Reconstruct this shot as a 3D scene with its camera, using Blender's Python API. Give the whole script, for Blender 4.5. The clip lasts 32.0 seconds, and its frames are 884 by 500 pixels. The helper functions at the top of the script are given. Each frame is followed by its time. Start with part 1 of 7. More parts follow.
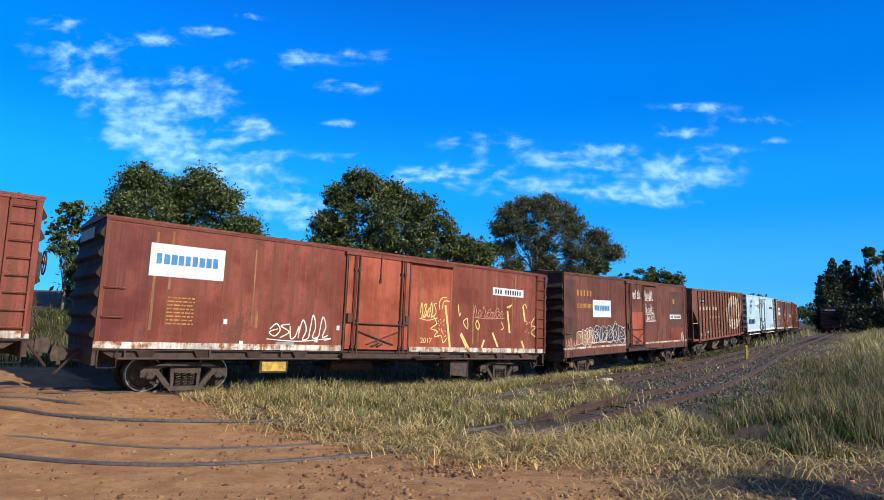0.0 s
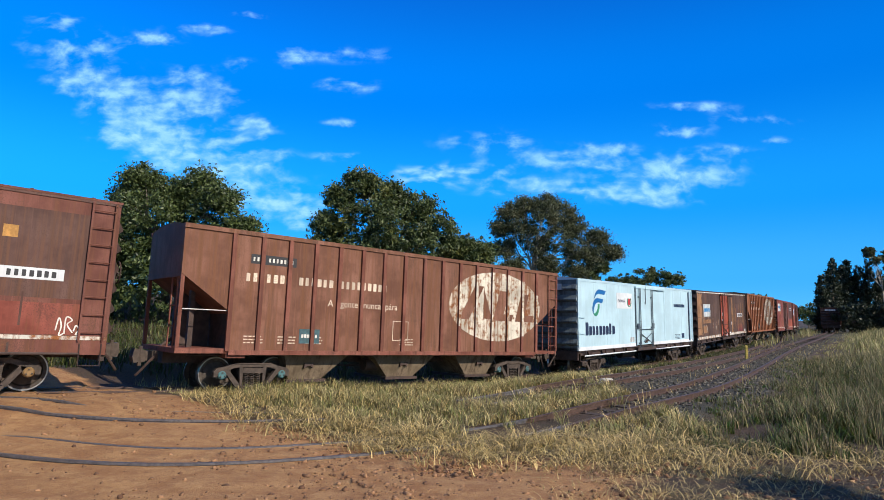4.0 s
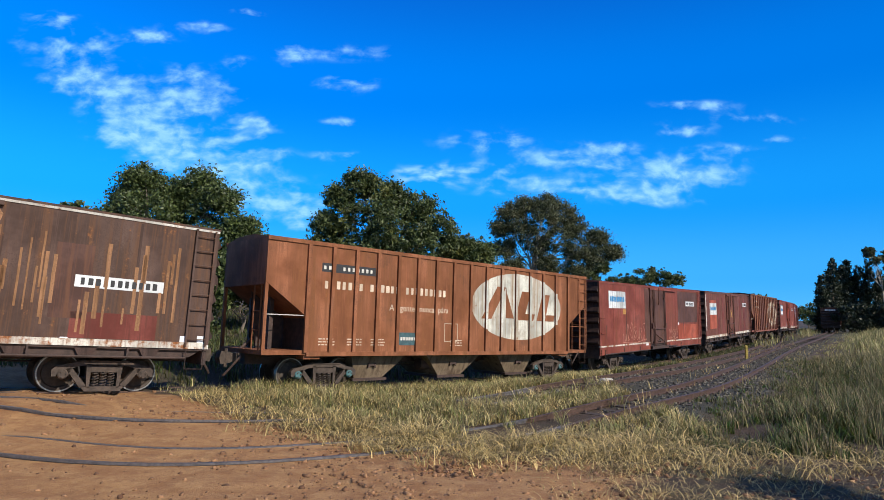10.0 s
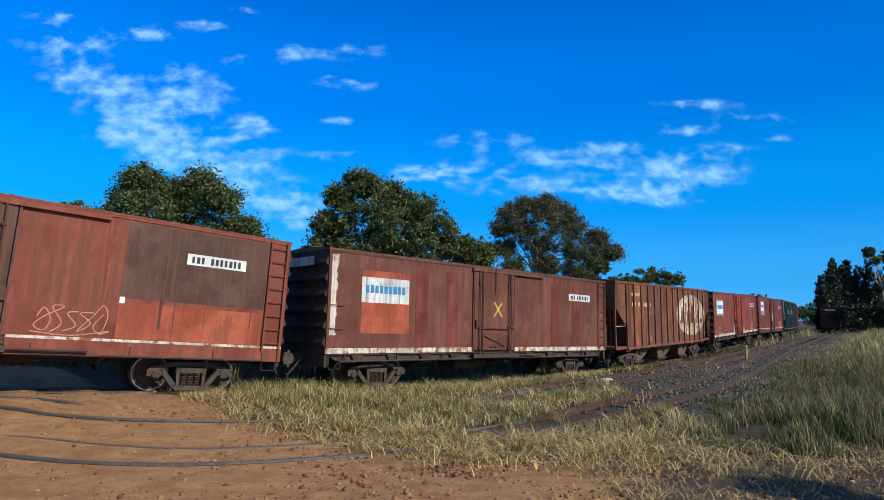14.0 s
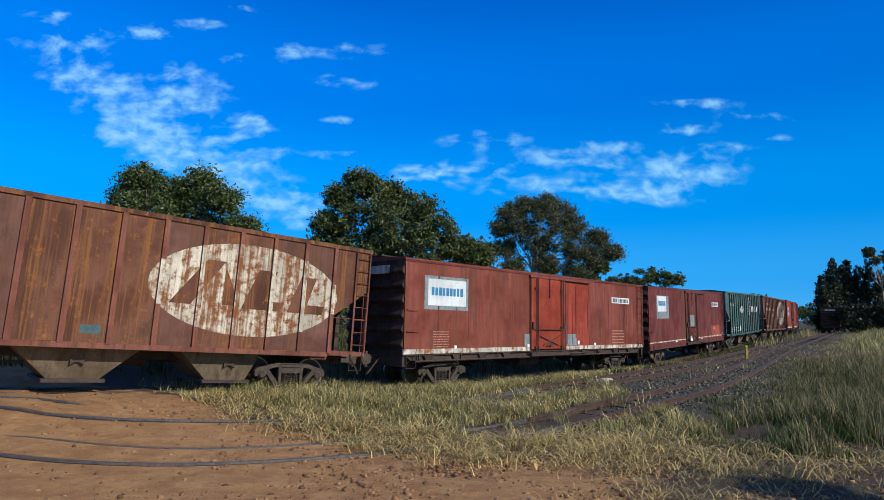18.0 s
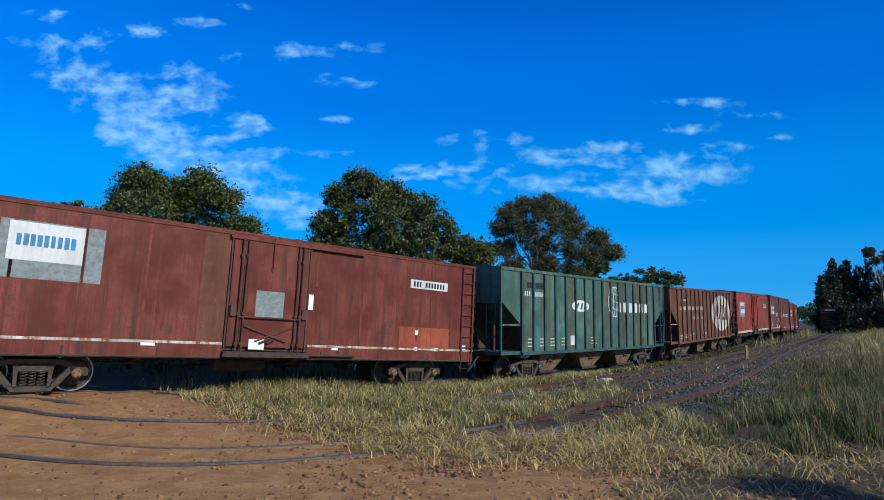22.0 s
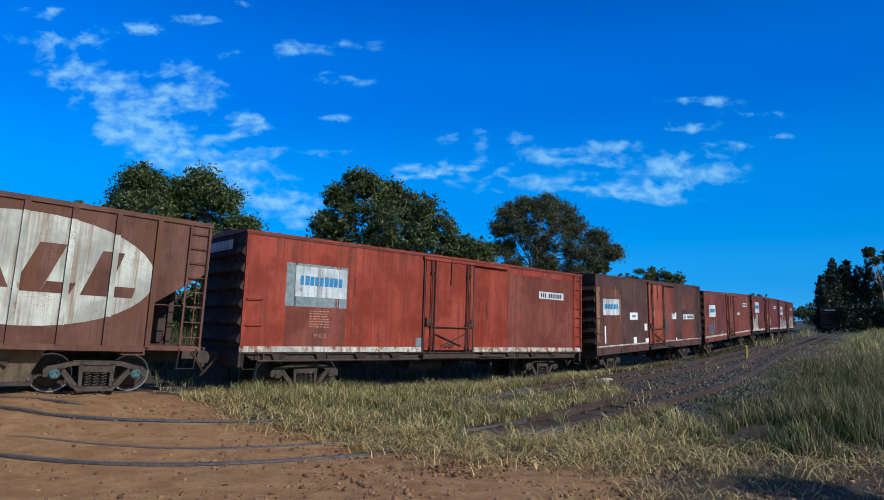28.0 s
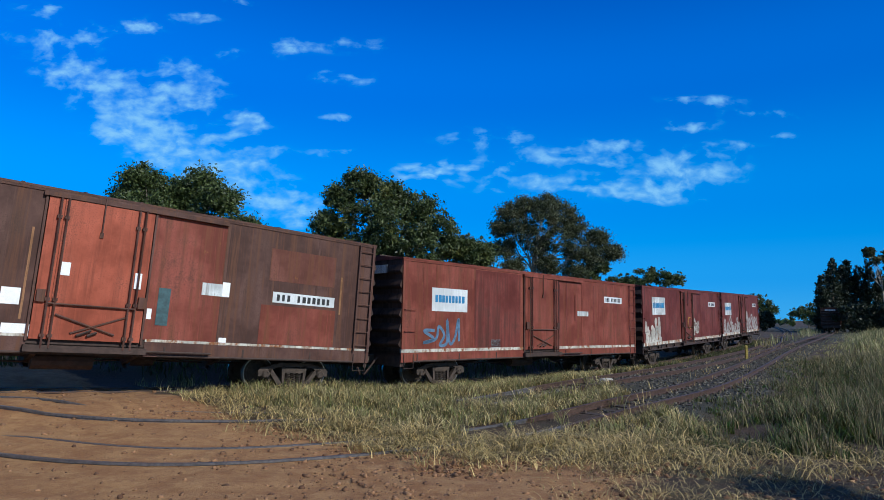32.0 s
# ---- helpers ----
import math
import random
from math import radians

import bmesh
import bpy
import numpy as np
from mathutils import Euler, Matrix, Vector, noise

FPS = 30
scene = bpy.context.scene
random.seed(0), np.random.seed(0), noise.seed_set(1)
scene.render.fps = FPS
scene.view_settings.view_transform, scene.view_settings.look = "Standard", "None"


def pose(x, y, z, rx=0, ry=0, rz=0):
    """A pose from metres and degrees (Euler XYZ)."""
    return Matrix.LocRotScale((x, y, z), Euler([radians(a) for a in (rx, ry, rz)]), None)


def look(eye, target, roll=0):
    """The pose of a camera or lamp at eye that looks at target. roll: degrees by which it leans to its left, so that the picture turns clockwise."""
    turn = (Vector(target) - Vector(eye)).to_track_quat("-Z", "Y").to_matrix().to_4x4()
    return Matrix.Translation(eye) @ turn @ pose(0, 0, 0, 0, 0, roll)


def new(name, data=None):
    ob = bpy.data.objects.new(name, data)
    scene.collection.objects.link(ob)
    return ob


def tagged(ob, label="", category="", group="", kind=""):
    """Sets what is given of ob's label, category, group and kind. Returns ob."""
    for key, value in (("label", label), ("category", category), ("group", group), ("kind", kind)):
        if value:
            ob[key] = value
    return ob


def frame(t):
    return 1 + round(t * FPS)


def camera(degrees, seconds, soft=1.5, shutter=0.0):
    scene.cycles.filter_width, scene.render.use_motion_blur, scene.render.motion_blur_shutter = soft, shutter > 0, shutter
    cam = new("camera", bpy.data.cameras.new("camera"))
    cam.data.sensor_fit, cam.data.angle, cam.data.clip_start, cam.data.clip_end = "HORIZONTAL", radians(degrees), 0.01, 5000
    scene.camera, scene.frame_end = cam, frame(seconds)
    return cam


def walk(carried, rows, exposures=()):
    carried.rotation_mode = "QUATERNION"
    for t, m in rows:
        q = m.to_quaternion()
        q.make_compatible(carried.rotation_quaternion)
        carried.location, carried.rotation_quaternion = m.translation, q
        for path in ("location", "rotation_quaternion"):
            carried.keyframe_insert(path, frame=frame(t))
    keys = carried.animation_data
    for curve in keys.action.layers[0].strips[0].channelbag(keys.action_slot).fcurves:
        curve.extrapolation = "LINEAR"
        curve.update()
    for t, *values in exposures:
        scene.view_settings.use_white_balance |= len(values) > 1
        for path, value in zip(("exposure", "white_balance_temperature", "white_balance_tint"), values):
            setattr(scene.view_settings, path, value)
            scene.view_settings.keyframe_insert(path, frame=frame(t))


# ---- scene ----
# ============ camera ============
EYE = (0.0, 0.0, 2.10)
TILT, LEAN = 6.30, 0.50
cam = camera(71.75, 32.0, 0.45)
AIM = (0.0, 10.0, 2.10 + 10.0 * math.tan(radians(TILT)))
walk(cam, [(0.0, look(EYE, AIM, LEAN)), (32.0, look(EYE, AIM, LEAN))],
     exposures=((0.0, 0.30, 6500, 10), (6.0, 0.24, 6500, 10), (7.0, -0.14, 6500, 10), (8.0, -0.27, 6500, 10), (9.0, 0.24, 6500, 10), (12.0, 0.15, 6450, 8), (19.0, -0.08, 6100, 5), (25.0, -0.22, 5800, 4), (32.0, -0.25, 5700, 4)))

# ============ light ============
SUN_FROM = Vector((0.80, -0.60, 0.62)).normalized()
world = bpy.data.worlds.new("sky")
scene.world = world
world.use_nodes = True
wn, wl = world.node_tree.nodes, world.node_tree.links
wn.clear()
sky = wn.new("ShaderNodeTexSky")
sky.sky_type, sky.sun_disc = "NISHITA", False
sky.sun_elevation = math.asin(SUN_FROM.z)
sky.sun_rotation = math.atan2(SUN_FROM.x, SUN_FROM.y)
sky.air_density, sky.dust_density, sky.ozone_density = 1.0, 0.3, 3.0
tint = wn.new("ShaderNodeMix")
tint.data_type, tint.blend_type = "RGBA", "MULTIPLY"
tint.inputs[0].default_value = 1.0
tint.inputs[7].default_value = (0.085, 0.10, 0.115, 1.0)
place = wn.new("ShaderNodeTexCoord")
axes = wn.new("ShaderNodeSeparateXYZ")
ramp = wn.new("ShaderNodeValToRGB")
ramp.color_ramp.interpolation = "EASE"
for pos, colour in ((0.0, (0.095, 0.50, 1.0)), (0.065, (0.050, 0.425, 1.0)), (0.18, (0.008, 0.325, 0.97)), (0.35, (0.0, 0.195, 0.80)), (0.54, (0.002, 0.105, 0.54)), (0.76, (0.075, 0.125, 0.27)), (1.0, (0.09, 0.13, 0.26))):
    if pos in (0.0, 1.0):
        el = ramp.color_ramp.elements[0 if pos == 0.0 else len(ramp.color_ramp.elements) - 1]
    else:
        el = ramp.color_ramp.elements.new(pos)
    el.position, el.color = pos, (*colour, 1.0)
blend = wn.new("ShaderNodeMix")
blend.data_type = "RGBA"
ahead = wn.new("ShaderNodeMapRange")
ahead.interpolation_type = "SMOOTHSTEP"
ahead.inputs["From Min"].default_value, ahead.inputs["From Max"].default_value = -0.35, 0.30
ahead.inputs["To Min"].default_value, ahead.inputs["To Max"].default_value = 0.15, 1.0
wb = wn.new("ShaderNodeBackground")
wb.inputs["Strength"].default_value = 1.0
wo = wn.new("ShaderNodeOutputWorld")
wl.new(sky.outputs[0], tint.inputs[6])
wl.new(place.outputs["Generated"], axes.inputs[0])
wl.new(axes.outputs["Z"], ramp.inputs["Fac"])
wl.new(axes.outputs["Y"], ahead.inputs["Value"])
wl.new(ahead.outputs[0], blend.inputs[0])
wl.new(tint.outputs[2], blend.inputs[6])
wl.new(ramp.outputs[0], blend.inputs[7])
side = wn.new("ShaderNodeMapRange")
side.inputs["From Min"].default_value, side.inputs["From Max"].default_value = -0.6, 0.6
side.inputs["To Min"].default_value, side.inputs["To Max"].default_value = 1.20, 0.86
wl.new(axes.outputs["X"], side.inputs["Value"])
wl.new(side.outputs[0], wb.inputs["Strength"])
wl.new(blend.outputs[2], wb.inputs["Color"])
wl.new(wb.outputs[0], wo.inputs["Surface"])
sun = new("sun", bpy.data.lights.new("sun", "SUN"))
sun.data.energy, sun.data.angle, sun.data.color = 4.5, radians(0.55), (1.0, 0.90, 0.76)
sun.matrix_world = look(SUN_FROM * 60, (0, 0, 0))


# ============ material helpers ============
def nodes_of(name):
    m = bpy.data.materials.new(name)
    m.use_nodes = True
    n, l = m.node_tree.nodes, m.node_tree.links
    return m, n, l, n["Principled BSDF"]


def noise_node(n, l, coord, scale, detail=4.0, rough=0.55, stretch=None):
    tex = n.new("ShaderNodeTexNoise")
    tex.inputs["Scale"].default_value = scale
    tex.inputs["Detail"].default_value = detail
    tex.inputs["Roughness"].default_value = rough
    if stretch:
        mp = n.new("ShaderNodeMapping")
        mp.inputs["Scale"].default_value = stretch
        l.new(coord, mp.inputs["Vector"])
        coord = mp.outputs[0]
    l.new(coord, tex.inputs["Vector"])
    return tex.outputs["Fac"]


def step_node(n, l, value, lo, hi):
    r = n.new("ShaderNodeMapRange")
    r.interpolation_type = "SMOOTHSTEP"
    r.inputs["From Min"].default_value, r.inputs["From Max"].default_value = lo, hi
    l.new(value, r.inputs["Value"])
    return r.outputs[0]


def mix_node(n, l, fac, a, b):
    m = n.new("ShaderNodeMix")
    m.data_type = "RGBA"
    if isinstance(fac, float):
        m.inputs[0].default_value = fac
    else:
        l.new(fac, m.inputs[0])
    for sock, c in ((m.inputs[6], a), (m.inputs[7], b)):
        if isinstance(c, tuple):
            sock.default_value = (*c[:3], 1.0)
        else:
            l.new(c, sock)
    return m.outputs[2]


def math_node(n, l, op, a, b):
    m = n.new("ShaderNodeMath")
    m.operation = op
    for sock, v in ((m.inputs[0], a), (m.inputs[1], b)):
        if isinstance(v, (int, float)):
            sock.default_value = v
        else:
            l.new(v, sock)
    return m.outputs[0]


def bump_node(n, l, bsdf, height, strength, dist=0.01):
    b = n.new("ShaderNodeBump")
    b.inputs["Strength"].default_value, b.inputs["Distance"].default_value = strength, dist
    l.new(height, b.inputs["Height"])
    l.new(b.outputs[0], bsdf.inputs["Normal"])


RUST = (0.150, 0.052, 0.022)
RUST_LIGHT = (0.33, 0.13, 0.045)


def painted(name, col, rust=0.35, grime=0.5, rough=0.55, rust_col=RUST_LIGHT, dark=(0.040, 0.022, 0.015), streak=0.6, even=0.0, blotch=0.0, drip=0.0):
    """Weathered paint on sheet steel: vertical streaks, stains, rust spots, dents."""
    m, n, l, b = nodes_of(name)
    co = n.new("ShaderNodeTexCoord").outputs["Object"]
    info = n.new("ShaderNodeObjectInfo").outputs["Random"]
    off = n.new("ShaderNodeVectorMath")
    off.operation = "ADD"
    cmb = n.new("ShaderNodeCombineXYZ")
    l.new(math_node(n, l, "MULTIPLY", info, 37.0), cmb.inputs[0])
    l.new(co, off.inputs[0])
    l.new(cmb.outputs[0], off.inputs[1])
    co = off.outputs[0]
    big = noise_node(n, l, co, 0.9, 5.0, 0.6)
    run = noise_node(n, l, co, 1.0, 6.0, 0.62, (5.5, 5.5, 0.32))
    fine = noise_node(n, l, co, 22.0, 5.0, 0.65)
    spot = noise_node(n, l, co, 4.5, 7.0, 0.7)
    faded = tuple(min(1.0, c * (1.25 - 0.2 * even) + 0.02 * (1 - even)) for c in col)
    deep = tuple(c * (0.62 + 0.33 * even) for c in col)
    c1 = mix_node(n, l, step_node(n, l, big, 0.35, 0.68), deep, faded)
    c1 = mix_node(n, l, math_node(n, l, "MULTIPLY", step_node(n, l, run, 0.48, 0.72), streak), c1, tuple(c * 0.45 + d * 0.5 for c, d in zip(col, dark)))
    c1 = mix_node(n, l, math_node(n, l, "MULTIPLY", step_node(n, l, math_node(n, l, "ADD", big, run), 0.98, 1.25), grime), c1, dark)
    if blotch:
        sheet = noise_node(n, l, co, 1.0, 3.0, 0.55, (1.25, 1.25, 0.28))
        c1 = mix_node(n, l, math_node(n, l, "MULTIPLY", step_node(n, l, sheet, 0.46, 0.62), blotch), c1, tuple(c * 0.42 for c in col))
    thin = noise_node(n, l, co, 1.0, 5.0, 0.65, (19.0, 19.0, 0.55))
    c1 = mix_node(n, l, math_node(n, l, "MULTIPLY", step_node(n, l, thin, 0.52, 0.70), 0.55 * (1 - 0.8 * even)), c1, tuple(c * 0.38 + d * 0.4 for c, d in zip(col, dark)))
    c1 = mix_node(n, l, math_node(n, l, "MULTIPLY", step_node(n, l, thin, 0.44, 0.30), 0.30 * (1 - 0.8 * even)), c1, tuple(min(1.0, c * 1.45 + 0.015) for c in col))
    chip = noise_node(n, l, co, 34.0, 4.0, 0.75)
    c1 = mix_node(n, l, math_node(n, l, "MULTIPLY", step_node(n, l, math_node(n, l, "ADD", math_node(n, l, "MULTIPLY", chip, 0.5), math_node(n, l, "MULTIPLY", big, 0.5)), 0.540, 0.600), 0.42 * (1 - even)), c1, dark)
    edge = 0.80 - 0.28 * rust
    rmask = step_node(n, l, math_node(n, l, "ADD", math_node(n, l, "MULTIPLY", spot, 0.65), math_node(n, l, "MULTIPLY", run, 0.35)), edge - 0.10, edge + 0.03)
    rc = mix_node(n, l, step_node(n, l, fine, 0.3, 0.7), RUST, rust_col)
    c1 = mix_node(n, l, rmask, c1, rc)
    if drip:
        mixed = math_node(n, l, "ADD", math_node(n, l, "MULTIPLY", thin, 0.45), math_node(n, l, "MULTIPLY", run, 0.55))
        c1 = mix_node(n, l, math_node(n, l, "MULTIPLY", step_node(n, l, mixed, 0.48, 0.61), drip), c1, mix_node(n, l, fine, tuple(c * 0.55 for c in rust_col), tuple(c * 0.95 for c in rust_col)))
    l.new(c1, b.inputs["Base Color"])
    b.inputs["Specular IOR Level"].default_value = 0.25
    rr = n.new("ShaderNodeMapRange")
    rr.inputs["To Min"].default_value, rr.inputs["To Max"].default_value = rough + 0.12, min(1.0, rough + 0.35)
    l.new(rmask, rr.inputs["Value"])
    l.new(rr.outputs[0], b.inputs["Roughness"])
    dent = math_node(n, l, "ADD", math_node(n, l, "MULTIPLY", big, 1.6), math_node(n, l, "MULTIPLY", fine, 0.18))
    bump_node(n, l, b, dent, 0.35 - 0.2 * even, 0.02)
    return m


def plain(name, col, rough=0.6, metal=0.0, vary=0.25, scale=9.0, bump=0.15):
    """A plain finish with grain at two scales."""
    m, n, l, b = nodes_of(name)
    co = n.new("ShaderNodeTexCoord").outputs["Object"]
    a = noise_node(n, l, co, scale, 5.0, 0.6)
    f = noise_node(n, l, co, scale * 7.0, 4.0, 0.6)
    lo, hi = tuple(c * (1 - vary) for c in col), tuple(min(1, c * (1 + vary)) for c in col)
    c1 = mix_node(n, l, step_node(n, l, a, 0.3, 0.7), lo, hi)
    c1 = mix_node(n, l, math_node(n, l, "MULTIPLY", step_node(n, l, f, 0.5, 0.75), 0.35), c1, tuple(c * 0.5 for c in col))
    l.new(c1, b.inputs["Base Color"])
    b.inputs["Roughness"].default_value, b.inputs["Metallic"].default_value = rough, metal
    bump_node(n, l, b, f, bump, 0.006)
    return m


# ============ mesh helpers ============
class Mesh:
    """Collects vertices and faces of one mesh."""

    def __init__(self):
        self.v, self.f = [], []

    def add(self, verts, faces):
        k = len(self.v)
        self.v.extend(tuple(p) for p in verts)
        self.f.extend(tuple(i + k for i in q) for q in faces)
        return self

    def box(self, x0, x1, y0, y1, z0, z1):
        vs = [(x, y, z) for x in (x0, x1) for y in (y0, y1) for z in (z0, z1)]
        return self.add(vs, [(0, 1, 3, 2), (4, 6, 7, 5), (0, 4, 5, 1), (2, 3, 7, 6), (0, 2, 6, 4), (1, 5, 7, 3)])

    def prism(self, poly, y0, y1):
        """A polygon in x, z drawn out from y0 to y1."""
        k = len(poly)
        vs = [(x, y0, z) for x, z in poly] + [(x, y1, z) for x, z in poly]
        return self.add(vs, [tuple(range(k)), tuple(range(2 * k - 1, k - 1, -1))] + [(i, i + k, (i + 1) % k + k, (i + 1) % k) for i in range(k)])

    def prism_x(self, poly, x0, x1):
        """A polygon in y, z drawn out from x0 to x1."""
        k = len(poly)
        vs = [(x0, y, z) for y, z in poly] + [(x1, y, z) for y, z in poly]
        return self.add(vs, [tuple(range(k)), tuple(range(2 * k - 1, k - 1, -1))] + [(i, i + k, (i + 1) % k + k, (i + 1) % k) for i in range(k)])

    def rod(self, p, q, r, n=8, r2=None):
        p, q = Vector(p), Vector(q)
        d = (q - p).normalized()
        u = d.cross(Vector((0, 0, 1)) if abs(d.z) < 0.9 else Vector((1, 0, 0))).normalized()
        w = d.cross(u)
        r2 = r if r2 is None else r2
        vs = [c + (u * math.cos(a) + w * math.sin(a)) * rr for c, rr in ((p, r), (q, r2)) for a in (2 * math.pi * i / n for i in range(n))]
        return self.add(vs, [tuple(range(n))[::-1], tuple(range(n, 2 * n))] + [(i, (i + 1) % n, (i + 1) % n + n, i + n) for i in range(n)])

    def pipe(self, pts, r, n=6):
        """One unbroken tube along points."""
        P = [Vector(p) for p in pts]
        k, u, vs = len(P), None, []
        for i, p in enumerate(P):
            d = (P[min(i + 1, k - 1)] - P[max(i - 1, 0)]).normalized()
            if u is None:
                u = d.cross(Vector((0, 0, 1)) if abs(d.z) < 0.9 else Vector((1, 0, 0)))
            u = (u - d * u.dot(d)).normalized()
            w = d.cross(u)
            vs += [p + (u * math.cos(a) + w * math.sin(a)) * r for a in (2 * math.pi * q / n for q in range(n))]
        faces = [tuple(range(n))[::-1], tuple(range((k - 1) * n, k * n))]
        faces += [(i * n + q, i * n + (q + 1) % n, (i + 1) * n + (q + 1) % n, (i + 1) * n + q) for i in range(k - 1) for q in range(n)]
        return self.add(vs, faces)

    def lathe(self, prof, y, n=24, cx=0.0, cz=0.0):
        """prof: (radius, y) pairs turned round an axis along y."""
        k = len(prof)
        vs = [(cx + r * math.cos(a), y + yy, cz + r * math.sin(a)) for a in (2 * math.pi * i / n for i in range(n)) for r, yy in prof]
        return self.add(vs, [(i * k + j, i * k + j + 1, ((i + 1) % n) * k + j + 1, ((i + 1) % n) * k + j) for i in range(n) for j in range(k - 1)])

    def data(self, name, smooth=False):
        me = bpy.data.meshes.new(name)
        me.from_pydata(self.v, [], self.f)
        bm = bmesh.new()
        bm.from_mesh(me)
        bmesh.ops.recalc_face_normals(bm, faces=bm.faces)
        bm.to_mesh(me)
        bm.free()
        if smooth:
            me.shade_smooth()
        return me


def part(name, mesh, material, parent, label="", smooth=False):
    """One mesh object under a thing or a part; mesh is a Mesh or mesh data."""
    me = mesh.data(name, smooth) if isinstance(mesh, Mesh) else mesh
    if material and not me.materials:
        me.materials.append(material)
    ob = new(name, me)
    ob.parent = parent
    if label:
        tagged(ob, label)
    if name in ("lettering", "scrawl", "stencil_table", "globe_emblem", "emblem_figure"):
        tagged(ob, kind="stuff")
    return ob


def thing(name, label, category, group="", kind=""):
    ob = new(name)
    ob.empty_display_size = 0.2
    return tagged(ob, label, category, group, kind)


def smooth01(t):
    t = np.clip(t, 0.0, 1.0)
    return t * t * (3 - 2 * t)


# ============ the lines of the tracks ============
class Line:
    """A smooth line through knots, by arc length from its point at x = 0."""

    def __init__(self, knots, samples=1600):
        P = np.array(knots, float)
        u = np.concatenate([[0], np.cumsum(np.hypot(*np.diff(P, axis=0).T))])
        n, h = len(u), np.diff(u)
        A, b = np.eye(n), np.zeros((n, 2))
        for i in range(1, n - 1):
            A[i, i - 1:i + 2] = h[i - 1], 2 * (h[i - 1] + h[i]), h[i]
            b[i] = 6 * ((P[i + 1] - P[i]) / h[i] - (P[i] - P[i - 1]) / h[i - 1])
        M = np.linalg.solve(A, b)
        t = np.linspace(0, u[-1], samples)
        i = np.clip(np.searchsorted(u, t) - 1, 0, n - 2)
        a, c = (u[i + 1] - t) / h[i], (t - u[i]) / h[i]
        self.q = a[:, None] * P[i] + c[:, None] * P[i + 1] + ((a ** 3 - a)[:, None] * M[i] + (c ** 3 - c)[:, None] * M[i + 1]) * (h[i] ** 2)[:, None] / 6
        self.s = np.concatenate([[0], np.cumsum(np.hypot(*np.diff(self.q, axis=0).T))])
        self.s -= np.interp(0.0, self.q[:, 0], self.s)

    def at(self, s):
        return np.interp(s, self.s, self.q[:, 0]), np.interp(s, self.s, self.q[:, 1])

    def way(self, s):
        (x0, y0), (x1, y1) = self.at(s - 0.3), self.at(s + 0.3)
        k = math.hypot(x1 - x0, y1 - y0)
        return (x1 - x0) / k, (y1 - y0) / k

    def near(self, x, y):
        """Distance from the line and arc length, for arrays of points."""
        q, s = self.q[::4], self.s[::4]
        d, w = np.empty(len(x)), np.empty(len(x))
        for k in range(0, len(x), 4000):
            e = (x[k:k + 4000, None] - q[None, :, 0]) ** 2 + (y[k:k + 4000, None] - q[None, :, 1]) ** 2
            j = e.argmin(1)
            d[k:k + 4000], w[k:k + 4000] = np.sqrt(e[np.arange(len(j)), j]), s[j]
        return d, w


train_line = Line([(-420, -298.8), (-30, -4.77), (-20, 4.26), (-14, 9.63), (-10, 13.16), (-6, 16.69), (-2, 20.05), (2, 23.64), (6, 27.78), (11, 33.71), (18, 42.73), (27, 54.94), (40, 73.13), (60, 106.79), (90, 164.93), (150, 282.28), (330, 528.13)], 3600)
middle_line = Line([(-60, -22.7), (-20, 5.8), (-12.5, 10.9), (-8.44, 11.98), (-6.7, 11.78), (-5.16, 11.95), (-3.2, 12.7), (-1.0, 14.2), (1.3, 16.15), (3.87, 18.4), (5.83, 20.4), (11.84, 27.9), (19, 37.9), (28, 52.1), (36, 66.2), (39.6, 72.55)])
near_line = Line([(-60, -27.7), (-20, 3.0), (-12, 7.9), (-8.6, 9.35), (-6.66, 9.52), (-5.68, 9.33), (-4.79, 9.22), (-3.96, 9.24), (-3.2, 9.4), (-2.43, 9.68), (-1.6, 10.06), (1.2, 11.75), (3.9, 14.0), (6.2, 16.4), (10.25, 21.9), (19.2, 35.6), (43, 70.5), (68.3, 107.8), (90, 141.5), (116, 182.8)])


def train_z(s):
    """Height of the rail head of the train's track along its length."""
    s = np.clip(s, -18.0, 50.0)
    return -0.13312 + s * (-0.025994 + s * (0.0014711 + s * (-0.000014896 + s * -0.00000003020)))


def hump(x, y):
    return 0.62 * smooth01((-x - 0.5) / 9.5) * smooth01((y - 5.0) / 11.3)


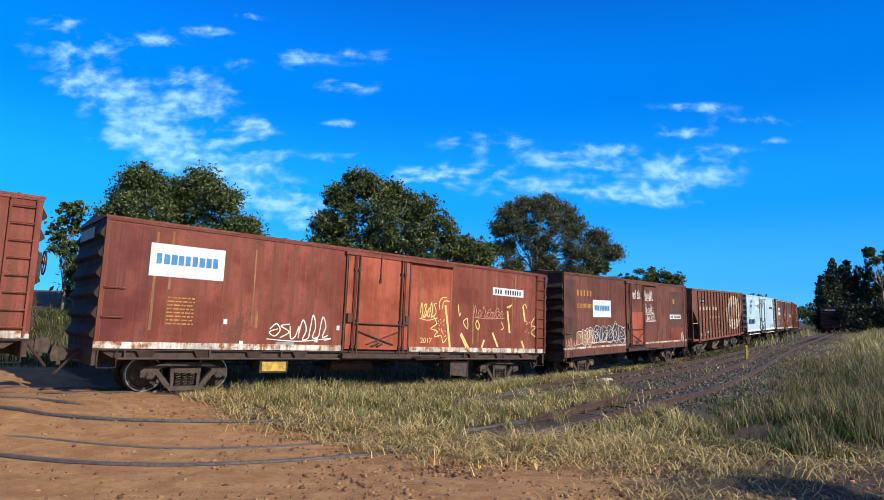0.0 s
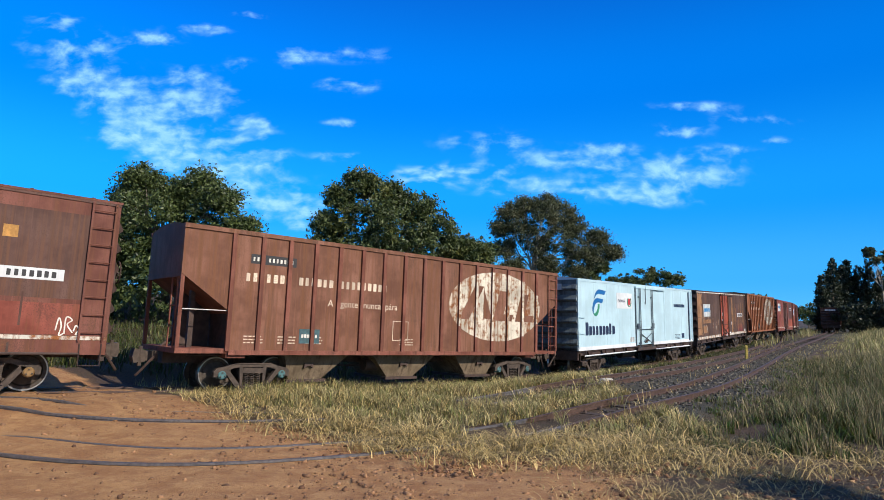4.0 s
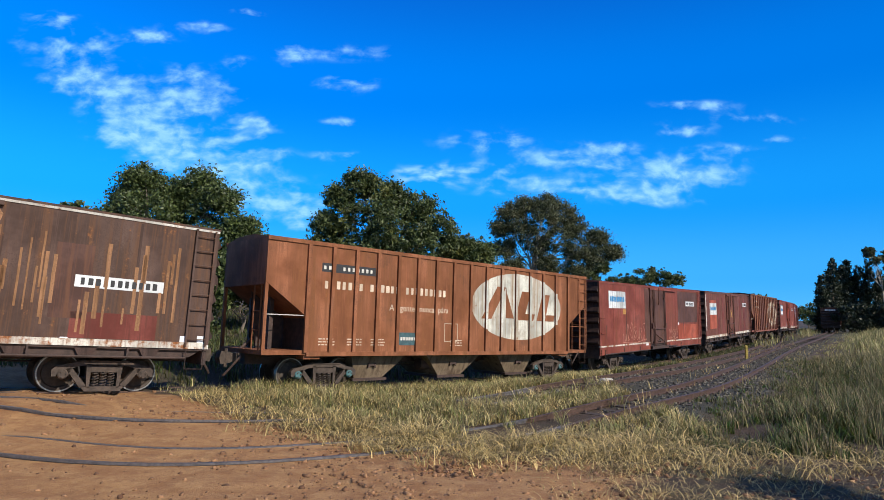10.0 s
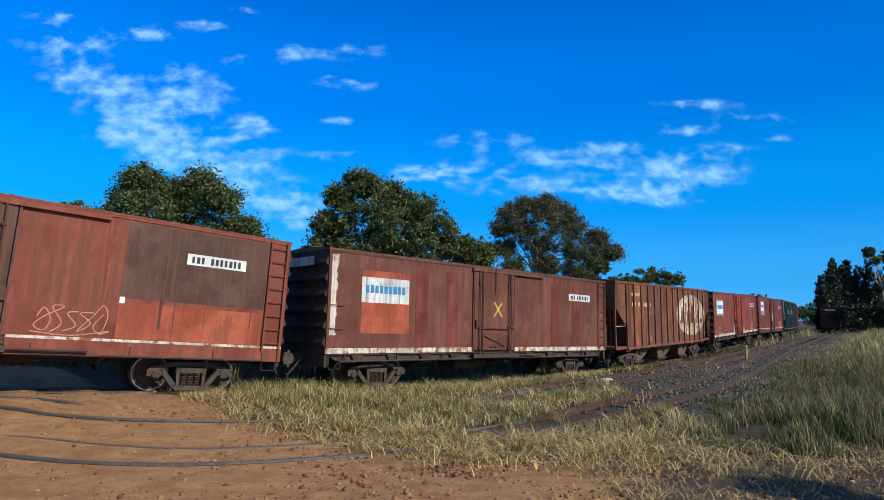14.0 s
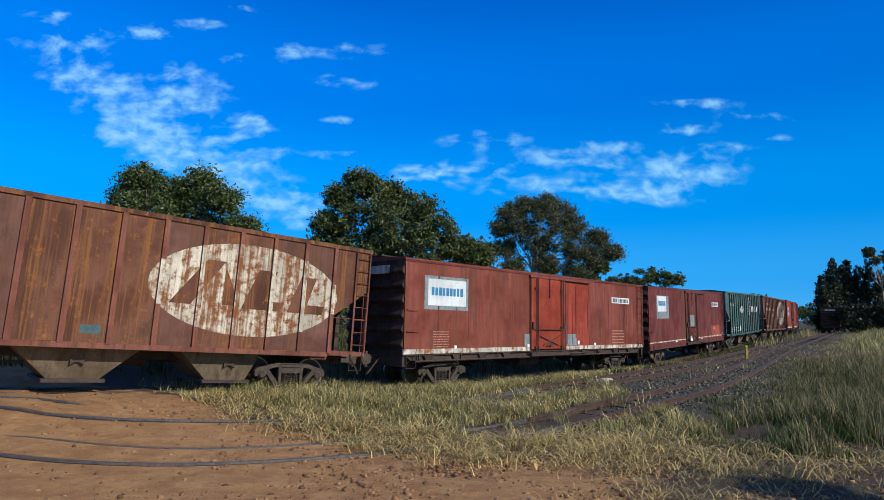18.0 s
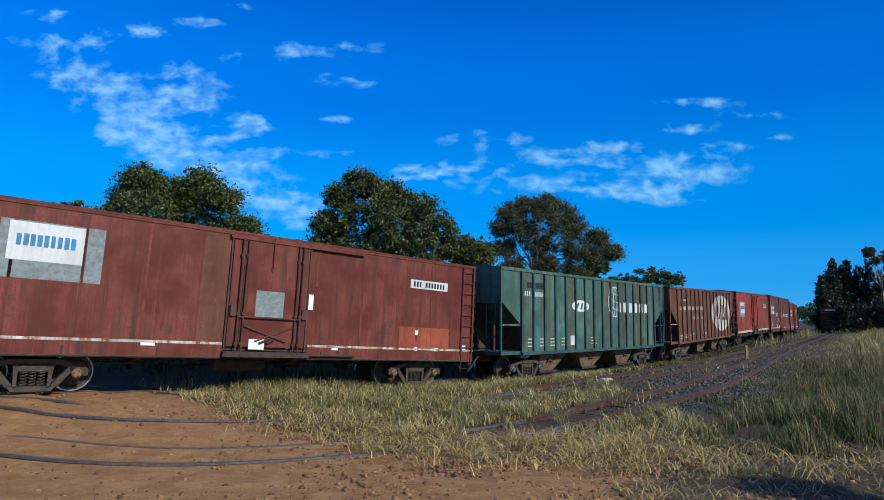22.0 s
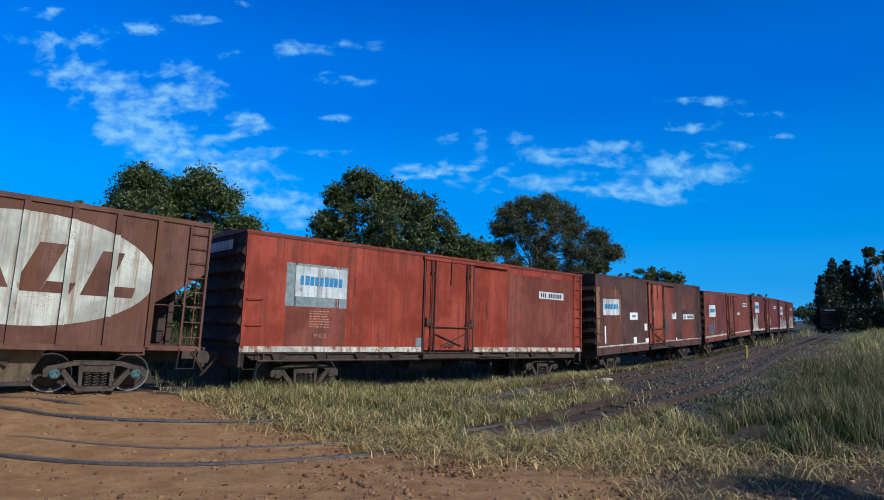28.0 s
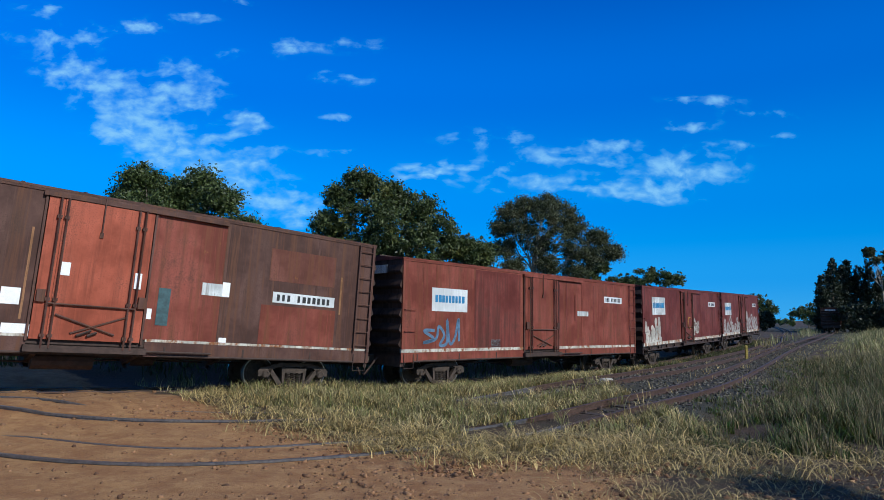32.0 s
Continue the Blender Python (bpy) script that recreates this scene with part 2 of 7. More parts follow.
def ground_z(x, y):
    x, y = np.atleast_1d(np.asarray(x, float)), np.atleast_1d(np.asarray(y, float))
    d, s = train_line.near(x, y)
    w = smooth01((3.9 - d) / 2.6)
    far = smooth01((np.hypot(x, y) - 75) / 250)
    flush = 0.13 * smooth01((-x - 1.5) / 3.0) * smooth01((x + 30) / 6)
    z = w * (train_z(s) - 0.16 + flush) + (1 - w) * (hump(x, y) * (1 - far) - 0.03)
    bed = np.minimum(near_line.near(x, y)[0], middle_line.near(x, y)[0])
    z += 0.120 * smooth01((1.9 - bed) / 0.8) * smooth01((x - 1.5) / 4.0) * smooth01((75 - y) / 25)
    # grassy bank beyond the near track, and rising land behind the train
    dn, sn = near_line.near(x, y)
    cross = (np.interp(sn, near_line.s, near_line.q[:, 1]) - y)
    side = np.where(cross > 0, 1.0, 0.0)
    z += side * smooth01((dn - 3.0) / 9) * 0.45 * smooth01((y - 8.8) / 10) * smooth01((x - 3) / 6)
    dt = np.where((d > 4.6) & (y > np.interp(s, train_line.s, train_line.q[:, 1])), d, 0.0)
    z += smooth01((dt - 8) / 31) * (1.0 + 2.3 * smooth01((2 - x) / 16) * smooth01((105 - dt) / 48))
    return z

# ============ materials ============
M_STEEL_DARK = plain("dark_steel", (0.050, 0.029, 0.023), 0.75, 0.0, 0.35, 6.0, 0.3)
M_BOGIE = plain("bogie_steel", (0.062, 0.044, 0.034), 0.8, 0.0, 0.4, 7.0, 0.35)
M_WHEEL = plain("wheel_steel", (0.058, 0.044, 0.035), 0.65, 0.15, 0.35, 8.0, 0.2)
M_TREAD = plain("polished_tread", (0.34, 0.33, 0.32), 0.35, 1.0, 0.1, 30.0, 0.05)
M_RAIL = plain("rusty_rail", (0.085, 0.050, 0.037), 0.55, 0.2, 0.35, 10.0, 0.3)
M_RAILTOP = plain("rail_head", (0.20, 0.19, 0.19), 0.35, 0.7, 0.25, 25.0, 0.1)
M_RAIL_CROSS = plain("worn_rail", (0.17, 0.16, 0.165), 0.50, 0.6, 0.3, 14.0, 0.2)
M_SLEEPER = plain("weathered_timber", (0.060, 0.042, 0.032), 0.9, 0.0, 0.5, 12.0, 0.6)
M_WHITE = painted("white_stripe_paint", (0.60, 0.58, 0.52), 0.84, 0.15, 0.6, RUST_LIGHT, (0.10, 0.07, 0.05), 0.35, drip=0.35)
M_SIGN = painted("white_sign_paint", (0.68, 0.71, 0.74), 0.05, 0.05, 0.5, RUST_LIGHT, (0.25, 0.24, 0.22), 0.2, 0.6)
M_SIGN_WORN = painted("worn_sign_paint", (0.62, 0.66, 0.68), 0.50, 0.25, 0.6, (0.22, 0.15, 0.10), (0.12, 0.10, 0.09), 0.5, drip=0.35)
M_BLUE = plain("sign_blue", (0.030, 0.20, 0.42), 0.5, 0.0, 0.15)
M_BLACK = plain("black_marking", (0.015, 0.016, 0.02), 0.6, 0.0, 0.2)
M_MARK = plain("faded_white_marking", (0.58, 0.55, 0.50), 0.7, 0.0, 0.25)
M_YELLOW = plain("yellow_paint", (0.55, 0.33, 0.06), 0.6, 0.0, 0.3)
M_REFLECT = plain("reflective_tape", (0.92, 0.92, 0.96), 0.2, 0.0, 0.04)
M_GREY = plain("grey_primer_patch", (0.20, 0.24, 0.26), 0.7, 0.0, 0.25)
M_GRAFFITI = plain("white_spray_paint", (0.66, 0.62, 0.57), 0.7, 0.0, 0.2)
M_GRAFFITI_Y = plain("yellow_spray_paint", (0.70, 0.52, 0.20), 0.7, 0.0, 0.2)
M_TEAL = plain("teal_bearing_cap", (0.05, 0.13, 0.14), 0.6, 0.0, 0.3)
M_BRONZE = plain("bronze_bearing_cap", (0.22, 0.13, 0.05), 0.55, 0.2, 0.3)
M_HOPPER_CHUTE = painted("dusty_chute_steel", (0.17, 0.125, 0.08), 0.25, 0.5, 0.8)


# ============ ground ============
def dirt_edge(x):
    """The line beyond which grass begins, as y for x."""
    return np.interp(x, [-40, -9, -5.2, -3.8, -1.9, -0.8, 0.55, 1.8, 3.5, 4.8, 40], [38, 16.6, 14.0, 12.5, 11.4, 10.5, 9.9, 9.9, 9.9, 9.6, 6.0])


def ground_material():
    m, n, l, b = nodes_of("earth_ground")
    co = n.new("ShaderNodeTexCoord").outputs["Object"]
    big = noise_node(n, l, co, 0.35, 5.0, 0.6)
    mid = noise_node(n, l, co, 2.2, 6.0, 0.65)
    fine = noise_node(n, l, co, 18.0, 6.0, 0.7)
    grit = noise_node(n, l, co, 70.0, 3.0, 0.6)
    rut = noise_node(n, l, co, 1.0, 4.0, 0.6, (0.35, 3.0, 1.0))
    dirt = mix_node(n, l, step_node(n, l, mid, 0.32, 0.7), (0.315, 0.148, 0.056), (0.47, 0.262, 0.108))
    dirt = mix_node(n, l, math_node(n, l, "MULTIPLY", step_node(n, l, rut, 0.5, 0.75), 0.5), dirt, (0.47, 0.285, 0.135))
    dirt = mix_node(n, l, math_node(n, l, "MULTIPLY", step_node(n, l, grit, 0.52, 0.66), 0.70), dirt, (0.15, 0.062, 0.026))
    clod = noise_node(n, l, co, 6.5, 7.0, 0.75)
    dirt = mix_node(n, l, math_node(n, l, "MULTIPLY", step_node(n, l, clod, 0.53, 0.66), 0.55), dirt, (0.20, 0.085, 0.036))
    dirt = mix_node(n, l, math_node(n, l, "MULTIPLY", step_node(n, l, clod, 0.46, 0.34), 0.45), dirt, (0.56, 0.35, 0.165))
    straw = mix_node(n, l, step_node(n, l, fine, 0.35, 0.7), (0.034, 0.021, 0.013), (0.105, 0.062, 0.036))
    straw = mix_node(n, l, math_node(n, l, "MULTIPLY", step_node(n, l, big, 0.45, 0.65), 0.6), straw, (0.050, 0.052, 0.018))
    stone = mix_node(n, l, step_node(n, l, fine, 0.4, 0.7), (0.026, 0.024, 0.015), (0.085, 0.078, 0.054))
    a1 = n.new("ShaderNodeAttribute")
    a1.attribute_name = "dirt"
    a2 = n.new("ShaderNodeAttribute")
    a2.attribute_name = "ballast"
    wob = math_node(n, l, "MULTIPLY", math_node(n, l, "SUBTRACT", mid, 0.5), 0.9)
    f1 = step_node(n, l, math_node(n, l, "ADD", a1.outputs["Fac"], wob), 0.3, 0.7)
    f2 = step_node(n, l, math_node(n, l, "ADD", a2.outputs["Fac"], wob), 0.35, 0.65)
    c1 = mix_node(n, l, f2, straw, stone)
    c1 = mix_node(n, l, f1, c1, dirt)
    l.new(c1, b.inputs["Base Color"])
    b.inputs["Roughness"].default_value = 0.95
    h = math_node(n, l, "ADD", math_node(n, l, "MULTIPLY", mid, 0.35), math_node(n, l, "ADD", math_node(n, l, "MULTIPLY", fine, 0.35), math_node(n, l, "MULTIPLY", grit, 0.22)))
    bump_node(n, l, b, h, 0.9, 0.08)
    return m


def axis(lo, hi, step, reach):
    """Even steps between lo and hi, then growing ones out to reach."""
    mid = np.arange(lo, hi + 1e-6, step)
    up, d, k = [], step, hi
    while k < reach:
        d *= 1.28
        k += d
        up.append(k)
    dn, d, k = [], step, lo
    while k > -reach:
        d *= 1.28
        k -= d
        dn.append(k)
    return np.concatenate([dn[::-1], mid, up])


def ballast_and_shade_at(x, y):
    """1 on the stone beds of the middle and the near track, right of the crossing; 0.85 on a darkened strip under the
    train.
    """
    dm, sm = middle_line.near(x, y)
    dn, sn = near_line.near(x, y)
    between = ((y < np.interp(sm, middle_line.s, middle_line.q[:, 1]) + 0.6) & (y > np.interp(sn, near_line.s, near_line.q[:, 1]) - 0.6) & (x > 4)).astype(float)
    k = np.maximum(np.maximum(smooth01((2.3 - dm) / 1.0), smooth01((2.1 - dn) / 1.0)), between * smooth01((x - 4) / 5))
    # under the train: oily dark ground, with the train's shade put into it
    dt, st = train_line.near(x, y)
    return np.maximum(k * smooth01((x - 2.5) / 4), 0.85 * smooth01((1.25 - dt) / 0.5) * smooth01((x + 5.0) / 2.0))


def build_ground():
    xs, ys = axis(-16, 34, 0.2, 2600), axis(-6, 54, 0.24, 4000)
    X, Y = np.meshgrid(xs, ys)
    x, y = X.ravel(), Y.ravel()
    z = ground_z(x, y)
    near = np.exp(-((x / 30) ** 2 + ((y - 12.6) / 38) ** 2))
    k = np.arange(len(x))
    rough = np.sin(x * 2.1 + 1.3 * np.sin(y * 1.7)) * np.sin(y * 2.6 + 0.9 * np.sin(x * 1.1)) * 0.018 + np.random.rand(len(x)) * 0.014
    d, s = train_line.near(x, y)
    dr = np.minimum(near_line.near(x, y)[0], middle_line.near(x, y)[0])
    z = z + rough * near * smooth01((d - 1.0) / 1.5) * (0.15 + 0.85 * smooth01((dr - 0.7) / 0.8))
    nx = len(xs)
    i = (np.arange(len(ys) - 1)[:, None] * nx + np.arange(nx - 1)[None]).ravel()
    faces = np.stack([i, i + 1, i + nx + 1, i + nx], 1)
    me = bpy.data.meshes.new("ground")
    me.from_pydata(np.stack([x, y, z], 1).tolist(), [], faces.tolist())
    me.shade_smooth()
    dirt = smooth01((dirt_edge(x) + 0.2 - y) / 1.2) * smooth01((30 - np.hypot(x, y)) / 10) * (1 - 0.80 * smooth01((x - 0.4) / 3.4))
    bal = ballast_and_shade_at(x, y)
    for name, val in (("dirt", dirt), ("ballast", bal)):
        at = me.attributes.new(name, "FLOAT", "POINT")
        at.data.foreach_set("value", val.astype(np.float32))
    me.materials.append(ground_material())
    ob = new("ground", me)
    tagged(ob, "red-brown dirt crossing turning to dry grass and dark ballast", "ground", kind="structure")


build_ground()


# ============ railway tracks ============
GAUGE = 1.0


def rail_profile(side):
    c = side * GAUGE / 2
    return [(c - 0.055, -0.14), (c + 0.055, -0.14), (c + 0.055, -0.125), (c + 0.010, -0.108), (c + 0.010, -0.042), (c + 0.033, -0.032), (c + 0.033, 0.0),
            (c - 0.033, 0.0), (c - 0.033, -0.032), (c - 0.010, -0.042), (c - 0.010, -0.108), (c - 0.055, -0.125)]


def sweep_rail(line, s0, s1, side, zf, step=0.7):
    m = Mesh()
    prof = rail_profile(side)
    k = len(prof)
    ss = np.arange(s0, s1, step)
    for s in ss:
        x, y = line.at(s)
        tx, ty = line.way(s)
        z = zf(s, x, y)
        m.v.extend((x + ty * o, y - tx * o, z + h) for o, h in prof)
    for i in range(len(ss) - 1):
        m.f.extend((i * k + j, i * k + (j + 1) % k, (i + 1) * k + (j + 1) % k, (i + 1) * k + j) for j in range(k))
    return m


def build_track(name, label, line, s0, s1, zf, sleepers, rail_mat, worn=0.0):
    t = thing(name, label, "railway track", kind="structure")
    for side in (-1, 1):
        if worn:
            part("rail", sweep_rail(line, s0, worn + 0.01, side, zf, 0.5), M_RAIL_CROSS, t, "rail with a worn grey head")
        part("rail", sweep_rail(line, worn if worn else s0, s1, side, zf, 0.5), rail_mat, t)
    proto = Mesh()
    proto.prism_x([(-1.0, -0.16), (1.0, -0.16), (1.0, -0.015), (0.97, 0.0), (-0.97, 0.0), (-1.0, -0.015)], -0.11, 0.11)
    data = proto.data("sleeper")
    data.materials.append(M_SLEEPER)
    rnd = random.Random(len(name))
    clips = Mesh()
    for s in np.arange(sleepers[0], sleepers[1], 0.62):
        x, y = line.at(s)
        tx, ty = line.way(s)
        ob = part("sleeper", data, None, t)
        for o in (-0.62, -0.38, 0.38, 0.62):
            clips.rod((x + ty * o, y - tx * o, zf(s, x, y) - 0.14), (x + ty * o, y - tx * o, zf(s, x, y) - 0.085), 0.045, 6, 0.028)
        ob.matrix_basis = Matrix.Translation((x, y, zf(s, x, y) - 0.135 + rnd.uniform(-0.012, 0.01))) @ Matrix.Rotation(math.atan2(ty, tx) + rnd.uniform(-0.03, 0.03), 4, "Z")
    tagged(part("rail_clips", clips, M_RAIL, t, "rusty rail clips"), kind="stuff")
    return t


def z_train(s, x, y):
    return float(train_z(s))


def z_ground(s, x, y):
    """Sunk into the crossing on its left part, standing on ballast to the right."""
    up = float(smooth01((x - 0.5) / 5.0))
    return up * (float(hump(x, y)) + 0.232) + (1 - up) * (float(ground_z(x, y)[0]) + 0.030)


build_track("railway_track_main", "rusty rails of the line that the freight train runs on, in grass", train_line, -90, 260, z_train, (-14, 60), M_RAIL)
build_track("railway_track_middle", "rusty rails on dark ballast joining the main line", middle_line, -40, middle_line.s[-1] - 0.5, z_ground, (4, 52), M_RAIL, 4.0)
build_track("railway_track_near", "rusty rails sunk in the dirt crossing and curving away", near_line, -40, 150, z_ground, (2.5, 75), M_RAIL, 2.5)

# ============ freight wagons ============
WIDE = 2.80
TOP = 3.84
SILL = 0.92
WHEEL_R = 0.43
MARK = 1.0389   # metres along the side for each unit in which its markings are placed
DROP = 0.13     # rail head below the zero of a wagon's body


def word_bars(x0, x1, z0, z1, count, seed, y, thick=0.78, gaps=()):
    """A row of plain blocks that stands for lettering; gaps: places left free between words."""
    rnd = random.Random(seed)
    m = Mesh()
    pitch = (x1 - x0) / count
    h = z1 - z0
    for i in range(count):
        if i in gaps:
            continue
        a, w = x0 + pitch * (i + 0.06), pitch * thick * rnd.uniform(0.80, 1.08)
        tall, cut = h * rnd.uniform(0.92, 1.0), 0.16 * w
        m.prism([(a, z0), (a + w - cut, z0), (a + w, z0 + cut), (a + w, z0 + tall - cut), (a + w - cut, z0 + tall), (a, z0 + tall)], y, y + 0.004)
    return m


def decal(w, X, y, x0, x1, z0, z1, mat, name="paint_patch", label="", lift=0.006):
    """A thin painted or stuck-on patch on the near side; worn sheets have ragged edges."""
    if mat not in (M_RUST_SHEET, M_FLAKE, M_CHALK):
        return part(name, Mesh().box(X(x0), X(x1), y - lift, y + 0.004, z0, z1), mat, w, label)
    rnd = random.Random(int(x0 * 1000 + z0 * 100))
    rag = min(0.14, 0.22 * min(x1 - x0, z1 - z0))
    n, k = max(4, int((z1 - z0) / 0.12)), max(3, int((x1 - x0) / 0.12))
    ring = [(X(x0) + rnd.uniform(0, 0.2 * rag), z0 + (z1 - z0) * q / n) for q in range(n)]
    ring += [(X(x0) + (X(x1) - X(x0)) * q / k, z1 - rnd.uniform(0, rag)) for q in range(k)]
    ring += [(X(x1) - rnd.uniform(0, 1.6 * rag), z1 - (z1 - z0) * q / n) for q in range(n)]
    ring += [(X(x1) - (X(x1) - X(x0)) * q / k, z0 + rnd.uniform(0, rag)) for q in range(k)]
    return part(name, Mesh().prism(ring, y - lift, y + 0.004), mat, w, label)


def table_mark(w, X, y, x0, x1, z0, z1, mat, rows=6):
    """A stencilled table of small lines of data."""
    m = Mesh()
    rnd = random.Random(int(x0 * 100))
    h = (z1 - z0) / rows
    for k in range(rows):
        x = X(x0)
        while x < X(x1) - 0.03:
            d = rnd.uniform(0.05, 0.16)
            m.box(x, min(x + d, X(x1)), y - 0.007, y - 0.003, z0 + h * k, z0 + h * (k + 0.36))
            x += d + 0.03
    return part("stencil_table", m, mat, w, "stencilled table of data lines")


def reflectors(w, X, y, spots):
    for a, h, ww, hh in spots:
        decal(w, X, y, a - ww / 2, a + ww / 2, h - hh / 2, h + hh / 2, M_REFLECT, "reflector", "", 0.010)


def ribbon(m, pts, w, y):
    """A flat brush stroke along points in x, z."""
    k = len(pts)
    vs = []
    for i, (x, z) in enumerate(pts):
        a, b = pts[max(0, i - 1)], pts[min(k - 1, i + 1)]
        dx, dz = b[0] - a[0], b[1] - a[1]
        d = math.hypot(dx, dz) or 1.0
        vs += [(x - dz / d * w / 2, y, z + dx / d * w / 2), (x + dz / d * w / 2, y, z - dx / d * w / 2)]
    m.add(vs, [(2 * i, 2 * i + 1, 2 * i + 3, 2 * i + 2) for i in range(k - 1)])


def curve(pts, steps=5):
    """Points along a smooth curve through pts."""
    out = []
    for i in range(len(pts) - 1):
        p0, p1, p2, p3 = pts[max(0, i - 1)], pts[i], pts[i + 1], pts[min(len(pts) - 1, i + 2)]
        for k in range(steps):
            t = k / steps
            out.append(tuple(0.5 * (2 * q1 + (q2 - q0) * t + (2 * q0 - 5 * q1 + 4 * q2 - q3) * t * t + (3 * q1 - q0 - 3 * q2 + q3) * t ** 3) for q0, q1, q2, q3 in zip(p0, p1, p2, p3)))
    return out + [pts[-1]]


def graffiti(x0, x1, z0, z1, strokes, seed, y, w=0.035):
    """A quick sprayed tag: looping hand-drawn lines that run on from letter to letter."""
    rnd = random.Random(seed)
    m = Mesh()
    c, h = (x1 - x0) / strokes, z1 - z0
    pts = []
    for i in range(strokes):
        cx, base = x0 + c * (i + 0.5), z0 + h * rnd.uniform(0.0, 0.15)
        tall = h * (rnd.uniform(0.75, 1.0) if rnd.random() < 0.45 else rnd.uniform(0.4, 0.65))
        shape = rnd.choice((((-0.4, 0.3), (-0.2, 1.0), (0.1, 0.5), (-0.1, 0.0), (0.35, 0.1)), ((-0.45, 0.9), (-0.3, 0.0), (0.1, 0.2), (0.25, 0.9), (0.3, 0.0)), ((-0.3, 0.6), (0.1, 0.95), (0.4, 0.55), (0.1, 0.05), (-0.35, 0.3), (0.2, 0.6)),
                            ((-0.4, 0.0), (-0.35, 1.0), (0.25, 0.8), (-0.2, 0.5), (0.4, 0.0)), ((0.35, 0.9), (-0.3, 0.85), (0.3, 0.35), (-0.35, 0.0))))
        pts += [(cx + c * (u * 1.25 + rnd.uniform(-0.08, 0.08)), base + tall * (v + rnd.uniform(-0.06, 0.06))) for u, v in shape]
        if rnd.random() < 0.38 or i == strokes - 1:
            ribbon(m, curve(pts, 6), w * rnd.uniform(0.7, 1.05), y)
            pts = []
    if strokes > 4:
        ribbon(m, curve([(x0 - c * 0.2, z0 + h * 0.02), ((x0 + x1) / 2, z0 - h * 0.05), (x1 + c * 0.2, z0 + h * 0.10), (x1 - c * 0.4, z0 + h * 0.01)], 6), w * 0.8, y - 0.001)
    return m


def throw_up(w, x0, x1, z0, z1, count, seed, y, fill, edge, label):
    """Round bubble letters: dark filled shapes with a pale sprayed outline."""
    rnd = random.Random(seed)
    c, h = (x1 - x0) / count, z1 - z0
    body, line = Mesh(), Mesh()
    for i in range(count):
        cx, cz = x0 + c * (i + 0.5), z0 + h * rnd.uniform(0.44, 0.56)
        ring = []
        for a in np.linspace(0.4, 0.4 + 2 * math.pi, 11)[:-1]:
            ca, sa = math.cos(a), math.sin(a)
            ring.append((cx + c * 0.58 * rnd.uniform(0.62, 1.15) * math.copysign(abs(ca) ** 0.55, ca), cz + h * 0.46 * rnd.uniform(0.66, 1.12) * math.copysign(abs(sa) ** 0.55, sa)))
        loop = curve(ring + [ring[0]], 3)
        body.prism(loop[:-1], y - 0.003 - 0.0004 * i, y + 0.002)
        ribbon(line, loop, 0.022, y - 0.008 - 0.0004 * i)
        q = curve([(cx - c * 0.12, cz + h * 0.16), (cx + c * rnd.uniform(0.0, 0.22), cz + h * 0.05), (cx - c * 0.05, cz - h * rnd.uniform(0.05, 0.25))], 5)
        ribbon(line, q, 0.020, y - 0.009 - 0.0004 * i)
    f = part("scrawl", body, fill, w, label)
    part("scrawl", line, edge, f)


def sprayed(w, X, y, lines, width, mat, label):
    m = Mesh()
    for pts in lines:
        ribbon(m, curve([(X(a), h) for a, h in pts]) if len(pts) > 2 else [(X(a), h) for a, h in pts], width, y)
    return part("scrawl", m, mat, w, label)


def streaks(x0, x1, z0, z1, count, seed, y, w=0.05):
    """Thin runs down the sheet, of uneven length."""
    rnd = random.Random(seed)
    m = Mesh()
    for _ in range(count // 2):
        x, top = rnd.uniform(x0, x1), z1 - (z1 - z0) * rnd.random() ** 2 * 0.7
        low = top - (top - z0) * rnd.uniform(0.3, 1.0)
        d = w * rnd.uniform(0.3, 1.0)
        ribbon(m, [(x + rnd.uniform(-0.004, 0.004), top + (low - top) * k / 5) for k in range(6)], d, y)
    return m


def oval(x0, x1, z0, z1, y, n=40):
    m = Mesh()
    cx, cz, a, b = (x0 + x1) / 2, (z0 + z1) / 2, (x1 - x0) / 2, (z1 - z0) / 2
    ring = [(cx + a * math.cos(t), y, cz + b * math.sin(t)) for t in (2 * math.pi * i / n for i in range(n))]
    return m.add(ring, [tuple(range(n))])


# ---- bogie, wheelset and coupler, built once ----
def wheelset_data():
    m = Mesh()
    for sgn in (-1, 1):
        c = sgn * 0.5
        prof = [(0.085, 0.10 * sgn), (0.085, 0.06 * sgn), (0.16, 0.045 * sgn), (0.31, 0.010 * sgn), (0.335, 0.055 * sgn), (WHEEL_R - 0.005, 0.055 * sgn), (WHEEL_R, 0.0),
                (WHEEL_R + 0.004, -0.045 * sgn), (WHEEL_R + 0.028, -0.058 * sgn), (WHEEL_R + 0.022, -0.080 * sgn), (0.33, -0.080 * sgn), (0.30, -0.030 * sgn), (0.10, -0.05 * sgn), (0.085, -0.10 * sgn)]
        m.lathe(prof, c, 32)
    m.rod((0, -0.95, 0), (0, 0.95, 0), 0.075, 12)
    # axle-end caps with three bolts, so that the turning shows
    for sgn in (-1, 1):
        for k in range(3):
            a = 2 * math.pi * k / 3
            m.rod((0.06 * math.cos(a), sgn * 0.94, 0.06 * math.sin(a)), (0.06 * math.cos(a), sgn * 1.115, 0.06 * math.sin(a)), 0.018, 6)
    return m.data("wheelset")


